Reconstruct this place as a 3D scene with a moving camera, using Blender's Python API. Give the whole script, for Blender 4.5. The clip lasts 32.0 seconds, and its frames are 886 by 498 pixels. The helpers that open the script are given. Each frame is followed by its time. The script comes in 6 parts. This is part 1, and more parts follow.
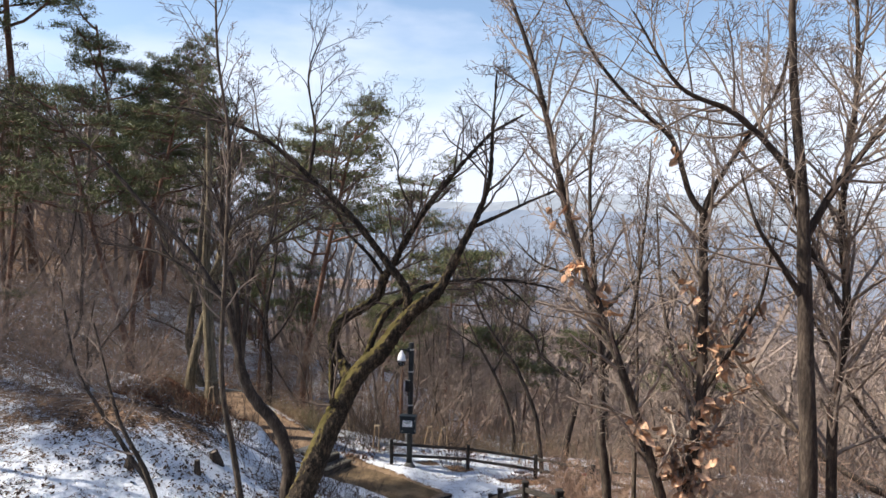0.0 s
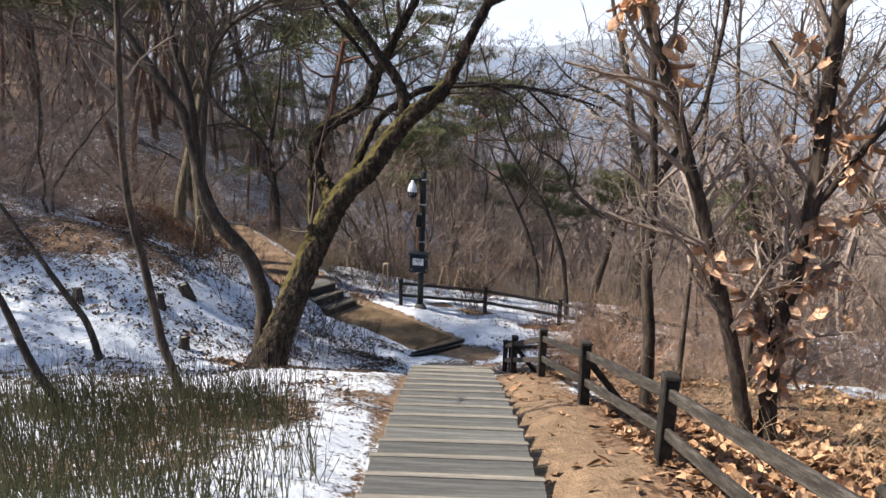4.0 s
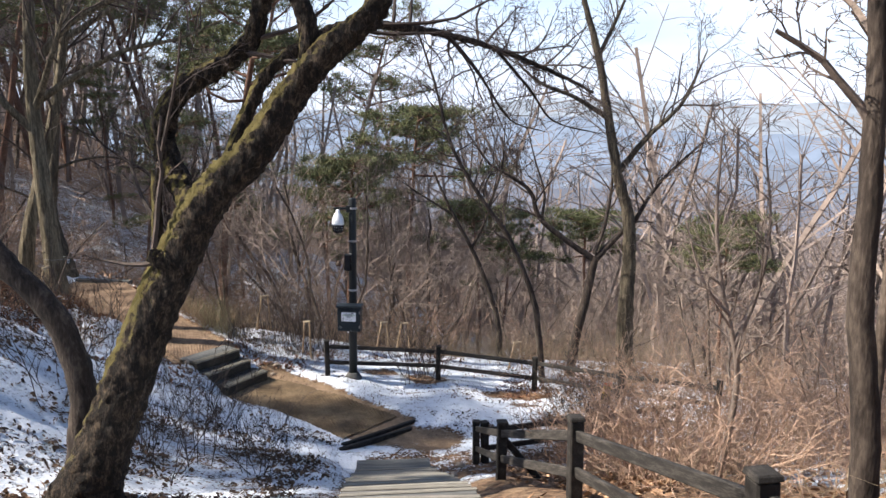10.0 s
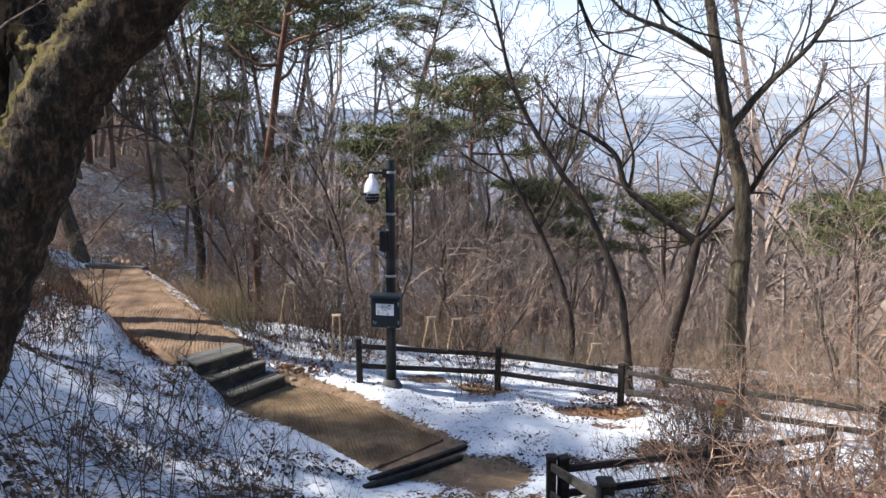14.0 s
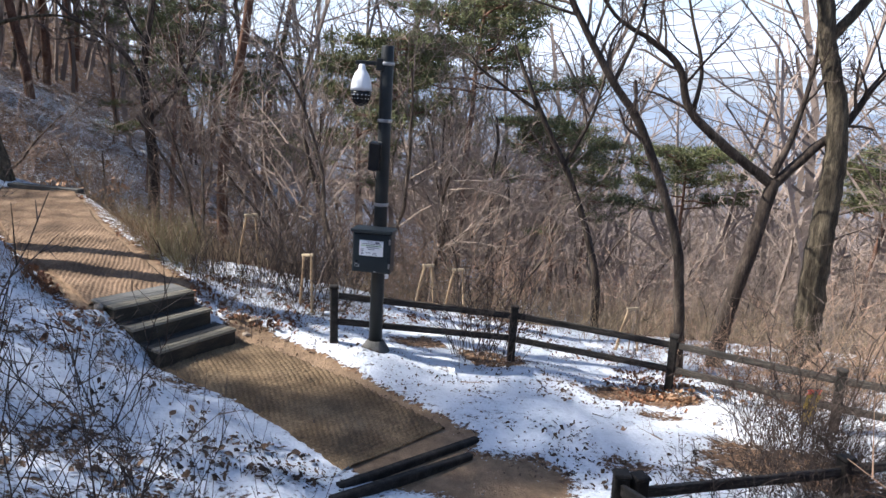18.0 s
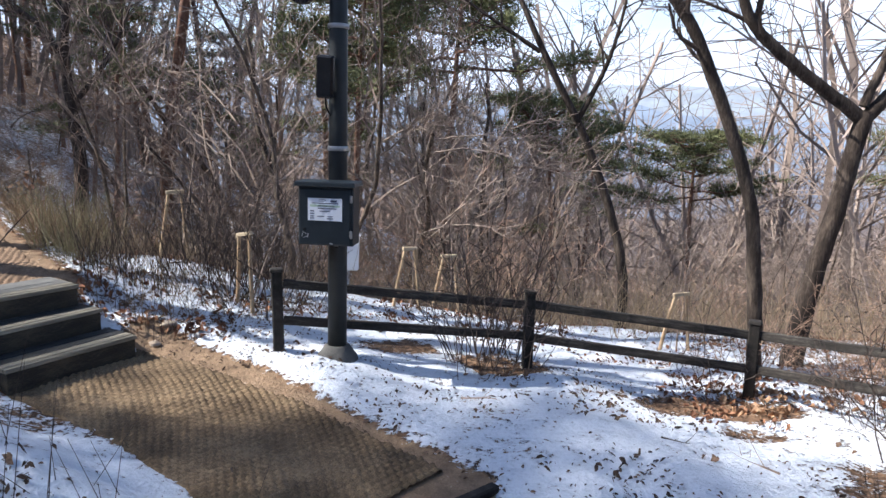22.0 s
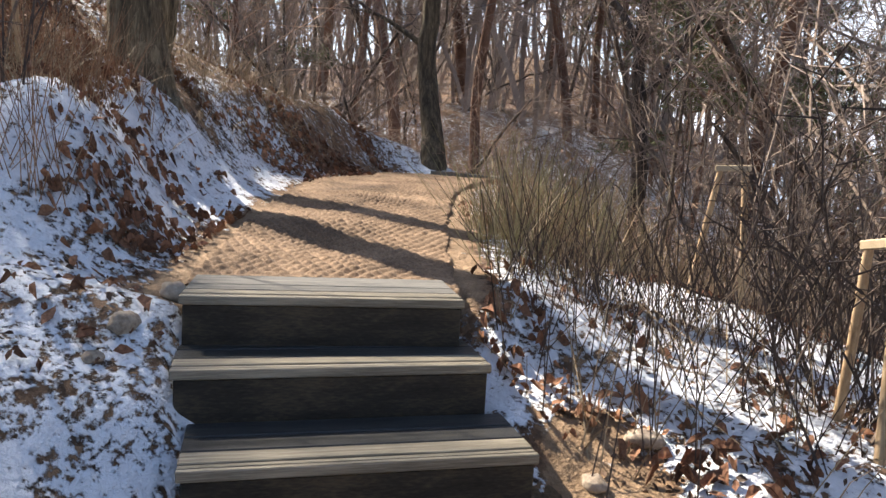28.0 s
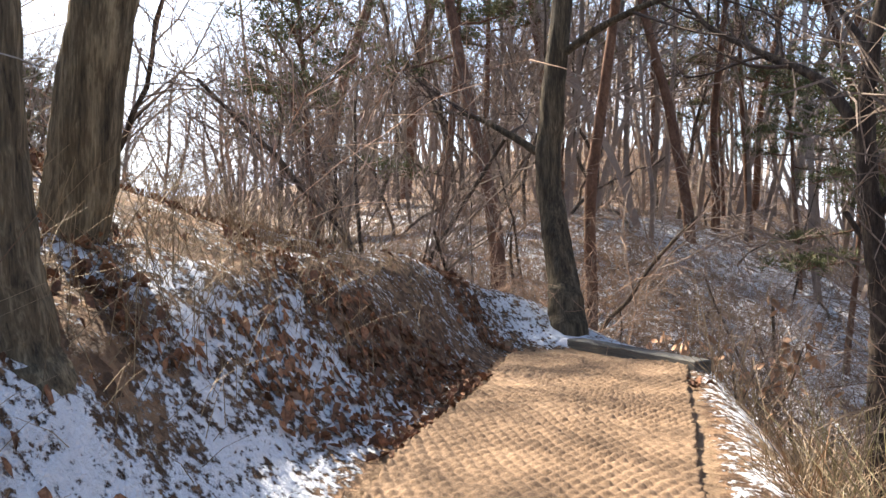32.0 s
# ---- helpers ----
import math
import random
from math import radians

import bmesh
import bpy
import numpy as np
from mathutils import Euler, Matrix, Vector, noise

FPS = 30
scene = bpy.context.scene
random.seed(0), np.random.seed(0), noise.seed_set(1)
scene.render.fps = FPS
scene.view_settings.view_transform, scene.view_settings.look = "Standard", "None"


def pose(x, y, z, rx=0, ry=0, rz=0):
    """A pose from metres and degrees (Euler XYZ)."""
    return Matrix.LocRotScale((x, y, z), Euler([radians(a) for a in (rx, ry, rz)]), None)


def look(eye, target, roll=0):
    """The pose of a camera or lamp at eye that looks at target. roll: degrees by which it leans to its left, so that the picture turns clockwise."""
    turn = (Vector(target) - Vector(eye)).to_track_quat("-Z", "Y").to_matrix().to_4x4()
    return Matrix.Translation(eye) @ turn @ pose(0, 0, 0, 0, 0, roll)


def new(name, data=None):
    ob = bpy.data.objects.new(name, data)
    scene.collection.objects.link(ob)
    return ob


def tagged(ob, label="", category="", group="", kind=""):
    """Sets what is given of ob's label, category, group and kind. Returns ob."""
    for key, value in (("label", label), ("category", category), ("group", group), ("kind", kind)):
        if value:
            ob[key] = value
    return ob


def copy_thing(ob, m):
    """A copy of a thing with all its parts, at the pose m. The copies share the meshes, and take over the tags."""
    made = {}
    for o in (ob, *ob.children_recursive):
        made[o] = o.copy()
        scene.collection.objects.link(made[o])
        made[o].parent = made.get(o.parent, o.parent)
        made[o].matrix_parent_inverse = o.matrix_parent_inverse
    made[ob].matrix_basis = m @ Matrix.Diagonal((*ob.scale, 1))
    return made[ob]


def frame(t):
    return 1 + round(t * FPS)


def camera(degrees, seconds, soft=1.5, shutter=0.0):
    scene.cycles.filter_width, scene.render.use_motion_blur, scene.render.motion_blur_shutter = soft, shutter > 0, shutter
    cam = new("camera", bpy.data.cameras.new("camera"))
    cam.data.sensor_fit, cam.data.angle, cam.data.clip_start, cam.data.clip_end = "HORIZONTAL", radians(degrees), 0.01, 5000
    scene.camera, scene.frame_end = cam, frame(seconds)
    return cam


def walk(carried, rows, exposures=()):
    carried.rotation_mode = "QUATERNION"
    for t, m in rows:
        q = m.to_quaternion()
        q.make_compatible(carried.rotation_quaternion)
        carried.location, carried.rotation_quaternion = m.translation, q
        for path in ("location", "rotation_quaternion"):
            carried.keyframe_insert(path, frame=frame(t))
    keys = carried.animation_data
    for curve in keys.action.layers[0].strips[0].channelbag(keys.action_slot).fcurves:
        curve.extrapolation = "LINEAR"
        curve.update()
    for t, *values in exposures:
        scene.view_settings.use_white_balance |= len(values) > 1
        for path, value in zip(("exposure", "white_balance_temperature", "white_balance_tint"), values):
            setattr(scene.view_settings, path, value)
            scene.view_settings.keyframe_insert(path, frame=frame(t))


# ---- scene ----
EXPOSURES = [(0.0, 0.9, 6500, 11), (13.0, 1.16, 6200, 11), (24.5, 1.28, 5900, 11), (26.5, 1.42, 6400, 11), (28.5, 1.68, 7000, 12), (32.0, 1.85, 7000, 12)]
cam = camera(62.1, 32.0, soft=1.5)
PATH = [
    (0, 0, 0, 1.3, 88.5, -0.8, 0),
    (0.5, 0.081, 0.431, 1.139, 88.3, -3.08, -2.49),
    (1, 0.173, 0.83, 0.982, 88.41, -2.17, -1.88),
    (1.5, 0.224, 1.281, 0.814, 86.41, -0.61, -3.24),
    (2, 0.238, 1.677, 0.647, 80.5, 2.34, -0.48),
    (2.5, 0.372, 2.125, 0.591, 76.63, 2.74, -3.27),
    (3, 0.379, 2.474, 0.504, 76.99, 0.64, -0.72),
    (3.5, 0.514, 2.813, 0.398, 77.14, -0.52, 0.46),
    (4, 0.502, 3.216, 0.248, 76.68, -1.63, 2.69),
    (4.5, 0.582, 3.615, 0.088, 76.05, -0.5, 4.96),
    (6.5, 0.459, 5.234, -0.435, 80.15, 0.43, 7.19),
    (7, 0.493, 5.645, -0.573, 79.4, 0.62, 5.59),
    (7.5, 0.464, 6.047, -0.746, 79.54, 0.57, 2.24),
    (8, 0.422, 6.49, -0.886, 80.13, 0.69, 4.49),
    (8.5, 0.347, 6.89, -0.898, 80.15, 0.39, 1.67),
    (9, 0.336, 7.346, -0.985, 80.38, 1.99, -3.59),
    (9.5, 0.294, 7.773, -1.07, 80.79, 0.56, -3.81),
    (10, 0.227, 8.268, -1.223, 81.4, -0.35, -2.78),
    (10.5, 0.176, 8.723, -1.369, 81.82, 1.19, 1.8),
    (11, 0.244, 9.116, -1.433, 80.84, 0.85, -2.93),
    (11.5, 0.277, 9.514, -1.525, 80.92, 0.48, -5.14),
    (12, 0.399, 9.979, -1.692, 82.02, -0.3, -0.79),
    (12.5, 0.421, 10.39, -1.83, 81.13, -0.74, -0.7),
    (13, 0.387, 10.859, -1.883, 80.38, -0.64, 1.09),
    (13.5, 0.398, 11.363, -2.038, 80.56, -0.52, 4.69),
    (14, 0.368, 11.817, -2.181, 81.23, 0.1, 1.83),
    (14.5, 0.287, 12.233, -2.248, 80.96, 1.58, 2.84),
    (16.5, 0.021, 13.903, -2.725, 80.09, -1.3, 0.76),
    (17, -0.046, 14.3, -2.858, 79.07, -1.69, 1.03),
    (17.5, -0.017, 14.664, -3.059, 78.41, -1.94, 3.6),
    (18, -0.07, 15.045, -3.229, 78.24, -3.07, 1.03),
    (18.5, -0.079, 15.339, -3.394, 78.27, -2.69, 0.14),
    (19, -0.112, 15.733, -3.555, 78.46, -2.62, 0.44),
    (19.5, -0.147, 16.143, -3.738, 78.79, -2.45, 1.22),
    (20, -0.18, 16.498, -3.913, 78.62, -1.24, -0.27),
    (20.5, -0.212, 16.877, -4.06, 79.04, -0.64, 0.62),
    (21, -0.188, 17.243, -4.168, 80.04, -0.43, 0.47),
    (21.5, -0.148, 17.619, -4.299, 80.15, -1.24, -1.89),
    (22, -0.093, 17.968, -4.481, 80.14, -1.22, -0.61),
    (22.5, -0.091, 18.361, -4.645, 80.21, -0.91, 0.53),
    (23, -0.045, 18.72, -4.793, 80.07, -0.74, 2.37),
    (23.5, -0.043, 19.082, -4.945, 80.18, -1.66, 2.21),
    (24, 0.014, 19.455, -5.087, 80.1, -1.91, 2.67),
    (24.5, -0.019, 19.837, -5.231, 80.03, -1.8, 3.17),
    (26.5, -0.491, 21.473, -5.605, 81.06, -0.59, 22.42),
    (27, -0.816, 21.986, -5.616, 83.09, -1.45, 26.92),
    (27.5, -1.1, 22.434, -5.606, 83.41, -2.67, 39.47),
    (28, -1.509, 22.907, -5.593, 83.34, -3.14, 43.8),
    (28.5, -1.957, 23.337, -5.547, 83.48, -2.02, 51.96),
    (29, -2.542, 23.688, -5.483, 86.15, -2.9, 57.28),
    (29.5, -2.975, 24.056, -5.383, 88.79, 0.36, 55.87),
    (30, -3.4, 24.333, -5.314, 90.49, -0.81, 55.02),
    (30.5, -3.723, 24.612, -5.187, 89.73, -0.81, 50.28),
    (31, -4.036, 24.835, -4.999, 88.5, -0.02, 51.18),
    (31.5, -4.438, 25.021, -4.828, 89.04, -1.97, 53.68),
    (32, -4.797, 25.416, -4.765, 90.27, -0.27, 50.45),
]
walk(cam, [(t, pose(x, y, z, rx, ry, rz)) for t, x, y, z, rx, ry, rz in PATH], EXPOSURES)

# ---- daylight ----
SUN_AZ, SUN_EL = (-0.998, -0.05), 44.0
world = bpy.data.worlds.new("world")
scene.world = world
world.use_nodes = True
wn, wl = world.node_tree.nodes, world.node_tree.links
sky = wn.new("ShaderNodeTexSky")
sky.sky_type, sky.sun_disc = "NISHITA", False
sky.sun_elevation = radians(SUN_EL)
sky.sun_rotation = math.atan2(SUN_AZ[0], SUN_AZ[1])
sky.air_density, sky.dust_density, sky.ozone_density = 1.0, 1.0, 1.2
# thin bright cloud over the lower sky, breaking up higher
geo = wn.new("ShaderNodeTexCoord")
sep = wn.new("ShaderNodeSeparateXYZ")
wl.new(geo.outputs["Generated"], sep.inputs[0])
cmap = wn.new("ShaderNodeMapping")
cmap.inputs["Scale"].default_value = (1.6, 1.6, 5.0)
wl.new(geo.outputs["Generated"], cmap.inputs[0])
cno = wn.new("ShaderNodeTexNoise")
cno.inputs["Scale"].default_value, cno.inputs["Detail"].default_value = 2.2, 6
wl.new(cmap.outputs[0], cno.inputs["Vector"])
low = wn.new("ShaderNodeMapRange")
low.inputs[1].default_value, low.inputs[2].default_value, low.inputs[3].default_value, low.inputs[4].default_value = 0.02, 0.45, 0.42, -0.3
wl.new(sep.outputs[2], low.inputs[0])
cad = wn.new("ShaderNodeMath")
wl.new(cno.outputs[0], cad.inputs[0])
wl.new(low.outputs[0], cad.inputs[1])
crm = wn.new("ShaderNodeMapRange")
crm.inputs[1].default_value, crm.inputs[2].default_value = 0.5, 0.85
wl.new(cad.outputs[0], crm.inputs[0])
cmx = wn.new("ShaderNodeMix")
cmx.data_type = "RGBA"
cmx.inputs[7].default_value = (4.9, 5.4, 6.4, 1)
wl.new(crm.outputs[0], cmx.inputs[0])
wl.new(sky.outputs[0], cmx.inputs[6])
bg = wn["Background"]
bg.inputs["Strength"].default_value = 0.106
wl.new(cmx.outputs[2], bg.inputs["Color"])
sun = new("sun", bpy.data.lights.new("sun", "SUN"))
sun.data.energy, sun.data.angle, sun.data.color = 5.0, radians(0.6), (1.0, 0.92, 0.8)
sun.matrix_world = look((0, 0, 60), (-SUN_AZ[0] * 60, -SUN_AZ[1] * 60, 60 - 60 * math.tan(radians(SUN_EL))))


# ---- materials ----
def material(name, colors, scale=6.0, rough=0.85, bump=0.3, stretch=(1, 1, 1), fine=60.0, island=0.0, obj=0.0, metal=0.0, coords="Object", bump_dist=0.01):
    """Two-scale procedural material: colours mixed by large stains and fine grain."""
    m = bpy.data.materials.new(name)
    m.use_nodes = True
    n, l = m.node_tree.nodes, m.node_tree.links
    b = n["Principled BSDF"]
    tc = n.new("ShaderNodeTexCoord")
    mp = n.new("ShaderNodeMapping")
    mp.inputs["Scale"].default_value = stretch
    l.new(tc.outputs[coords], mp.inputs[0])
    big, grain = n.new("ShaderNodeTexNoise"), n.new("ShaderNodeTexNoise")
    for t, s, d in ((big, scale, 4), (grain, fine, 5)):
        t.inputs["Scale"].default_value, t.inputs["Detail"].default_value, t.inputs["Roughness"].default_value = s, d, 0.62
        l.new(mp.outputs[0], t.inputs["Vector"])
    mix = n.new("ShaderNodeMath")
    mix.operation = "MULTIPLY_ADD"
    mix.inputs[1].default_value = 0.45
    l.new(grain.outputs[0], mix.inputs[0])
    sc = n.new("ShaderNodeMath")
    sc.operation = "MULTIPLY"
    sc.inputs[1].default_value = 0.6
    l.new(big.outputs[0], sc.inputs[0])
    l.new(sc.outputs[0], mix.inputs[2])
    ramp = n.new("ShaderNodeValToRGB")
    l.new(mix.outputs[0], ramp.inputs[0])
    els = ramp.color_ramp.elements
    for i, c in enumerate(colors):
        p = 0.36 + 0.32 * i / max(1, len(colors) - 1)
        e = els[i] if i < 2 else els.new(p)
        e.position, e.color = p, (*c, 1)
    out = ramp.outputs[0]
    if island or obj:
        hs = n.new("ShaderNodeHueSaturation")
        l.new(out, hs.inputs["Color"])
        rnd = n.new("ShaderNodeNewGeometry" if island else "ShaderNodeObjectInfo")
        mr = n.new("ShaderNodeMapRange")
        k = island or obj
        mr.inputs[3].default_value, mr.inputs[4].default_value = 1 - k, 1 + k
        l.new(rnd.outputs["Random Per Island" if island else "Random"], mr.inputs[0])
        l.new(mr.outputs[0], hs.inputs["Value"])
        out = hs.outputs[0]
    l.new(out, b.inputs["Base Color"])
    b.inputs["Roughness"].default_value, b.inputs["Metallic"].default_value = rough, metal
    b.inputs["Specular IOR Level"].default_value = 0.3
    if bump:
        bp = n.new("ShaderNodeBump")
        bp.inputs["Strength"].default_value, bp.inputs["Distance"].default_value = bump, bump_dist
        l.new(mix.outputs[0], bp.inputs["Height"])
        l.new(bp.outputs[0], b.inputs["Normal"])
    return m


BARK = material("bark_grey_brown", [(0.012, 0.009, 0.007), (0.042, 0.031, 0.024), (0.11, 0.085, 0.066)], 9, 0.95, 0.9, (1, 1, 0.25), 45, bump_dist=0.03)
FURROW = material("furrowed_bark", [(0.018, 0.014, 0.01), (0.07, 0.056, 0.038), (0.19, 0.155, 0.105)], 13, 0.95, 1.0, (1, 1, 0.11), 70, bump_dist=0.07)
FURROW_OLD = material("old_furrowed_bark", [(0.028, 0.022, 0.015), (0.125, 0.1, 0.064), (0.31, 0.255, 0.17)], 15, 0.95, 1.0, (1, 1, 0.1), 80, bump_dist=0.05)
BARK_FAR = material("bark_slender", [(0.018, 0.013, 0.01), (0.06, 0.045, 0.034), (0.17, 0.13, 0.1)], 7, 0.95, 0.7, (1, 1, 0.3), 40, obj=0.3)
TWIG = material("twig_brown", [(0.065, 0.048, 0.039), (0.34, 0.265, 0.215)], 2, 0.9, 0.0, obj=0.3)
TWIG_DIM = material("twig_grey_brown", [(0.06, 0.046, 0.037), (0.3, 0.238, 0.195)], 2, 0.9, 0.0, obj=0.3)
SCRAP = material("leaf_scraps", [(0.03, 0.02, 0.014), (0.085, 0.054, 0.036), (0.2, 0.13, 0.085)], 1.3, 0.85, 0.0, island=0.45)
TWIG_FAR = material("far_twig", [(0.13, 0.1, 0.085), (0.36, 0.285, 0.24)], 0.3, 0.95, 0.0, island=0.3)
TWIG_RED = material("bramble_tan", [(0.19, 0.12, 0.083), (0.48, 0.325, 0.23)], 2, 0.9, 0.0, island=0.35)
TWIG_DARK = material("twig_dark", [(0.03, 0.022, 0.018), (0.1, 0.074, 0.06)], 2, 0.9, 0.0, island=0.3)
PINE_BARK = material("pine_bark", [(0.045, 0.026, 0.02), (0.13, 0.068, 0.045), (0.2, 0.12, 0.085)], 6, 0.95, 0.8, (1, 1, 0.5), 35, bump_dist=0.02)
NEEDLE = material("pine_needles", [(0.022, 0.03, 0.015), (0.09, 0.1, 0.04), (0.2, 0.195, 0.085)], 1.2, 0.75, 0.0, island=0.35)
REED = material("horsetail_stems", [(0.045, 0.047, 0.02), (0.12, 0.115, 0.05), (0.25, 0.215, 0.12)], 1.5, 0.7, 0.0, island=0.4)
STRAW = material("dry_grass", [(0.16, 0.115, 0.07), (0.38, 0.29, 0.185)], 2, 0.85, 0.0, island=0.35)
GREENSTEM = material("broom_stems", [(0.17, 0.155, 0.07), (0.42, 0.36, 0.2)], 2, 0.8, 0.0, island=0.4)
LEAF = material("fallen_leaf", [(0.09, 0.05, 0.03), (0.25, 0.143, 0.08), (0.46, 0.3, 0.18)], 1.3, 0.8, 0.0, island=0.45)
PALELEAF = material("pale_oak_leaf", [(0.12, 0.062, 0.034), (0.34, 0.2, 0.112), (0.57, 0.38, 0.235)], 1.3, 0.8, 0.0, island=0.4)
RUSSET = material("russet_leaf", [(0.05, 0.024, 0.015), (0.16, 0.075, 0.042), (0.34, 0.18, 0.1)], 1.3, 0.8, 0.0, island=0.5)
OAKLEAF = material("dry_oak_leaf", [(0.22, 0.115, 0.063), (0.43, 0.255, 0.155), (0.6, 0.41, 0.28)], 9, 0.75, 0.1, obj=0.35)
FENCE = material("fence_timber", [(0.008, 0.007, 0.006), (0.02, 0.017, 0.014), (0.055, 0.047, 0.04)], 4, 0.8, 0.4, (3, 3, 3), 50, obj=0.2, bump_dist=0.004)
RAIL = material("fence_rail_timber", [(0.009, 0.008, 0.007), (0.03, 0.026, 0.022), (0.1, 0.088, 0.075)], 3, 0.8, 0.4, (1, 8, 8), 30, obj=0.25, bump_dist=0.004)
DECK = material("deck_board", [(0.042, 0.042, 0.04), (0.094, 0.093, 0.087), (0.17, 0.163, 0.148)], 2.5, 0.75, 0.4, (0.6, 14, 14), 22, obj=0.22, bump_dist=0.004)
NOSE = material("worn_deck_edge", [(0.085, 0.078, 0.066), (0.19, 0.172, 0.14), (0.33, 0.3, 0.245)], 2.5, 0.75, 0.3, (0.5, 14, 14), 24, obj=0.15, bump_dist=0.004)
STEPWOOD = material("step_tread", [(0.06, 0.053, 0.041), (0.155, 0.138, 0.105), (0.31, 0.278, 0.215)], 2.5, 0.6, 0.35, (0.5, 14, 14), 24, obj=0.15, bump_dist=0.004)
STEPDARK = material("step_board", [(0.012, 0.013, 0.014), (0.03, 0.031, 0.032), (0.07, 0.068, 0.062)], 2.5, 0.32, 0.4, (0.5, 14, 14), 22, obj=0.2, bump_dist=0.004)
RISER = material("riser_dark_timber", [(0.012, 0.011, 0.01), (0.03, 0.026, 0.02), (0.075, 0.06, 0.04)], 3, 0.7, 0.3, (1, 4, 4), 30, bump_dist=0.004)
POLE = material("pole_dark_paint", [(0.009, 0.011, 0.012), (0.017, 0.02, 0.021)], 5, 0.45, 0.1, fine=120)
BOXPAINT = material("cabinet_dark_paint", [(0.012, 0.017, 0.021), (0.022, 0.03, 0.036)], 4, 0.4, 0.08, fine=150)
CONCRETE = material("concrete_grey", [(0.05, 0.05, 0.047), (0.11, 0.105, 0.098)], 7, 0.9, 0.4, fine=90)
WHITE = material("white_plastic", [(0.72, 0.73, 0.75), (0.82, 0.83, 0.84)], 4, 0.4, 0.0)
BLACK = material("black_plastic", [(0.008, 0.008, 0.009), (0.014, 0.014, 0.015)], 4, 0.25, 0.0)
PAPER = material("notice_paper", [(0.68, 0.7, 0.74), (0.78, 0.79, 0.82)], 3, 0.6, 0.0)
INK = material("notice_ink", [(0.05, 0.06, 0.09), (0.1, 0.1, 0.14)], 9, 0.7, 0.0)
GREENBAND = material("notice_green", [(0.42, 0.52, 0.38), (0.5, 0.6, 0.46)], 9, 0.7, 0.0)
STAKE = material("stake_peeled_wood", [(0.2, 0.13, 0.075), (0.36, 0.25, 0.15), (0.5, 0.38, 0.24)], 4, 0.8, 0.3, (2, 2, 0.5), 40, obj=0.2)
CUT = material("cut_wood", [(0.34, 0.26, 0.165), (0.5, 0.41, 0.28)], 6, 0.8, 0.1)
STONE = material("rough_stone", [(0.16, 0.12, 0.085), (0.32, 0.26, 0.2), (0.45, 0.38, 0.3)], 7, 0.9, 0.6, fine=50, bump_dist=0.02)
BLUE = material("name_plate", [(0.008, 0.02, 0.022), (0.014, 0.032, 0.034)], 5, 0.4, 0.0)
YELLOW = material("yellow_sheet", [(0.5, 0.33, 0.05), (0.6, 0.42, 0.1)], 5, 0.5, 0.0)
RED = material("red_tape", [(0.5, 0.07, 0.04), (0.55, 0.1, 0.06)], 5, 0.5, 0.0)
STEEL = material("galvanised_steel", [(0.3, 0.3, 0.3), (0.42, 0.42, 0.42)], 9, 0.4, 0.0, metal=0.8)


def mossy_bark():
    """Bark with moss on the faces that look up and towards the open side."""
    m = material("mossy_bark", [(0.006, 0.0045, 0.0035), (0.022, 0.016, 0.011), (0.12, 0.085, 0.055)], 15, 0.95, 1.0, (1, 1, 0.4), 55, bump_dist=0.09)
    n, l = m.node_tree.nodes, m.node_tree.links
    b = n["Principled BSDF"]
    old = b.inputs["Base Color"].links[0].from_socket
    g = n.new("ShaderNodeNewGeometry")
    dot = n.new("ShaderNodeVectorMath")
    dot.operation = "DOT_PRODUCT"
    dot.inputs[1].default_value = (-0.75, -0.1, 0.62)
    l.new(g.outputs["Normal"], dot.inputs[0])
    tc = n.new("ShaderNodeTexCoord")
    no = n.new("ShaderNodeTexNoise")
    no.inputs["Scale"].default_value, no.inputs["Detail"].default_value, no.inputs["Roughness"].default_value = 6.0, 9, 0.75
    l.new(tc.outputs["Object"], no.inputs["Vector"])
    ad = n.new("ShaderNodeMath")
    ad.operation = "MULTIPLY_ADD"
    ad.inputs[1].default_value = 1.6
    l.new(no.outputs[0], ad.inputs[0])
    sz = n.new("ShaderNodeSeparateXYZ")
    l.new(tc.outputs["Object"], sz.inputs[0])
    fall = n.new("ShaderNodeMapRange")
    fall.inputs[1].default_value, fall.inputs[2].default_value, fall.inputs[3].default_value, fall.inputs[4].default_value = 4.2, 6.2, 0.0, -0.7
    l.new(sz.outputs[2], fall.inputs[0])
    less = n.new("ShaderNodeMath")
    l.new(dot.outputs["Value"], less.inputs[0])
    l.new(fall.outputs[0], less.inputs[1])
    low = n.new("ShaderNodeMapRange")
    low.inputs[1].default_value, low.inputs[2].default_value, low.inputs[3].default_value, low.inputs[4].default_value = 0.3, 2.6, -0.55, 0.0
    l.new(sz.outputs[2], low.inputs[0])
    both = n.new("ShaderNodeMath")
    l.new(less.outputs[0], both.inputs[0])
    l.new(low.outputs[0], both.inputs[1])
    l.new(both.outputs[0], ad.inputs[2])
    rm = n.new("ShaderNodeMapRange")
    rm.inputs[1].default_value, rm.inputs[2].default_value = 1.22, 1.42
    rm.inputs[4].default_value = 0.9
    l.new(ad.outputs[0], rm.inputs[0])
    mx = n.new("ShaderNodeMix")
    mx.data_type = "RGBA"
    mx.inputs[7].default_value = (0.125, 0.1, 0.03, 1)
    l.new(rm.outputs[0], mx.inputs[0])
    l.new(old, mx.inputs[6])
    l.new(mx.outputs[2], b.inputs["Base Color"])
    return m


MOSS = mossy_bark()


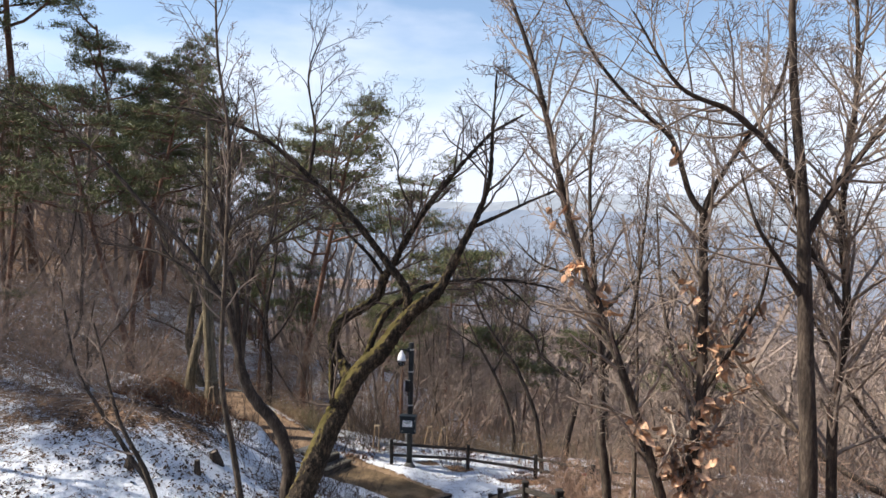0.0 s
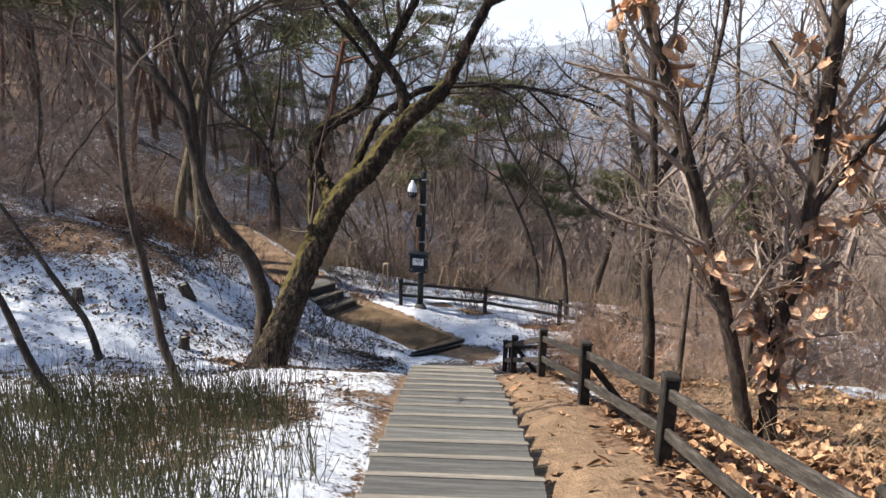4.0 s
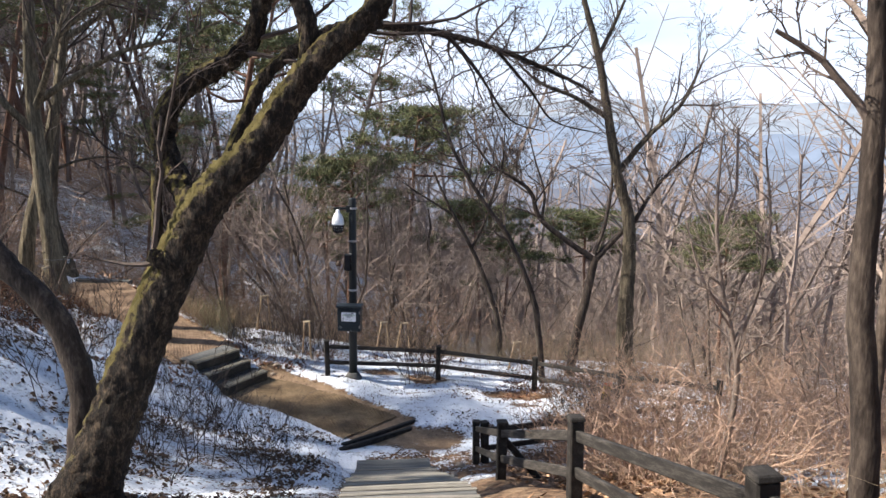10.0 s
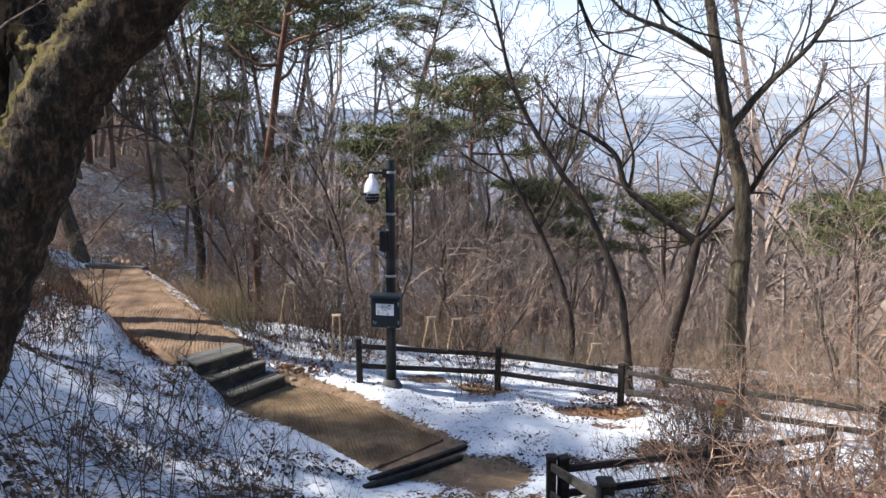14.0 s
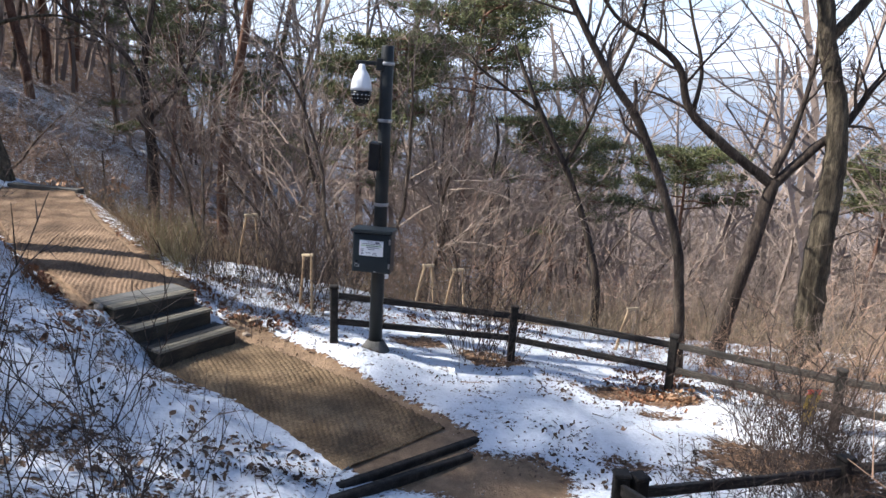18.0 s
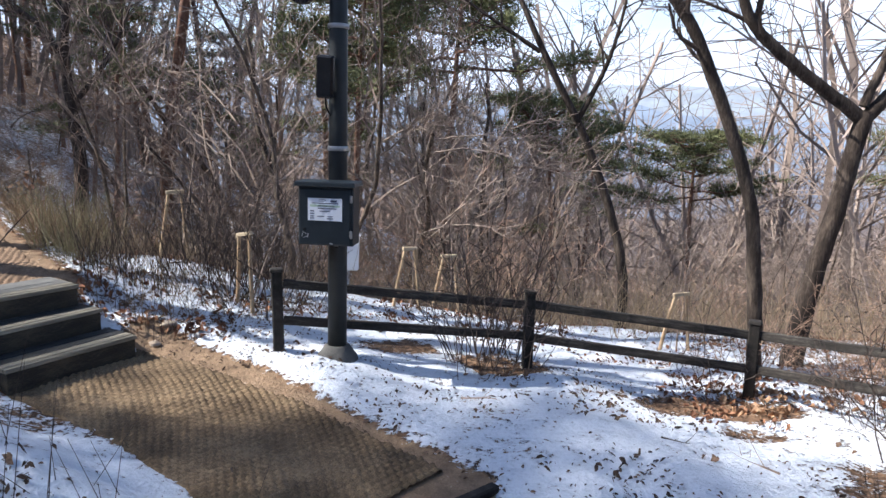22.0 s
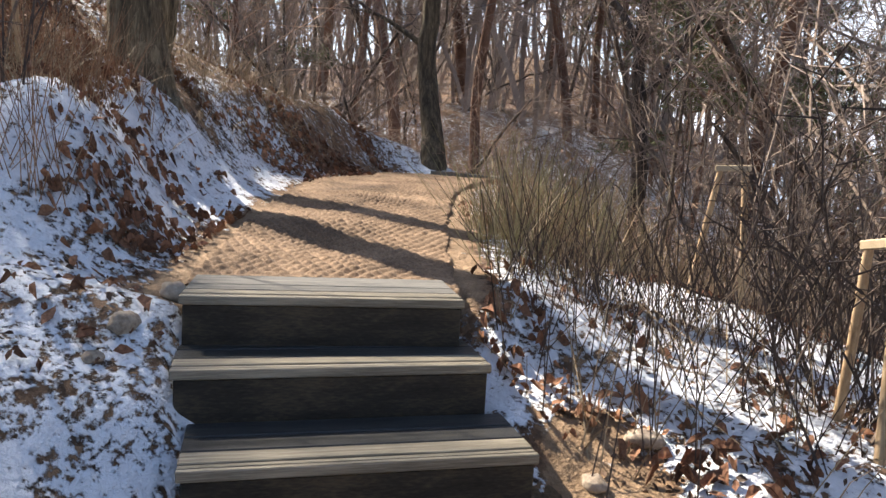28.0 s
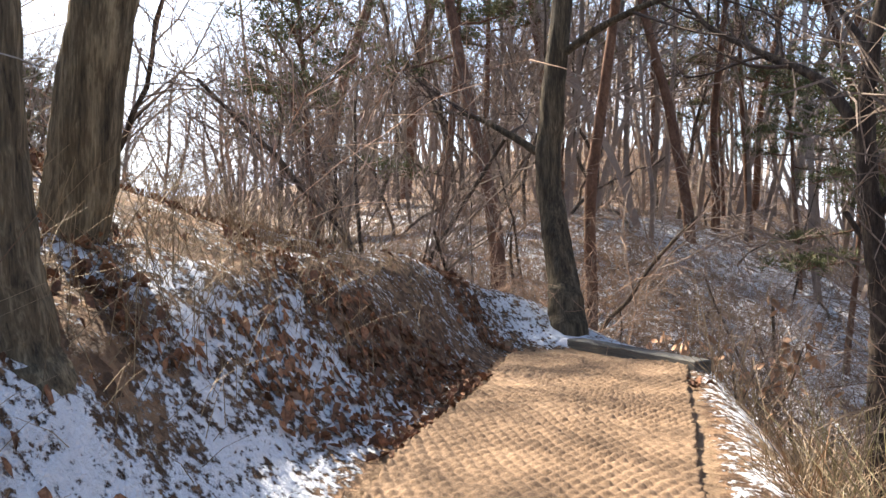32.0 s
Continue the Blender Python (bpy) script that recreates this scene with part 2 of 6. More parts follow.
def ground_material():
    """Snow, leaf litter and bare soil, mixed by the ground's cover attribute and broken up by noise."""
    m = bpy.data.materials.new("forest_ground")
    m.use_nodes = True
    n, l = m.node_tree.nodes, m.node_tree.links
    b = n["Principled BSDF"]
    tc = n.new("ShaderNodeTexCoord")

    def noise_tex(scale, detail=5, rough=0.6):
        t = n.new("ShaderNodeTexNoise")
        t.inputs["Scale"].default_value, t.inputs["Detail"].default_value, t.inputs["Roughness"].default_value = scale, detail, rough
        l.new(tc.outputs["Object"], t.inputs["Vector"])
        return t.outputs[0]

    def math_node(op, a, c, d=None):
        t = n.new("ShaderNodeMath")
        t.operation = op
        for i, v in enumerate((a, c, d)):
            if v is None:
                continue
            if isinstance(v, (int, float)):
                t.inputs[i].default_value = v
            else:
                l.new(v, t.inputs[i])
        return t.outputs[0]

    def ramp(src, stops):
        r = n.new("ShaderNodeValToRGB")
        l.new(src, r.inputs[0])
        for i, (p, c) in enumerate(stops):
            e = r.color_ramp.elements[i] if i < 2 else r.color_ramp.elements.new(p)
            e.position, e.color = p, (*c, 1)
        return r.outputs[0]

    def mix(f, a, c):
        x = n.new("ShaderNodeMix")
        x.data_type = "RGBA"
        l.new(f, x.inputs[0])
        l.new(a, x.inputs[6])
        l.new(c, x.inputs[7])
        return x.outputs[2]

    at = n.new("ShaderNodeAttribute")
    at.attribute_name = "cover"
    sp = n.new("ShaderNodeSeparateColor")
    l.new(at.outputs["Color"], sp.inputs[0])
    big, mid, fin, tiny = noise_tex(1.1), noise_tex(5.5, 6, 0.68), noise_tex(22, 5, 0.65), noise_tex(90, 3)
    vor = n.new("ShaderNodeTexVoronoi")
    vor.inputs["Scale"].default_value, vor.inputs["Randomness"].default_value = 16.0, 1.0
    l.new(tc.outputs["Object"], vor.inputs["Vector"])
    s = math_node("MULTIPLY_ADD", math_node("SUBTRACT", mid, 0.5), 1.3, sp.outputs[0])
    s = math_node("MULTIPLY_ADD", math_node("SUBTRACT", fin, 0.5), 1.05, s)
    s = math_node("MULTIPLY_ADD", math_node("SUBTRACT", big, 0.5), 0.6, s)
    sr = n.new("ShaderNodeMapRange")
    sr.inputs[1].default_value, sr.inputs[2].default_value = 0.46, 0.58
    l.new(s, sr.inputs[0])
    d = math_node("MULTIPLY_ADD", math_node("SUBTRACT", mid, 0.5), 0.9, sp.outputs[1])
    dr = n.new("ShaderNodeMapRange")
    dr.inputs[1].default_value, dr.inputs[2].default_value = 0.42, 0.6
    l.new(d, dr.inputs[0])
    litter = ramp(math_node("MULTIPLY_ADD", vor.outputs["Color"], 0.5, math_node("MULTIPLY", fin, 0.6)), [(0.25, (0.035, 0.022, 0.014)), (0.5, (0.125, 0.074, 0.044)), (0.72, (0.27, 0.168, 0.1))])
    soil = ramp(math_node("MULTIPLY_ADD", tiny, 0.4, math_node("MULTIPLY", mid, 0.6)), [(0.3, (0.1, 0.067, 0.042)), (0.52, (0.23, 0.154, 0.094)), (0.7, (0.38, 0.268, 0.17))])
    snow = ramp(math_node("MULTIPLY_ADD", fin, 0.4, math_node("MULTIPLY", mid, 0.6)), [(0.3, (0.5, 0.53, 0.58)), (0.55, (0.69, 0.72, 0.77))])
    earth = mix(dr.outputs[0], litter, soil)
    l.new(mix(sr.outputs[0], earth, snow), b.inputs["Base Color"])
    b.inputs["Roughness"].default_value, b.inputs["Specular IOR Level"].default_value = 0.85, 0.25
    h = math_node("MULTIPLY_ADD", fin, 0.5, math_node("MULTIPLY", sr.outputs[0], 0.8))
    h = math_node("MULTIPLY_ADD", mid, 1.0, h)
    bp = n.new("ShaderNodeBump")
    bp.inputs["Strength"].default_value, bp.inputs["Distance"].default_value = 1.0, 0.045
    l.new(h, bp.inputs["Height"])
    l.new(bp.outputs[0], b.inputs["Normal"])
    return m


GROUND = ground_material()
# Lower mat: tree shade and dirt put into a darker coir colour.
MAT_DIRTY_SHADED = material("coir_mat_dirty_shaded", [(0.045, 0.03, 0.017), (0.13, 0.089, 0.05), (0.27, 0.188, 0.107)], 1.6, 0.95, 0.5, fine=70, bump_dist=0.012)
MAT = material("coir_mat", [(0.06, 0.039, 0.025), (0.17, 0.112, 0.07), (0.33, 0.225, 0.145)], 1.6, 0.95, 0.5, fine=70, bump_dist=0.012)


# Emission stands in for daylight seen through haze on far surfaces.
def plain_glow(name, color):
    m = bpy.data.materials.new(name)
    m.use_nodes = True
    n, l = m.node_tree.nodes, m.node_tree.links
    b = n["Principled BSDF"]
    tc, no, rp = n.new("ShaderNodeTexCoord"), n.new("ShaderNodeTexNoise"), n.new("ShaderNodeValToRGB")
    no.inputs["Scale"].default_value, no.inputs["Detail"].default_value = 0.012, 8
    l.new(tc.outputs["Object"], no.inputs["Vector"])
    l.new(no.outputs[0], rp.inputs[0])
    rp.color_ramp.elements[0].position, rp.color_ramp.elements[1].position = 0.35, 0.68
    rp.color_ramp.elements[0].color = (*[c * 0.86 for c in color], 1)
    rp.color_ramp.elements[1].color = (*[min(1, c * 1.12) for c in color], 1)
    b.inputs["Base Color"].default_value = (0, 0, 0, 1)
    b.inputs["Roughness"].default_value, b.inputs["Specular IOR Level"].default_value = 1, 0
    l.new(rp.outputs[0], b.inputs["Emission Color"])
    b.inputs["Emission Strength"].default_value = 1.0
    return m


# ---- mesh helpers ----
def mesh_of(name, verts, faces, mat, smooth=False):
    me = bpy.data.meshes.new(name)
    me.from_pydata(np.asarray(verts).tolist() if len(verts) else [], [], faces if isinstance(faces, list) else faces.tolist())
    if mat:
        me.materials.append(mat)
    if smooth:
        me.polygons.foreach_set("use_smooth", np.ones(len(me.polygons), bool))
    return me


def part_mesh(name, me, parent=None, label="", m=None):
    ob = new(name, me)
    if parent:
        ob.parent = parent
    if m is not None:
        ob.matrix_basis = m
    if label:
        ob["label"] = label
    return ob


def part(name, bm, mat, parent, label="", m=None):
    """Links a bmesh as one mesh object under a thing or a part."""
    me = bpy.data.meshes.new(name)
    bm.to_mesh(me)
    bm.free()
    me.materials.append(mat)
    return part_mesh(name, me, parent, label, m)


def thing(name, m, label, category, group="", kind=""):
    ob = new(name)
    ob.empty_display_size = 0.2
    ob.matrix_basis = m
    return tagged(ob, label, category, group, kind)


def box_bm(sx, sy, sz, bevel=0.006, at=(0, 0, 0), taper=1.0):
    bm = bmesh.new()
    bmesh.ops.create_cube(bm, size=1)
    for v in bm.verts:
        k = taper if v.co.z > 0 else 1.0
        v.co = Vector((v.co.x * sx * k + at[0], v.co.y * sy * k + at[1], v.co.z * sz + at[2]))
    if bevel:
        bmesh.ops.bevel(bm, geom=bm.edges[:], offset=bevel, segments=1, affect="EDGES", clamp_overlap=True)
    return bm


def lathe_bm(profile, seg=24):
    """Turned shape from (radius, height) pairs."""
    bm = bmesh.new()
    rings = []
    for r, z in profile:
        rings.append([bm.verts.new((r * math.cos(2 * math.pi * i / seg), r * math.sin(2 * math.pi * i / seg), z)) for i in range(seg)])
    for a, c in zip(rings, rings[1:]):
        for i in range(seg):
            bm.faces.new((a[i], a[(i + 1) % seg], c[(i + 1) % seg], c[i])).smooth = True
    bm.faces.new(rings[0][::-1])
    bm.faces.new(rings[-1])
    return bm


def between(a, c, up=(0, 0, 1)):
    """A pose at the middle of a and c whose x axis runs from a to c. Returns pose and length."""
    a, c = Vector(a), Vector(c)
    x = (c - a).normalized()
    y = Vector(up).cross(x).normalized()
    z = x.cross(y)
    m = Matrix((x, y, z)).transposed().to_4x4()
    m.translation = (a + c) / 2
    return m, (c - a).length


class Tubes:
    """Collects tapered tubes into one mesh."""

    def __init__(self):
        self.v, self.f, self.n = [], [], 0

    def add(self, pts, radii, sides=5, rough=0.0, rng=None):
        p = np.asarray(pts, float)
        r = np.asarray(radii, float)
        t = np.gradient(p, axis=0)
        t /= np.linalg.norm(t, axis=1)[:, None] + 1e-9
        ref = np.where(np.abs(t[:, 2:3]) > 0.9, [[1.0, 0, 0]], [[0, 0, 1.0]])
        ref = np.repeat(ref[:1], len(p), 0)
        u = np.cross(t, ref)
        u /= np.linalg.norm(u, axis=1)[:, None] + 1e-9
        w = np.cross(t, u)
        a = np.arange(sides) * 2 * np.pi / sides
        rr = r[:, None] * np.ones(sides)[None]
        if rough and rng is not None:
            rr = rr * (1 + rough * (rng.random((len(p), sides)) - 0.5))
        ring = p[:, None] + rr[..., None] * (np.cos(a)[None, :, None] * u[:, None] + np.sin(a)[None, :, None] * w[:, None])
        k = len(p)
        idx = self.n + np.arange(k * sides).reshape(k, sides)
        i0, i1 = idx[:-1], idx[1:]
        q = np.stack([i0, np.roll(i0, -1, 1), np.roll(i1, -1, 1), i1], -1).reshape(-1, 4)
        self.v.append(ring.reshape(-1, 3))
        self.f.extend(q.tolist())
        self.n += k * sides

    def mesh(self, name, mat, smooth=True):
        return mesh_of(name, np.concatenate(self.v), self.f, mat, smooth)


def curve_pts(pts, per=5):
    """A smooth line through the points (Catmull-Rom)."""
    p = np.asarray(pts, float)
    q = np.concatenate([[2 * p[0] - p[1]], p, [2 * p[-1] - p[-2]]])
    out = []
    for i in range(len(p) - 1):
        a, c, d, e = q[i:i + 4]
        for k in range(per):
            t = k / per
            out.append(0.5 * ((2 * c) + (d - a) * t + (2 * a - 5 * c + 4 * d - e) * t * t + (-a + 3 * c - 3 * d + e) * t ** 3))
    out.append(p[-1])
    return np.array(out)


def grow(tubes, rng, p, d, length, r, level, plan, least=0.0042):
    """One branch and its side branches. plan: per level (children, length ratio, angle, wobble, lift, segments, sides)."""
    kids, ratio, angle, wobble, lift, segs, sides = plan[min(level, len(plan) - 1)]
    d = np.asarray(d, float)
    d = d / np.linalg.norm(d)
    pts, p = [np.asarray(p, float)], np.asarray(p, float)
    dirs = []
    for _ in range(segs):
        d = d + rng.normal(0, wobble, 3) + np.array([0, 0, lift])
        d /= np.linalg.norm(d)
        p = p + d * length / segs
        pts.append(p)
        dirs.append(d)
    last = level >= len(plan) - 1
    rad = np.linspace(r, r * (0.45 if not last else 0.35), segs + 1)
    tubes[min(level, len(tubes) - 1)].add(pts, rad, sides)
    if last:
        return
    for k in range(kids):
        t = 0.25 + 0.75 * (k + rng.random()) / kids if level else 0.38 + 0.62 * (k + rng.random()) / kids
        i = min(segs - 1, int(t * segs))
        q = pts[i] + (pts[i + 1] - pts[i]) * (t * segs - i)
        ax = rng.normal(0, 1, 3)
        ax = np.cross(dirs[i], ax)
        ax /= np.linalg.norm(ax) + 1e-9
        an = radians(angle * (0.7 + 0.6 * rng.random()))
        nd = dirs[i] * math.cos(an) + ax * math.sin(an)
        grow(tubes, rng, q, nd, length * ratio * (0.65 + 0.6 * rng.random()) * (1.15 - 0.5 * t), max(least, r * (1 - 0.55 * t) * 0.46), level + 1, plan, least)


def side_twigs(tubes, rng, pts, radii, every, length, plan, spread=50, up=0.25, from_t=0.25):
    """Side branches along a given limb."""
    p = np.asarray(pts)
    seg = np.linalg.norm(np.diff(p, axis=0), axis=1)
    total = seg.sum()
    n = max(2, int(total / every))
    cum = np.concatenate([[0], np.cumsum(seg)])
    for k in range(n):
        t = from_t + (1 - from_t) * (k + rng.random()) / n
        s = t * total
        i = min(len(seg) - 1, int(np.searchsorted(cum, s) - 1))
        q = p[i] + (p[i + 1] - p[i]) * ((s - cum[i]) / seg[i])
        d = (p[i + 1] - p[i]) / seg[i]
        ax = np.cross(d, rng.normal(0, 1, 3))
        ax /= np.linalg.norm(ax) + 1e-9
        an = radians(spread * (0.7 + 0.6 * rng.random()))
        nd = d * math.cos(an) + ax * math.sin(an) + np.array([0, 0, up])
        r = radii[i] * 0.5
        grow(tubes, rng, q, nd, length * (0.6 + 0.8 * rng.random()), max(0.006, min(r, 0.03)), 0, plan)


def roughen(me, amp, size, stretch=0.4):
    """Bark relief: lumps and ridges pushed out along the normals."""
    for v in me.vertices:
        p = Vector((v.co.x, v.co.y, v.co.z * stretch)) / size
        k = noise.noise(p) + 0.6 * noise.noise(p * 2.3) + 0.4 * noise.noise(p * 5.1)
        v.co += v.normal * (amp * k)
    return me


# ---- lie of the land ----
CY = [-60, -8, 0, 3.6, 7.3, 10.9, 14.3, 16.5, 18.7, 20.2, 22, 26, 28.6, 32, 60, 160, 400, 900, 6000]
CZ = [14, 2.2, -0.12, -1.35, -2.45, -3.4, -4.4, -5.3, -6.3, -6.85, -6.98, -7.15, -7.32, -8.9, -19, -45, -75, -95, -100]
RISES = [(-7, 55, 8.5, 8.0), (-7, 19, 2.6, 2.0), (-8.5, 23.4, 2.4, 0.95), (-10, 28, 2.4, 1.05), (-6.5, 29.5, 2.0, 0.7), (-4, 17, 2.0, -0.52), (-10, 12, 4, -0.8),
         (-3, 27.5, 1.8, 0.5), (5, 27, 3, -0.33), (-14, 20, 4, 3.7), (-11.2, 32.0, 2.3, 3.2), (-7, 7, 3.5, 0.25),
         (-9.2, 26.3, 0.9, 0.65), (-10.4, 28, 1, 0.32), (-12.2, 29.5, 1.5, 0.18), (-7.3, 25.7, 0.7, 0.32), (-12.5, 26.3, 1.6, 0.3), (-5.9, 24.7, 0.6, 0.96),
         (-9.2, 26.3, 0.8, -0.35), (-10.6, 28.4, 0.9, -0.56), (-11.8, 30.8, 1, -0.15), (-7.4, 25.4, 0.7, 0.03), (-12.5, 27.5, 1.4, -0.12), (-5.8, 24.4, 0.8, 0.01), (-10.8, 23, 1.3, -0.52), (-7.2, 23, 1, -0.39), (-11.5, 32.3, 1.2, -0.1), (-9.5, 24.8, 1, 0.59)]
LOWER_PATH = [(-0.3, 22.2, -7.0), (-2.0, 23.75, -6.95), (-3.5, 24.72, -6.88)]
STEP_RAMP = [(-3.37, 24.55, -6.95), (-4.5, 25.2, -6.45)]
UPPER_PATH = [(-4.45, 25.15, -6.26), (-5.4, 26.05, -6.12), (-6.4, 27.05, -5.97), (-7.3, 28.1, -5.87), (-8.3, 29.6, -5.82), (-9.5, 31.3, -5.82)]
DECK_LINE = [(0.62, -4.0), (0.46, 7.3), (0.27, 13.8), (-0.02, 20.6)]


def smooth01(t):
    t = np.clip(t, 0, 1)
    return t * t * (3 - 2 * t)


def line_dist(x, y, line):
    """Distance to a polyline and the height along it."""
    best = np.full(np.shape(x), 1e9)
    hz = np.zeros(np.shape(x))
    for a, c in zip(line, line[1:]):
        dx, dy = c[0] - a[0], c[1] - a[1]
        t = np.clip(((x - a[0]) * dx + (y - a[1]) * dy) / (dx * dx + dy * dy), 0, 1)
        d = np.hypot(x - a[0] - t * dx, y - a[1] - t * dy)
        z = a[2] + (c[2] - a[2]) * t if len(a) > 2 else 0
        hz = np.where(d < best, z, hz)
        best = np.minimum(d, best)
    return best, hz


def vnoise(x, y, seed=0):
    """Smooth value noise in the plane."""
    xi, yi = np.floor(x).astype(np.int64), np.floor(y).astype(np.int64)
    fx, fy = smooth01(x - xi), smooth01(y - yi)

    def h(a, c):
        k = (a * 374761393 + c * 668265263 + seed * 1442695041) & 0xFFFFFFFF
        k = ((k ^ (k >> 13)) * 1274126177) & 0xFFFFFFFF
        return ((k ^ (k >> 16)) & 0xFFFF) / 65535.0

    return (h(xi, yi) * (1 - fx) + h(xi + 1, yi) * fx) * (1 - fy) + (h(xi, yi + 1) * (1 - fx) + h(xi + 1, yi + 1) * fx) * fy


def deck_x(y):
    return np.interp(y, [p[1] for p in DECK_LINE], [p[0] for p in DECK_LINE])


def profile(y):
    y = np.asarray(y, float)
    return (np.interp(y - 0.5, CY, CZ) + np.interp(y, CY, CZ) + np.interp(y + 0.5, CY, CZ)) / 3


def land(x, y):
    """Height of the ground."""
    x, y = np.asarray(x, float), np.asarray(y, float)
    z = profile(y)
    for a, c, s, k in RISES:
        z = z + k * np.exp(-((x - a) ** 2 + (y - c) ** 2) / (2 * s * s))
    z = z + 0.22 * np.maximum(0, -x - 13) * smooth01((40 - y) / 25) * smooth01((90 + x) / 60)
    z = z + 26 * smooth01((3 - x) / 50) * smooth01((y - 33) / 60) * smooth01((700 - y) / 400)
    z = z + 0.36 * np.maximum(0, np.minimum(-x, 26) - 8.8) * smooth01((y - 19) / 4) * smooth01((31 - y) / 5)
    z = z + 9 * smooth01((-8 - x) / 18) * smooth01((y - 30) / 18) * smooth01((120 - y) / 60)
    z = z - 0.14 * np.maximum(0, np.minimum(x, 60) - 7)
    near = smooth01((60 - np.abs(x)) / 40) * smooth01((70 - np.abs(y - 15)) / 40)
    z = z + near * (0.16 * (vnoise(x * 0.8, y * 0.8, 3) - 0.5) + 0.07 * (vnoise(x * 2.7, y * 2.7, 4) - 0.5) + 0.03 * (vnoise(x * 8, y * 8, 5) - 0.5))
    z = z + (1 - near) * 3.0 * (vnoise(x * 0.03, y * 0.03, 6) - 0.5)
    # cuttings for the paths and under the upper steps
    a, c = STEP_RAMP
    ln = math.hypot(c[0] - a[0], c[1] - a[1])
    ux, uy = (c[0] - a[0]) / ln, (c[1] - a[1]) / ln
    al, ac = (x - a[0]) * ux + (y - a[1]) * uy, np.abs((y - a[1]) * ux - (x - a[0]) * uy)
    for line, half, fade, drop, along in ((LOWER_PATH, 0.75, 0.8, 0.02, smooth01((0.45 - al) / 0.4)), (UPPER_PATH, 0.85, 1.1, 0.02, smooth01((al - 0.75) / 0.5))):
        d, h = line_dist(x, y, line)
        w = smooth01(1 - (d - half) / fade) * along
        z = z * (1 - w) + (h - drop) * w
    w = smooth01((al + 0.12) / 0.1) * smooth01((ln + 0.08 - al) / 0.1) * smooth01((0.72 - ac) / 0.14)
    z = z * (1 - w) + (a[2] + (c[2] - a[2]) * np.clip(al / ln, 0, 1)) * w
    w = smooth01(1 - (np.abs(x - deck_x(y)) - 0.65) / 0.6) * smooth01((21.4 - y) / 0.6)
    z = z * (1 - w) + (profile(y) - 0.14) * w
    return z


def gz(x, y):
    return float(land(np.array([x]), np.array([y]))[0])


# ---- ground sheet ----
def axis(lo, hi, step, far, n):
    mid = np.arange(lo, hi + step / 2, step)
    ext = np.cumsum(np.geomspace(step * 2, far / 4, n))
    return np.concatenate([(lo - ext)[::-1], mid, hi + ext])


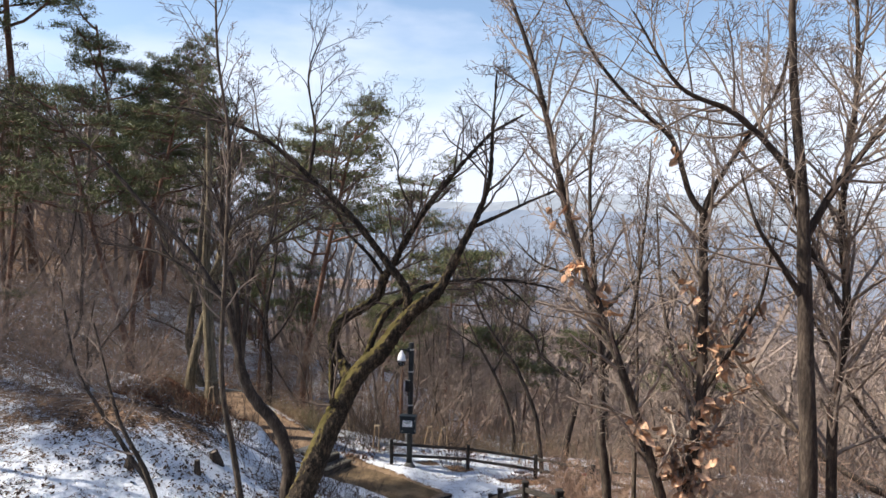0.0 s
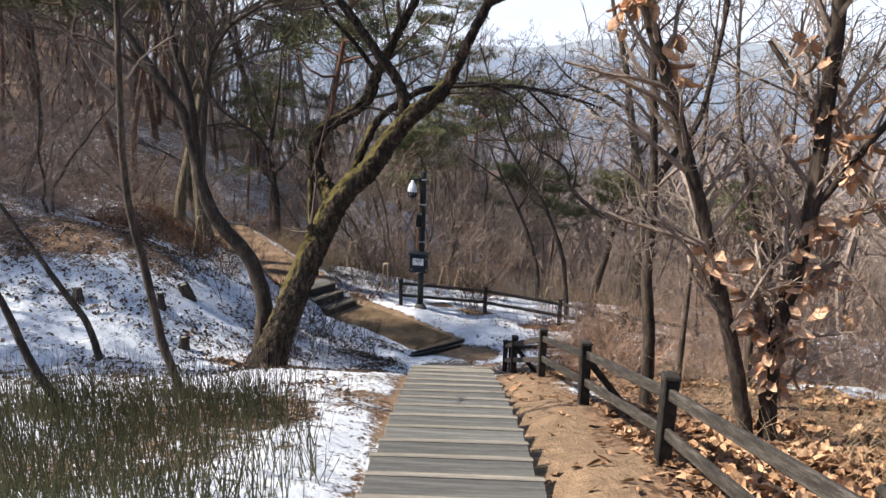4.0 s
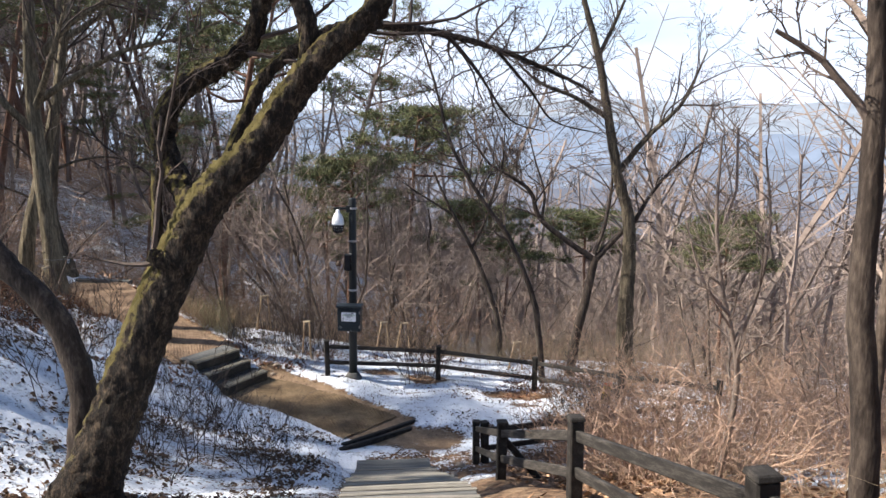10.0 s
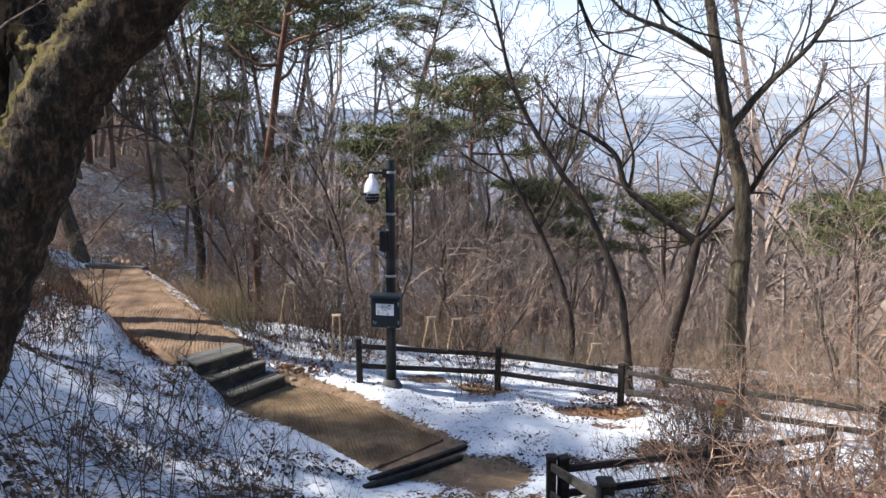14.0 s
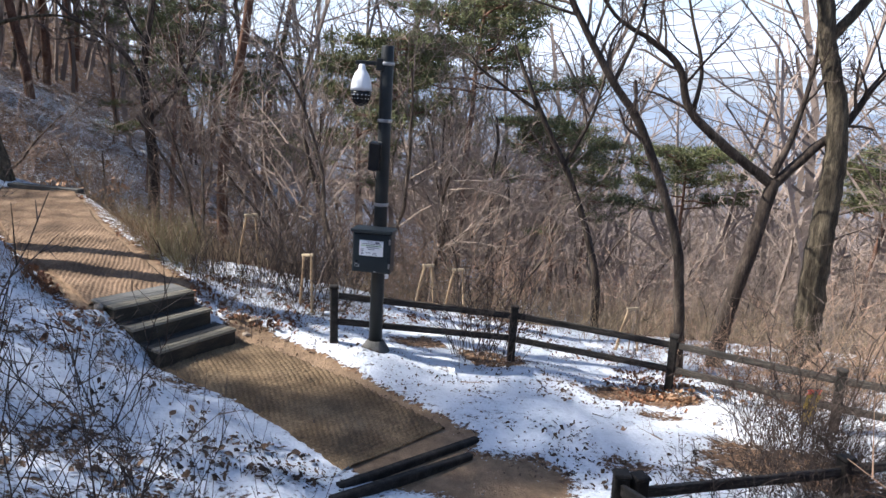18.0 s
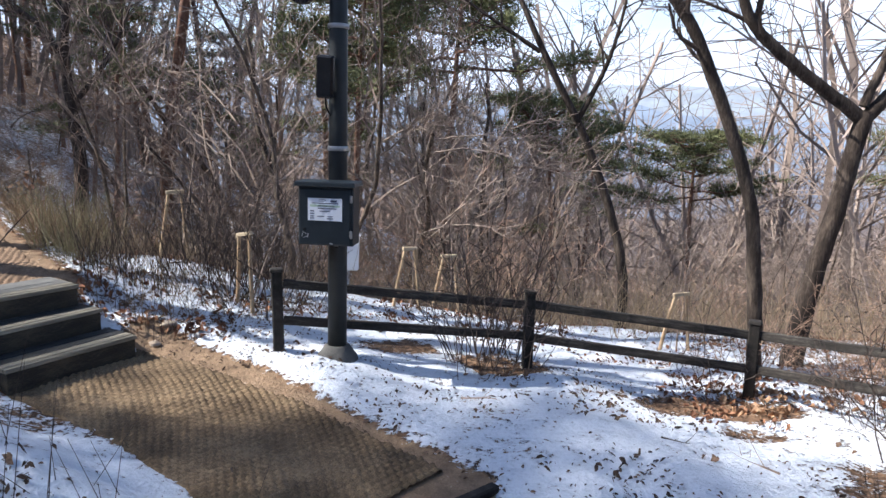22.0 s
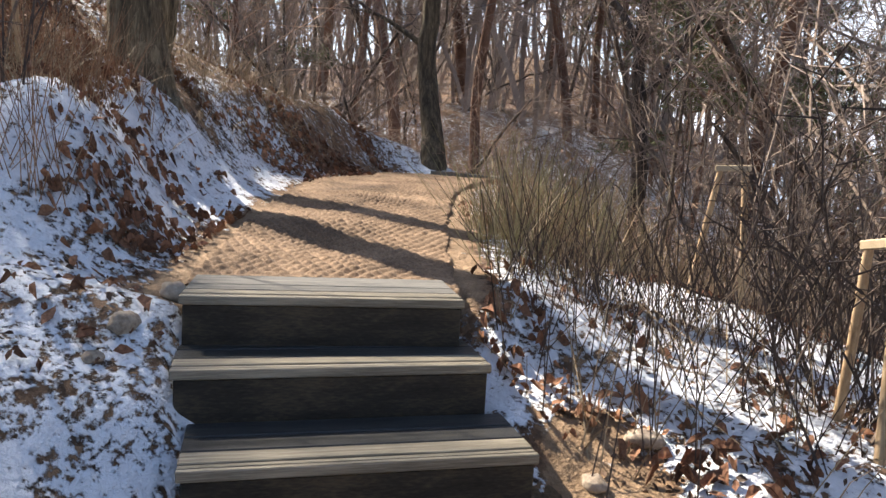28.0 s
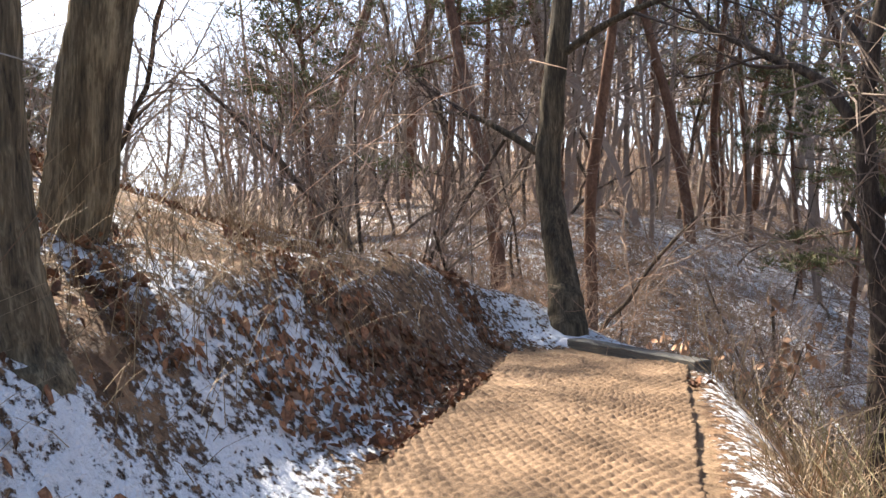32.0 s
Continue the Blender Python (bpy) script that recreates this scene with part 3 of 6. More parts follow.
def snow_cover(x, y):
    """Share of snow and of bare soil on the ground."""
    s = 0.22 + 0.34 * vnoise(x * 0.3, y * 0.3, 41) + 0.1 * smooth01((y - 20) / 8)
    soil = np.full(x.shape, 0.1)
    dx = x - deck_x(y)

    def put(val, w):
        nonlocal s
        s = s * (1 - w) + val * w

    wx = x + 1.1 * (vnoise(x * 0.9, y * 0.9, 51) - 0.5) + 0.5 * (vnoise(x * 2.6, y * 2.6, 52) - 0.5)
    wy = y + 1.1 * (vnoise(x * 0.9, y * 0.9, 53) - 0.5) + 0.5 * (vnoise(x * 2.6, y * 2.6, 54) - 0.5)

    def blob(a, c, ra, rc, k=0.55):
        w = min(1.0, min(ra, rc) / 1.5)
        return smooth01((1 - np.hypot((x + (wx - x) * w - a) / ra, (y + (wy - y) * w - c) / rc)) / k)

    left = smooth01((-0.4 - dx) / 0.3) * smooth01((22.5 - y) / 1.5) * smooth01((x + 12) / 4)
    put(0.75, left * smooth01((y - 3) / 4))
    put(0.6, blob(-3.0, 19.5, 2.2, 2.6))
    put(0.1, blob(-3.0, 15.55, 0.75, 0.6))
    put(0.32, blob(-8.5, 19.5, 3.5, 2.8))
    put(0.3, blob(-8, 24.5, 2.6, 1.6))
    put(0.45, blob(-2.4, 9.0, 1.5, 2.6))
    s = s - 0.5 * vnoise(x * 1.1, y * 1.1, 47) * smooth01((-0.55 - dx) / 0.1) * smooth01((dx + 1.9) / 0.7) * smooth01((y - 9.5) / 1.5) * smooth01((17 - y) / 1.5)
    right = smooth01((dx - 0.5) / 0.2) * smooth01((20.2 - y) / 1)
    put(0.02, right * smooth01((7 - x) / 3))
    put(0.5, blob(2.2, 13.2, 0.7, 1.6))
    put(0.75, blob(1.2, 18.6, 0.8, 1.2) * 0.8)
    put(0.85, blob(5.5, 16, 2.2, 3.5) * 0.7)
    put(0.9, blob(7.5, 23, 3.5, 3.5))
    terrace = smooth01((y - 20.9) / 0.6) * smooth01((27.5 - y) / 1.5) * smooth01((x + 3.2) / 0.6) * smooth01((5.6 - x) / 1.5)
    put(0.8, terrace)
    put(0.3, (blob(3.6, 23.3, 0.5, 0.4) + blob(2.9, 24.3, 0.35, 0.25) + blob(2.1, 22.5, 0.4, 0.3)) * 0.8)
    put(0.25, blob(3.8, 22.5, 1.3, 0.9))
    put(0.3, blob(-1.7, 10.6, 0.75, 1.7))
    put(0.1, blob(0.75, 21.6, 1.0, 1.0) * 0.95)
    put(0.25, blob(-0.5, 26.0, 0.6, 0.35) + blob(0.7, 25.9, 0.9, 0.45) + blob(3.0, 25.1, 1.2, 0.5))
    put(0.64, blob(-3.4, 27.0, 1.7, 2.8) * 0.95)
    put(0.62, smooth01((y - 28) / 3) * smooth01((48 - y) / 6) * smooth01((x + 9) / 4) * smooth01((16 - x) / 5) * (0.35 + 0.65 * vnoise(x * 0.35, y * 0.35, 61)))
    put(0.74, blob(0.8, 29.4, 7, 3.6) * 0.85)
    put(0.66, blob(6, 31, 5, 4) * 0.7)
    put(0.8, blob(-3.2, 22.4, 1.6, 1.5))
    put(0.66, np.clip(blob(-6.5, 23.2, 2.6, 2.2) + blob(-5.0, 23.9, 1.7, 1.2) + blob(-6.5, 25.3, 1.3, 1.0) + blob(-7.6, 27.0, 0.7, 0.9) + blob(-8.6, 28.6, 0.6, 1.4), 0, 1))
    put(0.74, blob(-6.9, 25.9, 1.3, 0.9))
    put(0.3, blob(-8.2, 26.0, 0.7, 0.5))
    put(0.3, blob(-10.2, 28.4, 1.6, 3.4))
    put(0.7, blob(-8.3, 28.3, 0.5, 1.5))
    put(0.55, blob(-5.2, 28.3, 0.6, 1.0))
    put(0.8, blob(-9.9, 32.0, 1.0, 0.5))
    # trodden strips beside the walkways
    strip = (0.25 + 0.75 * vnoise(y * 0.9, y * 0, 44)) * np.exp(-((dx + 0.7) / 0.15) ** 2) * smooth01((20.5 - y) / 1)
    s = s - 0.5 * strip
    soil = soil + 0.9 * strip
    walk_r = smooth01((dx - 0.55) / 0.15) * smooth01((1.75 + 0.5 * (vnoise(x * 1.5, y * 1.5, 57) - 0.5) - dx) / 0.4) * smooth01((20 - y) / 1)
    soil = soil + (0.8 - 0.4 * smooth01((y - 11) / 4)) * walk_r
    al = (-0.867 * (x + 3.37) + 0.498 * (y - 24.55))
    for line, half in ((LOWER_PATH, 0.5), (UPPER_PATH, 0.75), (STEP_RAMP, 0.28)):
        d, _ = line_dist(x, y, line)
        w = smooth01((half + 0.22 - d) / 0.2)
        if line is LOWER_PATH:
            w = w * smooth01((0.3 - al) / 0.25)
        elif line is UPPER_PATH:
            w = w * smooth01((al - 0.95) / 0.3)
        s = s * (1 - w)
        soil = np.maximum(soil, w * 0.9)
    d, _ = line_dist(x, y, [(-3.08, 25.55), (-1.78, 24.7), (-0.62, 23.5), (0.2, 22.8)])
    w = smooth01((0.31 - d) / 0.15)
    s, soil = s * (1 - 0.92 * w), np.maximum(soil, w * 0.85)
    far = smooth01((np.hypot(x, y - 15) - 30) / 30)
    s = s * (1 - far) + 0.3 * far
    s = np.maximum(s, 0.62 * blob(-4, 50, 8, 12))
    soil = np.maximum(soil, blob(0.75, 21.5, 1.1, 1.1) * 0.8)
    return np.clip(s, 0, 1), np.clip(soil, 0, 1)


def build_ground():
    xs = axis(-13, 11, 0.115, 4200, 34)
    ys = axis(1, 34, 0.115, 4200, 34)
    gx, gy = np.meshgrid(xs, ys)
    z = land(gx, gy)
    s, soil = snow_cover(gx, gy)
    z = z + 0.025 * smooth01((s - 0.35) / 0.3) * (np.abs(gx) < 14)
    v = np.stack([gx, gy, z], -1).reshape(-1, 3)
    ny, nx = gx.shape
    i = np.arange(nx * ny).reshape(ny, nx)
    f = np.stack([i[:-1, :-1], i[:-1, 1:], i[1:, 1:], i[1:, :-1]], -1).reshape(-1, 4)
    me = mesh_of("ground", v, f, GROUND, True)
    at = me.color_attributes.new("cover", "FLOAT_COLOR", "POINT")
    col = np.ones((v.shape[0], 4), np.float32)
    col[:, 0], col[:, 1], col[:, 2] = s.ravel(), soil.ravel(), 0
    at.data.foreach_set("color", col.ravel())
    return tagged(new("ground", me), "wooded hillside with patchy snow, brown leaf litter and bare soil", "ground", kind="structure")


build_ground()


# ---- far distance ----
def ridge(dist, lo, hi, color, seed, a0=-75, a1=75, name="backdrop"):
    n = 260
    a = np.radians(np.linspace(a0, a1, n))
    x, y = dist * np.sin(a), 15 + dist * np.cos(a)
    k = np.linspace(0, 1, n)
    h = lo + (hi - lo) * (0.55 * vnoise(k * 7, k * 0, seed) + 0.3 * vnoise(k * 19, k * 0, seed + 1) + 0.15 * vnoise(k * 60, k * 0, seed + 2))
    rows = []
    for j, t in enumerate(np.linspace(0, 1, 6)):
        out = 1 + 0.16 * t
        rows.append(np.stack([x * out, (y - 15) * out + 15, -130 + (h + 130) * t + (10 * (vnoise(k * 40, k * 0 + j, seed) - 0.5) if 0 < j < 5 else 0)], -1))
    v = np.concatenate(rows)
    i = np.arange(6 * n).reshape(6, n)
    f = np.stack([i[:-1, :-1], i[:-1, 1:], i[1:, 1:], i[1:, :-1]], -1).reshape(-1, 4)
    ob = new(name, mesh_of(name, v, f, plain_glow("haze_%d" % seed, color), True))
    return tagged(ob, "hazy blue wooded hills across the valley", "hills", kind="structure")


# Haze is put into the ridge colours, paler and bluer with distance.
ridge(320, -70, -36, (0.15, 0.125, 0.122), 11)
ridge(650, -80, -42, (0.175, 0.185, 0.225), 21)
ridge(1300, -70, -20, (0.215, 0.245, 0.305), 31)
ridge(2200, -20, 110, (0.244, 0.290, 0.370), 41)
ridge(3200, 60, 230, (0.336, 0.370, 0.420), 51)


def far_city():
    """Pale buildings scattered along the foot of the hills."""
    rng = np.random.default_rng(7)
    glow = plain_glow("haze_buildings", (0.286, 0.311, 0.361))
    vs, fs, n = [], [], 0
    for _ in range(110):
        a = radians(rng.uniform(-25, 45))
        d = rng.uniform(800, 1250)
        w, dp, h = rng.uniform(4, 11), 6, rng.uniform(2, 6)
        cx, cy = d * math.sin(a), 15 + d * math.cos(a)
        zb = -80 + (d - 500) * 0.035 + rng.uniform(-3, 6)
        for sx in (-1, 1):
            for sy in (-1, 1):
                for z in (zb, zb + h):
                    vs.append((cx + sx * w / 2, cy + sy * dp / 2, z))
        b = n
        fs += [[b, b + 1, b + 3, b + 2], [b + 4, b + 6, b + 7, b + 5], [b, b + 4, b + 5, b + 1], [b + 2, b + 3, b + 7, b + 6], [b + 1, b + 5, b + 7, b + 3]]
        n += 8
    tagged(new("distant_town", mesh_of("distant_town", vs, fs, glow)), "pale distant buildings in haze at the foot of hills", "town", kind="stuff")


far_city()


# ---- timber walkway down the slope ----
def build_walkway():
    root = thing("stairs", pose(0, 0, 0), "long grey timber step walkway down the snowy slope", "stairs", kind="structure")
    W = 1.28
    meshes = {}

    def board(name, w, dp, h, mat, m, bevel=0.006):
        key = (name, round(w, 3), round(dp, 3), round(h, 3))
        if key not in meshes:
            bm = box_bm(w, dp, h, bevel)
            me = bpy.data.meshes.new(name)
            bm.to_mesh(me)
            bm.free()
            me.materials.append(mat)
            meshes[key] = me
        return part_mesh(name, meshes[key], root, "", m)

    y, rng = -3.0, np.random.default_rng(5)
    while y < 19.55:
        steep = y > 13.6
        run = (0.37 if steep else 0.52) + 0.03 * (rng.random() - 0.5)
        z0, z1 = float(profile(y)), float(profile(y + run))
        top = z1 + 0.02 + (z0 - z1) * 0.45
        cx = float(deck_x(y + run / 2))
        yaw = math.degrees(math.atan2(-(float(deck_x(y + run)) - float(deck_x(y))), run)) + rng.normal(0, 0.4)
        off = rng.normal(0, 0.012)
        m = pose(cx + off, y + run / 2, top, rng.normal(0, 0.3), rng.normal(0, 0.4), yaw)
        nose = 0.055
        body = run - nose + 0.015
        half = body / 2 - 0.004
        board("tread_board", W, half, 0.045, DECK, m @ pose(0, -run / 2 + half / 2 - 0.012, -0.0225))
        board("tread_board", W, half, 0.045, DECK, m @ pose(0, -run / 2 + half * 1.5 - 0.004, -0.0235))
        board("nosing", W + 0.02, nose, 0.05, NOSE, m @ pose(0, run / 2 - nose / 2 + 0.012, -0.02))
        rise = max(0.09, z0 - z1)
        board("riser", W - 0.02, 0.035, round(rise, 2), RISER, m @ pose(0, run / 2 - 0.025, -0.045 - round(rise, 2) / 2))
        y += run
    # landing at the foot
    for k in range(7):
        yy = y + 0.075 + k * 0.15
        board("tread_board", W, 0.143, 0.045, DECK, pose(float(deck_x(yy)), yy, -6.83 - 0.008 * k + rng.normal(0, 0.002), 0, 0, 2.5))
    for sx in (-1, 1):
        m, ln = between((float(deck_x(y)) + sx * (W / 2 - 0.06), y, -6.93), (float(deck_x(y + 1.05)) + sx * (W / 2 - 0.06), y + 1.05, -6.98))
        board("stringer", ln, 0.07, 0.12, RISER, m)


build_walkway()


# ---- fences ----
def build_fence(name, label, posts, height, rails=(0.13, 0.47), braces=(), thick=0.12):
    root = thing(name, pose(posts[0][0], posts[0][1], gz(*posts[0])), label, "fence")
    base = Vector((posts[0][0], posts[0][1], gz(*posts[0])))
    rng = np.random.default_rng(len(posts))
    pm = bpy.data.meshes.new("post")
    bm = box_bm(thick, thick, height + 0.25, 0.012, (0, 0, (height - 0.25) / 2))
    bm.to_mesh(pm)
    bm.free()
    pm.materials.append(FENCE)
    cm = bpy.data.meshes.new("post_cap")
    bm = box_bm(thick + 0.025, thick + 0.025, 0.035, 0.008, (0, 0, height + 0.0175), 0.86)
    bm.to_mesh(cm)
    bm.free()
    cm.materials.append(FENCE)
    tops = []
    for i, (x, y) in enumerate(posts):
        a = posts[max(0, i - 1)]
        c = posts[min(len(posts) - 1, i + 1)]
        yaw = math.degrees(math.atan2(c[1] - a[1], c[0] - a[0]))
        p = Vector((x, y, gz(x, y)))
        m = Matrix.Translation(p - base) @ pose(0, 0, 0, rng.normal(0, 0.8), rng.normal(0, 0.8), yaw)
        po = part_mesh("post", pm, root, "", m)
        part_mesh("post_cap", cm, po)
        tops.append((p - base) + Vector((0, 0, height)))
    for i, (a, c) in enumerate(zip(tops, tops[1:])):
        for k, dz in enumerate(rails):
            m, ln = between(a + Vector((0, 0, -dz + rng.normal(0, 0.008))), c + Vector((0, 0, -dz + rng.normal(0, 0.008))))
            part("rail", box_bm(ln - thick * 0.9, 0.045, 0.095, 0.008), RAIL, root, "", m)
        if i in braces:
            side = Vector((0.5, 0.05, 0))
            m, ln = between(c + Vector((0.03, 0, -0.2)), c + side + Vector((0, 0, -height - 0.02)))
            part("brace", box_bm(ln, 0.07, 0.08, 0.008), FENCE, root, "", m)
    return root


build_fence("fence", "dark weathered timber two-rail fence beside the step walkway", [(2.9, -2.4), (2.6, 0.3), (2.35, 3.0), (2.14, 5.75), (2.12, 8.75), (1.9, 11.4), (1.68, 14.22), (1.42, 17.08), (1.44, 20.5)], 0.76, braces=(2, 4, 6))
build_fence("fence", "dark timber two-rail fence turning away from the foot of the steps", [(1.6, 20.55), (3.7, 21.35), (5.7, 22.2)], 0.74)
build_fence("fence", "dark timber two-rail fence along the edge of the snowy terrace", [(-1.67, 25.35), (1.0, 25.95), (3.35, 25.5), (5.05, 24.0), (6.8, 22.9)], 0.86, rails=(0.12, 0.5), thick=0.115)


# ---- camera pole ----
def build_pole():
    z0 = -6.99
    root = thing("cctv_pole", pose(-1.06, 25.3, z0, 0, 0.4, 0), "dark grey steel surveillance pole with control cabinet beside the fence", "pole")
    part("collar", lathe_bm([(0.22, -0.06), (0.22, 0.06), (0.205, 0.1), (0.16, 0.16), (0.135, 0.2), (0.115, 0.22)]), CONCRETE, root, "bell-shaped grey concrete foot")
    part("pole", lathe_bm([(0.098, 0.2), (0.094, 2.0), (0.086, 4.36), (0.078, 4.38), (0.0, 4.385)], 28), POLE, root)
    for z in (2.2, 3.36, 4.12):
        part("clamp", lathe_bm([(0.1, z), (0.104, z + 0.005), (0.104, z + 0.04), (0.1, z + 0.045)]), STEEL, root)
    # arm and dome camera
    arm = part("arm", box_bm(0.34, 0.05, 0.055, 0.01, (-0.25, -0.06, 4.14)), POLE, root)
    part("arm_plate", box_bm(0.1, 0.12, 0.16, 0.01, (-0.09, -0.03, 4.13)), POLE, arm)
    cam_m = pose(-0.33, -0.08, 3.62)
    dome = part("dome_camera", lathe_bm([(0.03, 0.5), (0.045, 0.48), (0.05, 0.43), (0.085, 0.39), (0.125, 0.3), (0.142, 0.2), (0.145, 0.15)][::-1], 32), WHITE, root, "white dome camera housing", cam_m)
    ball = part("camera_ball", lathe_bm([(0.0, -0.06), (0.07, -0.045), (0.115, 0.0), (0.132, 0.07), (0.136, 0.15)], 32), BLACK, dome, "glossy black lower dome")
    for k in range(6):
        for j in range(2):
            a = radians(-150 + k * 24)
            r = 0.132 if j else 0.122
            part("infrared_lamp", box_bm(0.014, 0.014, 0.014, 0.004, (r * math.cos(a), r * math.sin(a), 0.045 + 0.05 * j)), WHITE, ball)
    # speaker panel
    sp = part("speaker", box_bm(0.17, 0.09, 0.4, 0.02), BLACK, root, "black flat speaker panel", pose(-0.1, -0.17, 2.9, 8, 4, -12))
    part("bracket", box_bm(0.05, 0.1, 0.05, 0.006, (0.02, 0.08, 0.16)), STEEL, sp)
    part("bracket", box_bm(0.05, 0.1, 0.05, 0.006, (0.02, 0.08, -0.14)), STEEL, sp)
    part("cable", cable_bm([(-0.02, 0.06, -0.2), (0.0, 0.05, -0.3), (0.06, 0.08, -0.42)], 0.008), BLACK, sp)
    # cabinet
    cb = part("cabinet", box_bm(0.54, 0.25, 0.57, 0.008), BOXPAINT, root, "dark blue-grey steel control cabinet", pose(-0.055, -0.215, 1.59, 0, 0, -8))
    roof = box_bm(0.6, 0.33, 0.045, 0.006, (0, -0.015, 0.305), 0.97)
    part("cabinet_roof", roof, BOXPAINT, cb)
    part("cabinet_door", box_bm(0.5, 0.02, 0.53, 0.006, (-0.005, -0.134, -0.005)), BOXPAINT, cb)
    for z in (-0.17, 0.17):
        part("hinge", lathe_bm([(0.012, z - 0.035), (0.014, z - 0.03), (0.014, z + 0.03), (0.012, z + 0.035)], 10), STEEL, cb, "", pose(0.252, -0.138, 0))
    part("lock", lathe_bm([(0.014, 0), (0.014, 0.01), (0.008, 0.013)], 14), BLACK, cb, "", pose(-0.2, -0.144, -0.13, 90))
    note = part("notice", box_bm(0.335, 0.004, 0.215, 0, (0, -0.147, 0.065)), PAPER, cb, "white printed notice with unreadable lines")
    fc = bpy.data.curves.new("heading", "FONT")
    fc.body, fc.size, fc.align_x = "CCTV", 0.03, "CENTER"
    fc.materials.append(INK)
    t = new("heading", fc)
    t.parent, t.matrix_basis = note, pose(-0.02, -0.1505, 0.142, 90)
    rows = [(0.085, 0.018, 0.12, INK, 0.06), (0.0, 0.008, 0.26, INK, 0.125), (0.0, 0.02, 0.29, GREENBAND, 0.1), (0.01, 0.009, 0.16, INK, 0.1), (0.02, 0.009, 0.18, INK, 0.075), (0.0, 0.009, 0.1, INK, 0.05),
            (-0.125, 0.01, 0.035, INK, 0.05), (-0.125, 0.01, 0.04, INK, 0.025), (-0.125, 0.008, 0.035, INK, 0.0), (-0.125, 0.009, 0.04, INK, -0.02), (-0.04, 0.007, 0.07, INK, 0.0), (0.05, 0.007, 0.05, INK, 0.0), (0.05, 0.009, 0.06, INK, -0.022)]
    for i, (x, h, w, mt, z) in enumerate(rows):
        z = 0.147 if i == 0 else z
        part("text_line", box_bm(w if i else 0.06, 0.002, h, 0, (x, -0.1502 if mt is INK else -0.1496, z)), mt, note)
    part("conduit", cable_bm([(0.06, -0.02, -0.28), (0.06, 0.02, -0.31), (0.058, 0.1, -0.33), (0.055, 0.15, -0.34)], 0.014), BLACK, cb)
    for k, (x, z, w, h, r) in enumerate(((-0.205, -0.165, 0.045, 0.009, 25), (-0.17, -0.19, 0.012, 0.04, 10), (-0.195, -0.205, 0.04, 0.008, -20), (-0.225, -0.185, 0.009, 0.035, 15), (0.06, -0.262, 0.03, 0.012, 5))):
        part("paint_chip", box_bm(w, 0.002, h, 0), STEEL, cb, "", pose(x, -0.1452, z, 0, r, 0))


def cable_bm(pts, r):
    tb = Tubes()
    c = curve_pts(pts, 5)
    tb.add(c, np.full(len(c), r), 8)
    bm = bmesh.new()
    vs = [bm.verts.new(v) for v in np.concatenate(tb.v)]
    for f in tb.f:
        bm.faces.new([vs[i] for i in f])
    return bm


build_pole()


# ---- upper steps ----


def build_upper_steps():
    root = thing("steps", pose(0, 0, 0), "three broad timber steps with pale worn treads and dark risers", "steps", kind="structure")
    fronts = [((-3.71, 24.02), (-3.04, 25.1), -6.655), ((-4.13, 24.2), (-3.46, 25.3), -6.44), ((-4.46, 24.4), (-3.74, 25.42), -6.22)]
    for i, (a, c, top) in enumerate(fronts):
        a, c = Vector((*a, top)), Vector((*c, top))
        mid, w = (a + c) / 2, (c - a).length + 0.02
        yw = math.degrees(math.atan2(c.y - a.y, c.x - a.x))
        m = Matrix.Translation(mid) @ pose(0, 0, 0, 0, 0, yw)
        depth = 0.46 if i < 2 else 0.58
        step = part("step", box_bm(w - 0.03, 0.05, 0.2, 0.006, (0, 0.035, -0.14)), RISER, root, "dark stained riser", m)
        rows = [(0.0, 0.03), (0.034, 0.035), (0.073, 0.1), (0.178, 0.135), (0.318, depth - 0.318)]
        for j, (y0, d) in enumerate(rows):
            nose = j < 2
            # Rear boards take a much darker colour on the lower two steps.
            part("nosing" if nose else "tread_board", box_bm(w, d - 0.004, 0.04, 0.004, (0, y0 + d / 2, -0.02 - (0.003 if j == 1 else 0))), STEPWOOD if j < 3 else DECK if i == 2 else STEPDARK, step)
        for sx in (-1, 1):
            part("side_board", box_bm(0.035, depth - 0.06, 0.19, 0.005, (sx * (w / 2 - 0.035), depth / 2 + 0.02, -0.135)), RISER, step)


build_upper_steps()


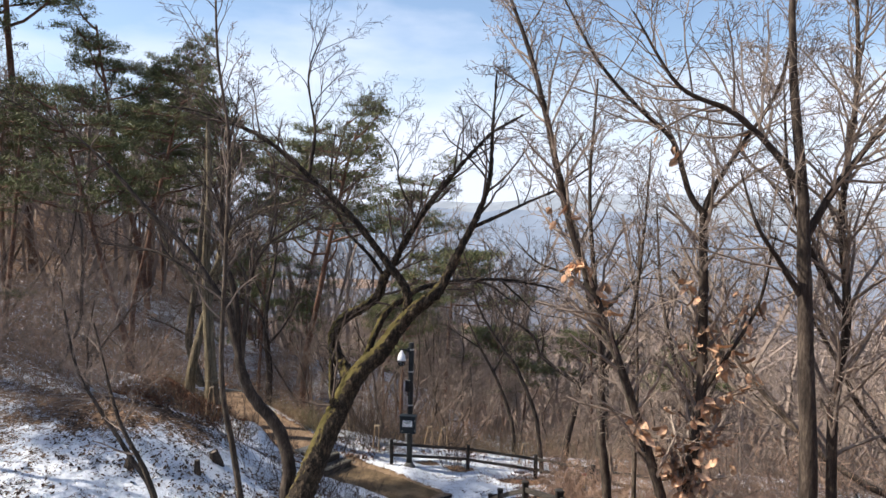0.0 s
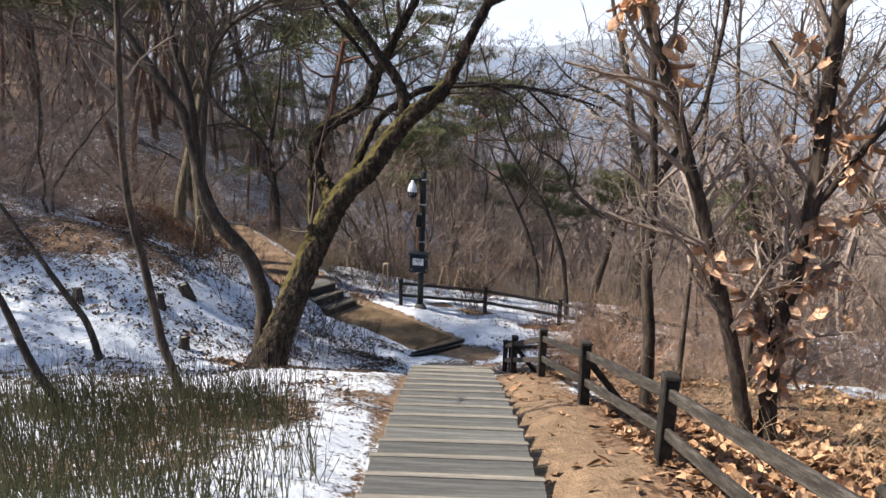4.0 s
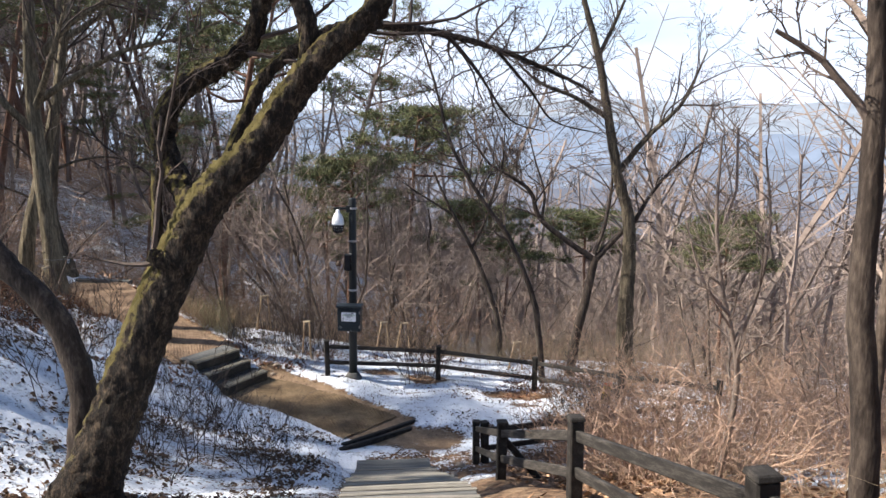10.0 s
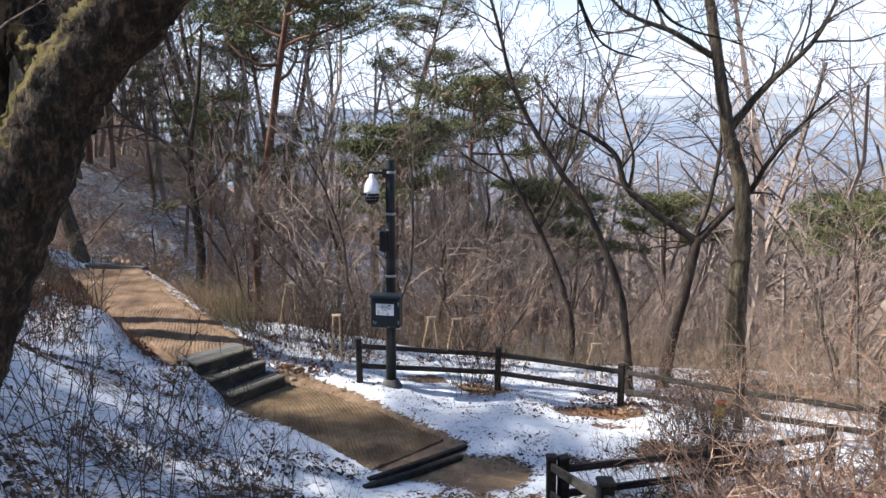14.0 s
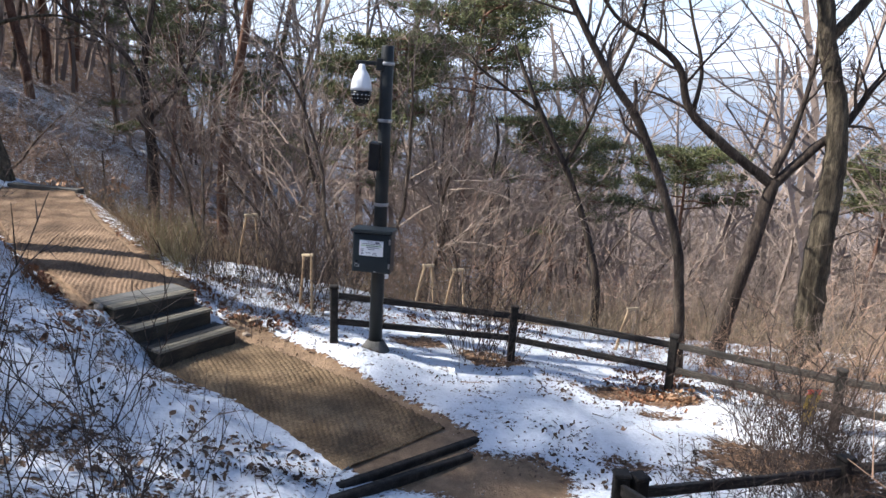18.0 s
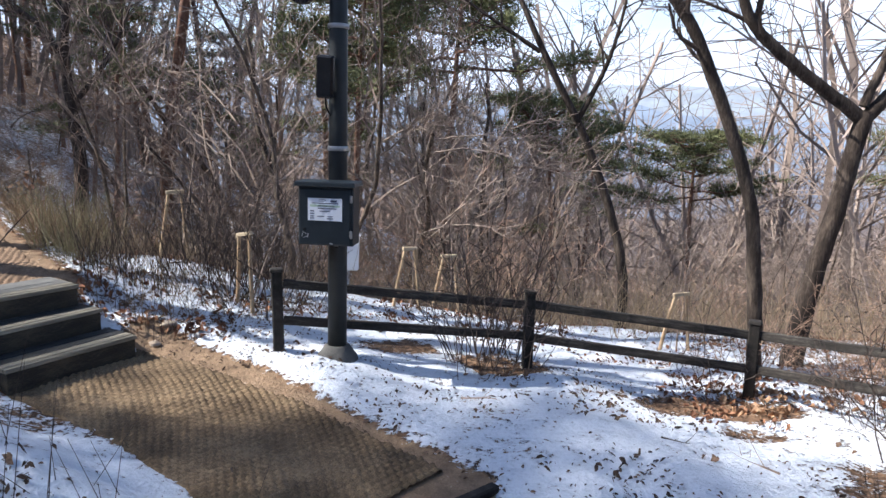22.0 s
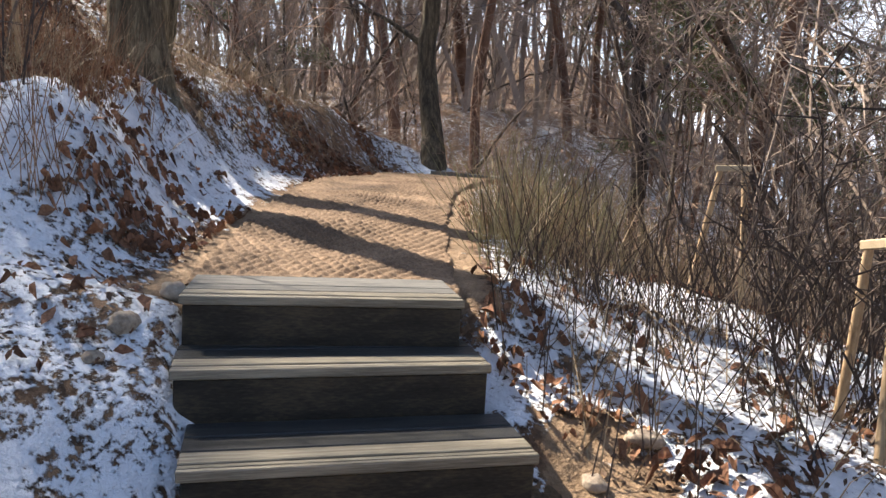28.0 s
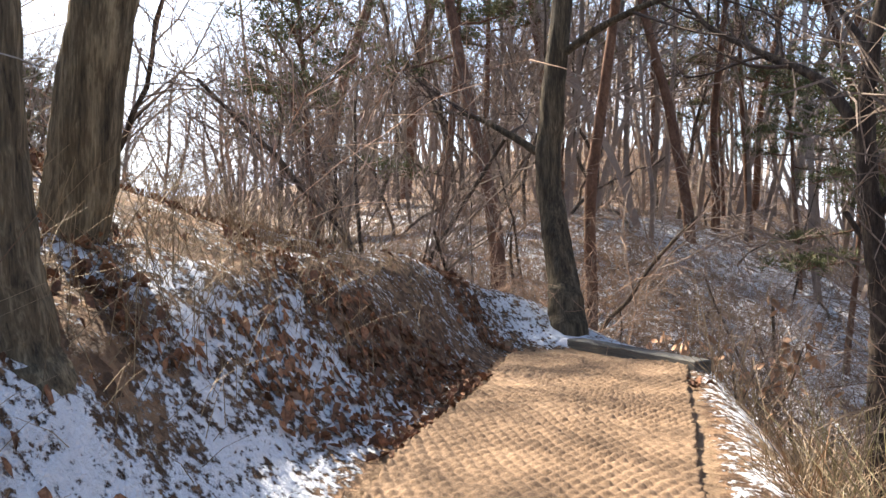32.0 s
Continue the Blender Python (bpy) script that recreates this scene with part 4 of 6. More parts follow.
# ---- coir mats ----
def build_mat(name, label, line, half0, half1, mat, warp=1.0, depth=0.044):
    c = curve_pts([(x, y, z) for x, y, z in line], 40)
    seg = np.concatenate([[0], np.cumsum(np.linalg.norm(np.diff(c[:, :2], axis=0), axis=1))])
    s = np.arange(0, seg[-1], 0.0125)
    px, py, pz = (np.interp(s, seg, c[:, k]) for k in range(3))
    tx, ty = np.gradient(px), np.gradient(py)
    ln = np.hypot(tx, ty)
    nx, ny = -ty / ln, tx / ln
    u = np.arange(-1, 1.0001, 1 / 54)
    half = np.interp(s, [0, s[-1]], [half0, half1])
    edge = 0.05 * (vnoise(s * 1.6, s * 0, 9) - 0.5) + 0.03 * (vnoise(s * 9, s * 0, 10) - 0.5)
    uu = u[None] * (half + edge)[:, None]
    row = s[:, None] / 0.066
    gx0, gy0 = px[:, None] + nx[:, None] * uu, py[:, None] + ny[:, None] * uu
    row = row + warp * (0.6 * vnoise(gx0 * 2.5, gy0 * 2.5, 16) + 0.25 * vnoise(gx0 * 8, gy0 * 8, 18))
    par = np.floor(row) * 0.5
    knot = np.abs(np.sin(np.pi * row)) ** 0.6 * np.abs(np.sin(np.pi * (uu / 0.074 + par + warp * (0.4 * vnoise(gx0 * 3, gy0 * 3, 15) + 0.2 * vnoise(gx0 * 9, gy0 * 9, 19))))) ** 0.8
    gx, gy = px[:, None] + nx[:, None] * uu, py[:, None] + ny[:, None] * uu
    worn = 0.42 + 1.0 * vnoise(gx * 2.2, gy * 2.2, 12) * (0.5 + 0.5 * vnoise(gx * 9, gy * 9, 17))
    z = pz[:, None] + depth * knot * worn + 0.05 * (vnoise(gx * 1.7, gy * 1.7, 13) - 0.5) + 0.012 * (vnoise(gx * 30, gy * 30, 14) - 0.5)
    z = np.where(np.abs(u)[None] > 0.985, z - 0.07, z - 0.004)
    v = np.stack([gx, gy, z], -1).reshape(-1, 3)
    k, w = gx.shape
    i = np.arange(k * w).reshape(k, w)
    f = np.stack([i[:-1, :-1], i[:-1, 1:], i[1:, 1:], i[1:, :-1]], -1).reshape(-1, 4)
    tagged(new(name, mesh_of(name, v, f, mat, True)), label, "path mat", kind="structure")


build_mat("path_lower", "knotted brown coir mat path between snow banks", [(-0.5, 22.42, -6.985), (-2.05, 23.83, -6.94), (-3.5, 24.74, -6.875)], 0.76, 0.72, MAT_DIRTY_SHADED, 0.7, 0.032)
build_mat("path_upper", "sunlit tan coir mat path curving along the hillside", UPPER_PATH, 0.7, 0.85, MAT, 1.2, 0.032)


def build_drain():
    root = thing("drain_channel", pose(0, 0, 0), "dark timber drain edging with snow lying between two beams", "drain")
    for a, c in (((-1.0, 21.5), (0.38, 22.74)), ((-1.02, 21.16), (0.3, 22.34))):
        m, ln = between((*a, gz(*a) + 0.005), (*c, gz(*c) + 0.005))
        part("beam", box_bm(ln, 0.085, 0.11, 0.012), FENCE, root, "", m)


build_drain()


# ---- trees ----
def catmull_radii(n, r0, r1, power=1.0):
    return r1 + (r0 - r1) * (1 - np.linspace(0, 1, n)) ** power


TWIGS = [(5, 0.5, 42, 0.13, 0.03, 5, 4), (4, 0.5, 45, 0.16, 0.02, 3, 3), (0, 0.5, 40, 0.15, 0.0, 2, 3)]
TWIGS_FINE = [(5, 0.5, 42, 0.14, 0.03, 5, 4), (4, 0.55, 45, 0.18, 0.02, 3, 3), (3, 0.5, 45, 0.18, 0.02, 2, 3), (0, 0.5, 40, 0.15, 0.0, 2, 3)]


def own_tree(name, label, limbs, bark, twig_mat, every=0.35, length=0.9, seed=1, plan=TWIGS, flare=0.0, spread=50, up=0.25, sides=10, twig_from=0.3, category="tree", rough=0.07, twig_trunk=False, per=7, relief=0.0, grain=0.1, stretch=0.4):
    """A tree along given limbs: (points, first radius, last radius). The first limb is the trunk."""
    rng = np.random.default_rng(seed)
    base = np.array(limbs[0][0][0], float)
    root = thing(name, pose(*base), label, category)
    crown = Tubes()
    for i, (pts, r0, r1) in enumerate(limbs):
        c = curve_pts(np.array(pts, float) - base, per if r0 > 0.08 else 7)
        rad = catmull_radii(len(c), r0, r1, 0.85)
        if i == 0 and flare:
            hgt = c[:, 2] - c[0, 2]
            rad = rad * (1 + flare * np.exp(-hgt / 0.28))
            c = np.concatenate([[c[0] - [0, 0, 0.35]], c])
            rad = np.concatenate([[rad[0] * 1.15], rad])
        elif i == 0:
            c = np.concatenate([[c[0] - [0, 0, 0.3]], c])
            rad = np.concatenate([[rad[0]], rad])
        c[1:-1] += rng.normal(0, 0.05 * (7 / per) ** 2.5, (len(c) - 2, 3)) * rad[1:-1, None]
        tb = Tubes()
        tb.add(c, rad, sides if r0 > 0.05 else 6, rough, rng)
        me = tb.mesh("trunk" if i == 0 else "limb", bark)
        if relief:
            roughen(me, relief * min(1.0, r0 / 0.15), grain, stretch)
        part_mesh("trunk" if i == 0 else "limb", me, root)
        if i or twig_trunk or len(limbs) == 1:
            side_twigs([crown], rng, c, rad, every, length, plan, spread, up, twig_from)
    if crown.n:
        part_mesh("crown", crown.mesh("crown", twig_mat, False), root, "leafless twigs")
    return root


def foot(x, y, dz=0.0):
    return (x, y, gz(x, y) + dz)


# the old leaning tree beside the walkway
own_tree("leaning_tree", "old leaning tree with green moss on twisted stems", [
    ([foot(-3.2, 15.75), (-2.98, 15.8, -4.5), (-2.6, 15.88, -3.5), (-2.16, 15.92, -2.5), (-1.8, 15.92, -1.85), (-1.33, 15.9, -1.38), (-0.96, 15.84, -0.86), (-0.56, 15.76, -0.4), (-0.1, 15.7, -0.02), (0.2, 15.66, 0.5)], 0.28, 0.085),
    ([(-1.9, 16.0, -2.1), (-2.12, 16.3, -1.86), (-2.36, 16.5, -1.55), (-2.43, 16.55, -1.16), (-2.24, 16.52, -0.76), (-1.82, 16.5, -0.5), (-1.46, 16.5, -0.22), (-1.29, 16.42, 0.2), (-1.08, 16.2, 0.55), (-0.72, 16.0, 1.2), (-0.33, 15.9, 1.81), (0.33, 15.9, 2.64), (0.99, 15.9, 3.36), (1.7, 15.9, 3.8)], 0.155, 0.014),
    ([(-1.74, 16.1, -1.85), (-1.58, 16.2, -1.3), (-1.42, 16.25, -0.9), (-1.2, 16.3, -0.52), (-0.82, 16.4, -0.23), (-0.5, 16.6, -0.04), (-0.09, 17.0, 0.05), (0.77, 18.0, 0.08), (1.72, 19.3, 0.0), (2.89, 20.6, -0.25), (3.46, 21.2, -0.43)], 0.085, 0.02),
    ([(0.77, 18.0, 0.06), (1.35, 20.0, -0.22), (2.2, 22.4, -0.88), (3.0, 23.0, -1.1)], 0.035, 0.008),
    ([(1.5, 19.0, 0.02), (2.1, 19.6, -0.5), (2.6, 20.2, -0.95), (3.5, 20.6, -1.15)], 0.028, 0.007),
    ([(0.1, 15.68, 0.3), (0.42, 15.6, 1.0), (0.72, 15.6, 1.6), (0.98, 15.7, 2.4), (1.02, 15.7, 3.3), (1.1, 15.7, 4.7)], 0.09, 0.014),
    ([(0.6, 15.6, 1.35), (1.2, 15.6, 1.62), (1.75, 15.6, 1.89), (2.54, 15.6, 2.27), (3.4, 15.6, 2.9)], 0.05, 0.01),
    ([(-0.75, 15.85, -0.55), (-0.78, 15.8, 0.0), (-1.21, 15.8, 0.6), (-1.93, 15.8, 1.51), (-2.87, 15.9, 2.39), (-3.8, 15.9, 3.15), (-5.0, 15.9, 3.7), (-6.0, 16.0, 3.9)], 0.095, 0.015),
    ([(-1.25, 16.45, 0.2), (-1.66, 16.3, 0.75), (-2.15, 16.2, 1.3), (-2.5, 16.3, 2.2), (-2.4, 16.4, 3.6)], 0.05, 0.01),
    ([(-2.9, 15.9, 2.42), (-2.8, 16.0, 3.4), (-2.95, 16.0, 4.6), (-2.6, 16.0, 5.6)], 0.04, 0.01),
    ([(-0.55, 15.95, 1.45), (-0.95, 15.9, 2.3), (-1.03, 15.9, 2.9), (-1.54, 15.9, 3.6)], 0.03, 0.008),
    ([(-2.15, 15.95, -2.65), (-2.38, 16.1, -2.42), (-2.43, 16.2, -2.0), (-2.45, 16.3, -1.58)], 0.07, 0.045),
    ([(-2.05, 15.82, -2.52), (-2.24, 15.74, -2.47), (-2.36, 15.7, -2.4)], 0.12, 0.07),
], MOSS, TWIG_DARK, every=0.3, length=1.15, seed=3, plan=TWIGS_FINE, flare=0.5, sides=40, rough=0.09, per=18, relief=0.034, grain=0.07, stretch=0.55)

own_tree("tree", "dark crooked tree stem growing beside the mossy tree", [
    ([foot(-3.45, 16.3), (-3.4, 16.3, -4.5), (-3.37, 16.3, -3.97), (-3.64, 16.3, -3.14), (-4.17, 16.3, -2.5), (-4.42, 16.3, -1.96), (-4.53, 16.3, -1.42), (-4.75, 16.3, -0.54), (-5.04, 16.3, -0.1), (-5.68, 16.3, 0.81), (-6.56, 16.3, 1.67), (-7.43, 16.3, 2.66)], 0.17, 0.03),
    ([(-4.53, 16.3, -1.45), (-4.59, 16.3, -0.28), (-4.88, 16.3, 0.91), (-4.9, 16.4, 2.4), (-4.6, 16.5, 4.2)], 0.09, 0.015),
    ([(-4.45, 16.3, -1.7), (-4.25, 16.3, 0.15), (-3.89, 16.3, 0.89), (-3.43, 16.3, 1.21), (-2.8, 16.4, 1.6)], 0.06, 0.012),
    ([(-7.0, 16.3, 2.2), (-8.2, 16.3, 3.3), (-9.8, 16.3, 4.11)], 0.04, 0.012),
    ([(-5.2, 16.3, 0.1), (-6.4, 16.5, 0.7), (-7.8, 16.6, 0.9)], 0.05, 0.01),
], BARK, TWIG_DARK, every=0.22, length=1.0, seed=4, plan=TWIGS_FINE, flare=0.3)

own_tree("sapling", "thin leaning bare sapling in the snow", [([foot(-5.42, 14.1), (-5.59, 14.1, -3.76), (-5.94, 14.1, -3.22), (-6.29, 14.1, -2.68), (-6.64, 14.1, -2.14), (-7.04, 14.1, -1.38), (-7.4, 14.2, 0.2)], 0.06, 0.015)], BARK, TWIG, every=0.3, length=0.7, seed=5, twig_from=0.55)
own_tree("sapling", "slender bare sapling rising from green horsetail", [
    ([foot(-2.75, 11.0), (-2.97, 11.0, -2.89), (-3.14, 11.0, -1.92), (-3.25, 11.0, -1.38), (-3.3, 11.0, -0.6), (-3.24, 11.0, 1.0), (-3.21, 11.0, 2.58), (-3.38, 11.0, 3.83), (-3.43, 11.0, 5.2)], 0.055, 0.012)], BARK_FAR, TWIG, every=0.3, length=0.8, seed=6, twig_from=0.4)
own_tree("sapling", "short leaning bare sapling at the edge of the horsetail", [([foot(-3.3, 9.6), (-3.63, 9.6, -2.57), (-3.88, 9.6, -1.91), (-4.23, 9.6, -1.22), (-4.6, 9.7, 0.0)], 0.05, 0.012)], BARK, TWIG, every=0.3, length=0.6, seed=7, twig_from=0.5)
own_tree("tree", "straight grey tree beside the timber fence", [
    ([foot(2.78, 12.0), (2.75, 12.0, -2.89), (2.65, 12.0, -2.09), (2.64, 12.0, -1.34), (2.61, 12.0, -0.73), (2.5, 12.0, 0.4), (2.4, 12.1, 2.0), (2.5, 12.1, 3.8)], 0.085, 0.015),
    ([(2.62, 12.0, -0.95), (2.85, 12.0, -0.55), (3.1, 12.0, -0.1), (3.3, 12.1, 1.2), (3.4, 12.1, 2.8)], 0.05, 0.01)], BARK, TWIG, every=0.25, length=0.9, seed=8, plan=TWIGS_FINE, twig_from=0.35, twig_trunk=True)
own_tree("sapling", "thin straight bare sapling behind the fence", [([foot(3.46, 13.0), (3.47, 13.0, -2.35), (3.49, 13.0, -1.43), (3.46, 13.0, -0.3), (3.5, 13.1, 1.6)], 0.045, 0.01)], BARK_FAR, TWIG, every=0.25, length=0.7, seed=9, twig_from=0.35)
own_tree("tree", "tall grey-brown bare tree on the leaf-strewn slope", [
    ([foot(4.28, 8.4), (4.24, 8.4, -1.3), (4.17, 8.4, 0.11), (4.12, 8.4, 1.2), (4.09, 8.4, 1.85), (3.96, 8.4, 3.0), (3.9, 8.4, 4.4)], 0.11, 0.03),
    ([(4.09, 8.4, 1.75), (3.82, 8.4, 2.17), (3.29, 8.4, 2.67), (2.65, 8.4, 2.98), (2.12, 8.4, 3.8)], 0.05, 0.01),
    ([(4.1, 8.4, 0.6), (3.8, 8.3, 1.0), (3.5, 8.2, 1.4), (3.3, 8.2, 2.0)], 0.04, 0.008),
    ([(4.1, 8.4, 1.2), (4.5, 8.4, 1.9), (5.0, 8.4, 2.6), (5.3, 8.4, 3.6)], 0.05, 0.01)], BARK, TWIG_DIM, every=0.12, length=1.15, seed=10, plan=TWIGS_FINE, twig_from=0.2)

own_tree("sapling", "pale crooked sapling forking behind the bramble", [
    ([foot(3.45, 15.4), (3.55, 15.4, -4.35), (3.62, 15.4, -3.7), (3.55, 15.4, -3.25), (3.4, 15.4, -2.7), (3.3, 15.4, -2.0), (3.35, 15.5, -1.2)], 0.038, 0.012),
    ([(3.56, 15.4, -3.3), (3.75, 15.4, -2.8), (3.85, 15.4, -2.1), (3.8, 15.5, -1.3)], 0.03, 0.008),
    ([(3.5, 15.4, -3.0), (3.15, 15.3, -2.6), (2.95, 15.3, -2.0)], 0.02, 0.006)], TWIG, TWIG, every=0.2, length=0.6, seed=41, twig_from=0.3, twig_trunk=True)
own_tree("sapling", "thin twisting bare sapling above fallen leaves", [
    ([foot(4.6, 13.4), (4.55, 13.4, -3.2), (4.7, 13.4, -2.3), (4.6, 13.4, -1.4), (4.75, 13.4, -0.4), (4.7, 13.5, 1.2)], 0.05, 0.012),
    ([(4.66, 13.4, -2.2), (5.0, 13.4, -1.5), (5.2, 13.4, -0.6), (5.2, 13.5, 0.5)], 0.03, 0.008)], BARK_FAR, TWIG, every=0.2, length=0.8, seed=42, twig_from=0.25, twig_trunk=True)
own_tree("tree", "leaning bare tree with thin twigs on the leafy slope", [
    ([foot(5.3, 14.4), (5.1, 14.4, -3.3), (5.0, 14.4, -2.4), (4.6, 14.4, -1.2), (4.3, 14.4, 0.1), (4.2, 14.5, 1.8)], 0.07, 0.015),
    ([(5.0, 14.4, -2.4), (5.3, 14.4, -1.4), (5.8, 14.4, -0.5), (6.1, 14.5, 0.8)], 0.045, 0.01)], BARK_FAR, TWIG, every=0.2, length=0.9, seed=43, plan=TWIGS_FINE, twig_from=0.2, twig_trunk=True)
own_tree("tree", "tall thin bare tree rising behind the oak", [
    ([foot(5.2, 9.6), (5.15, 9.6, -1.2), (5.3, 9.6, 0.2), (5.2, 9.6, 1.6), (5.35, 9.6, 3.2), (5.3, 9.6, 4.6)], 0.075, 0.02),
    ([(5.25, 9.6, 0.3), (4.8, 9.6, 1.1), (4.5, 9.6, 2.0), (4.4, 9.6, 3.2)], 0.04, 0.01)], BARK, TWIG_DIM, every=0.13, length=1.1, seed=44, plan=TWIGS_FINE, twig_from=0.2, twig_trunk=True)


def oak():
    root = own_tree("oak_tree", "young twin-stemmed oak keeping dry tan leaves", [
        ([foot(3.36, 9.7), (3.31, 9.7, -2.57), (3.3, 9.7, -1.96), (3.44, 9.7, -1.0), (3.45, 9.7, 0.2), (3.43, 9.7, 1.62)], 0.085, 0.055),
        ([foot(3.18, 9.72, 0.02), (2.96, 9.7, -2.25), (2.66, 9.7, -1.3), (2.2, 9.7, 0.0), (1.68, 9.7, 1.37), (1.36, 9.7, 2.71), (1.12, 9.7, 3.59), (0.85, 9.7, 4.32)], 0.075, 0.02),
        ([(3.43, 9.7, 1.55), (3.23, 9.7, 1.84), (3.0, 9.7, 2.51), (2.54, 9.7, 2.94), (2.01, 9.7, 3.53), (1.55, 9.7, 4.33)], 0.045, 0.012),
        ([(3.43, 9.7, 1.55), (3.53, 9.7, 1.85), (3.89, 9.7, 2.44), (4.39, 9.7, 3.26), (4.58, 9.7, 4.37)], 0.045, 0.012),
        ([(3.4, 9.7, -0.9), (3.75, 9.6, -0.3), (4.1, 9.5, 0.4), (4.3, 9.5, 1.3)], 0.04, 0.01),
    ], BARK, TWIG_DIM, every=0.17, length=0.9, seed=11, plan=TWIGS_FINE, twig_from=0.14, twig_trunk=True)
    crown = next(o for o in root.children if o.name.startswith("crown"))
    tips = np.array([v.co for v in crown.data.vertices])[::3]
    base = np.array(foot(3.36, 9.7))
    rng = np.random.default_rng(12)
    shapes = []
    for k in range(3):
        # a curled, lobed dry leaf
        n = 7
        v, f = [], []
        for i in range(n):
            t = i / (n - 1)
            w = 0.036 * math.sin(math.pi * min(1, t * 0.92 + 0.06)) * (1 + 0.28 * (i % 2))
            bend = 0.05 * (k + 1) * 0.6 * t * t
            for sx in (-1, 0, 1):
                v.append((sx * w, t * 0.13, bend + abs(sx) * (0.014 + 0.01 * k)))
        for i in range(n - 1):
            for j in range(2):
                a = i * 3 + j
                f.append([a, a + 1, a + 4, a + 3])
        shapes.append(mesh_of("leaf", v, f, OAKLEAF, True))
    clusters = [((3.32, 9.7, -2.4), 0.22, 16), ((3.3, 9.65, -1.95), 0.28, 30), ((3.5, 9.65, -1.5), 0.32, 34), ((3.0, 9.7, -1.75), 0.22, 22), ((3.55, 9.65, -0.9), 0.32, 30), ((3.75, 9.6, -0.45), 0.3, 22),
                ((2.75, 9.65, -1.2), 0.2, 16), ((3.4, 9.7, -0.1), 0.3, 18), ((3.35, 9.7, 0.5), 0.25, 10), ((2.2, 9.65, 0.4), 0.25, 12), ((1.75, 9.65, 0.85), 0.25, 14), ((2.9, 9.65, 2.4), 0.2, 5), ((1.5, 9.7, 1.6), 0.2, 6), ((3.1, 9.6, -2.3), 0.25, 10), ((4.0, 9.5, 0.3), 0.25, 10), ((3.9, 9.6, 2.6), 0.2, 4)]
    for c, s, n in clusters:
        for _ in range(int(n * 1.25)):
            q = np.array(c) + rng.normal(0, s * 0.45, 3) - base
            p = tips[np.argmin(((tips - q) ** 2).sum(1))]
            m = pose(*p, rng.uniform(-120, -30), rng.uniform(-40, 40), rng.uniform(0, 360)) @ Matrix.Scale(rng.uniform(0.85, 1.45), 4)
            part_mesh("leaf", shapes[rng.integers(3)], root, "", m)


oak()

# trees behind the terrace fence
own_tree("tree", "thick dark furrowed tree trunk beyond the terrace fence", [
    ([foot(6.0, 26.9), (5.96, 26.9, -6.0), (5.97, 26.9, -5.0), (6.0, 26.9, -4.19), (5.93, 26.9, -3.24), (5.6, 26.9, -2.1), (5.35, 26.9, -0.9), (5.0, 26.9, 0.8), (4.61, 26.9, 2.08), (4.3, 27, 3.4)], 0.23, 0.04),
    ([(5.6, 26.9, -2.1), (6.3, 26.9, -1.2), (7.2, 26.9, -0.3), (7.8, 27, 1.0)], 0.09, 0.015),
    ([(5.3, 26.9, -0.7), (4.4, 26.8, -0.2), (3.4, 26.7, 0.2), (2.6, 26.6, 1.0)], 0.07, 0.012),
    ([(5.0, 26.9, 0.8), (5.5, 26.9, 1.9), (6.0, 27, 3.2)], 0.06, 0.012)], FURROW, TWIG_DARK, every=0.3, length=1.2, seed=13, plan=TWIGS_FINE, flare=0.35, sides=12, rough=0.1)
own_tree("tree", "dark forked tree with wide arching limbs behind the fence", [
    ([foot(4.55, 27.0), (4.7, 27.0, -6.4), (4.91, 27.0, -5.43), (5.13, 27.0, -4.28)], 0.13, 0.1),
    ([(5.1, 27.0, -4.35), (4.26, 27.0, -3.77), (3.63, 27.0, -3.22), (3.4, 27, -2.6), (2.9, 27.0, -2.2), (2.31, 27.0, -1.85), (1.7, 27, -1.0)], 0.085, 0.015),
    ([(5.13, 27.0, -4.35), (5.7, 27.0, -3.73), (6.13, 27.0, -3.33), (6.51, 27.0, -2.66), (7.06, 27.0, -2.0), (7.8, 27, -1.3)], 0.085, 0.015),
    ([(5.1, 27, -4.2), (5.35, 27, -3.4), (5.5, 27, -2.2), (5.3, 27, -0.8)], 0.06, 0.012),
    ([(3.7, 27, -3.25), (3.75, 27, -2.6), (3.5, 27, -1.8), (3.2, 27, -0.7)], 0.04, 0.01)], BARK, TWIG_DARK, every=0.3, length=1.0, seed=14, plan=TWIGS_FINE, flare=0.2)
own_tree("tree", "slim curving tree behind the terrace fence", [
    ([foot(3.65, 26.05), (3.5, 26.0, -6.0), (3.33, 26.0, -5.09), (2.67, 26.0, -3.56), (2.18, 26.0, -2.9), (1.6, 26.0, -2.0), (1.22, 26.0, -1.2), (0.9, 26.0, 0.0), (0.5, 26, 1.2)], 0.085, 0.02),
    ([(2.2, 26, -2.9), (2.5, 26, -2.0), (2.6, 26.1, -0.8)], 0.035, 0.01)], BARK, TWIG_DARK, every=0.35, length=0.9, seed=15, plan=TWIGS_FINE, twig_from=0.4, twig_trunk=True)
own_tree("tree", "bare crooked tree beyond the terrace", [
    ([foot(3.0, 29.5), (2.9, 29.5, -6.5), (2.3, 29.6, -4.8), (1.5, 29.6, -3.3), (1.0, 29.7, -2.2)], 0.09, 0.03),
    ([(2.1, 29.6, -4.5), (2.6, 29.6, -3.4), (2.9, 29.6, -2.0)], 0.05, 0.012),
    ([(1.5, 29.6, -3.4), (0.7, 29.6, -2.9), (0.1, 29.6, -2.5)], 0.04, 0.012)], BARK, TWIG_DARK, every=0.25, length=1.0, seed=16, plan=TWIGS_FINE)

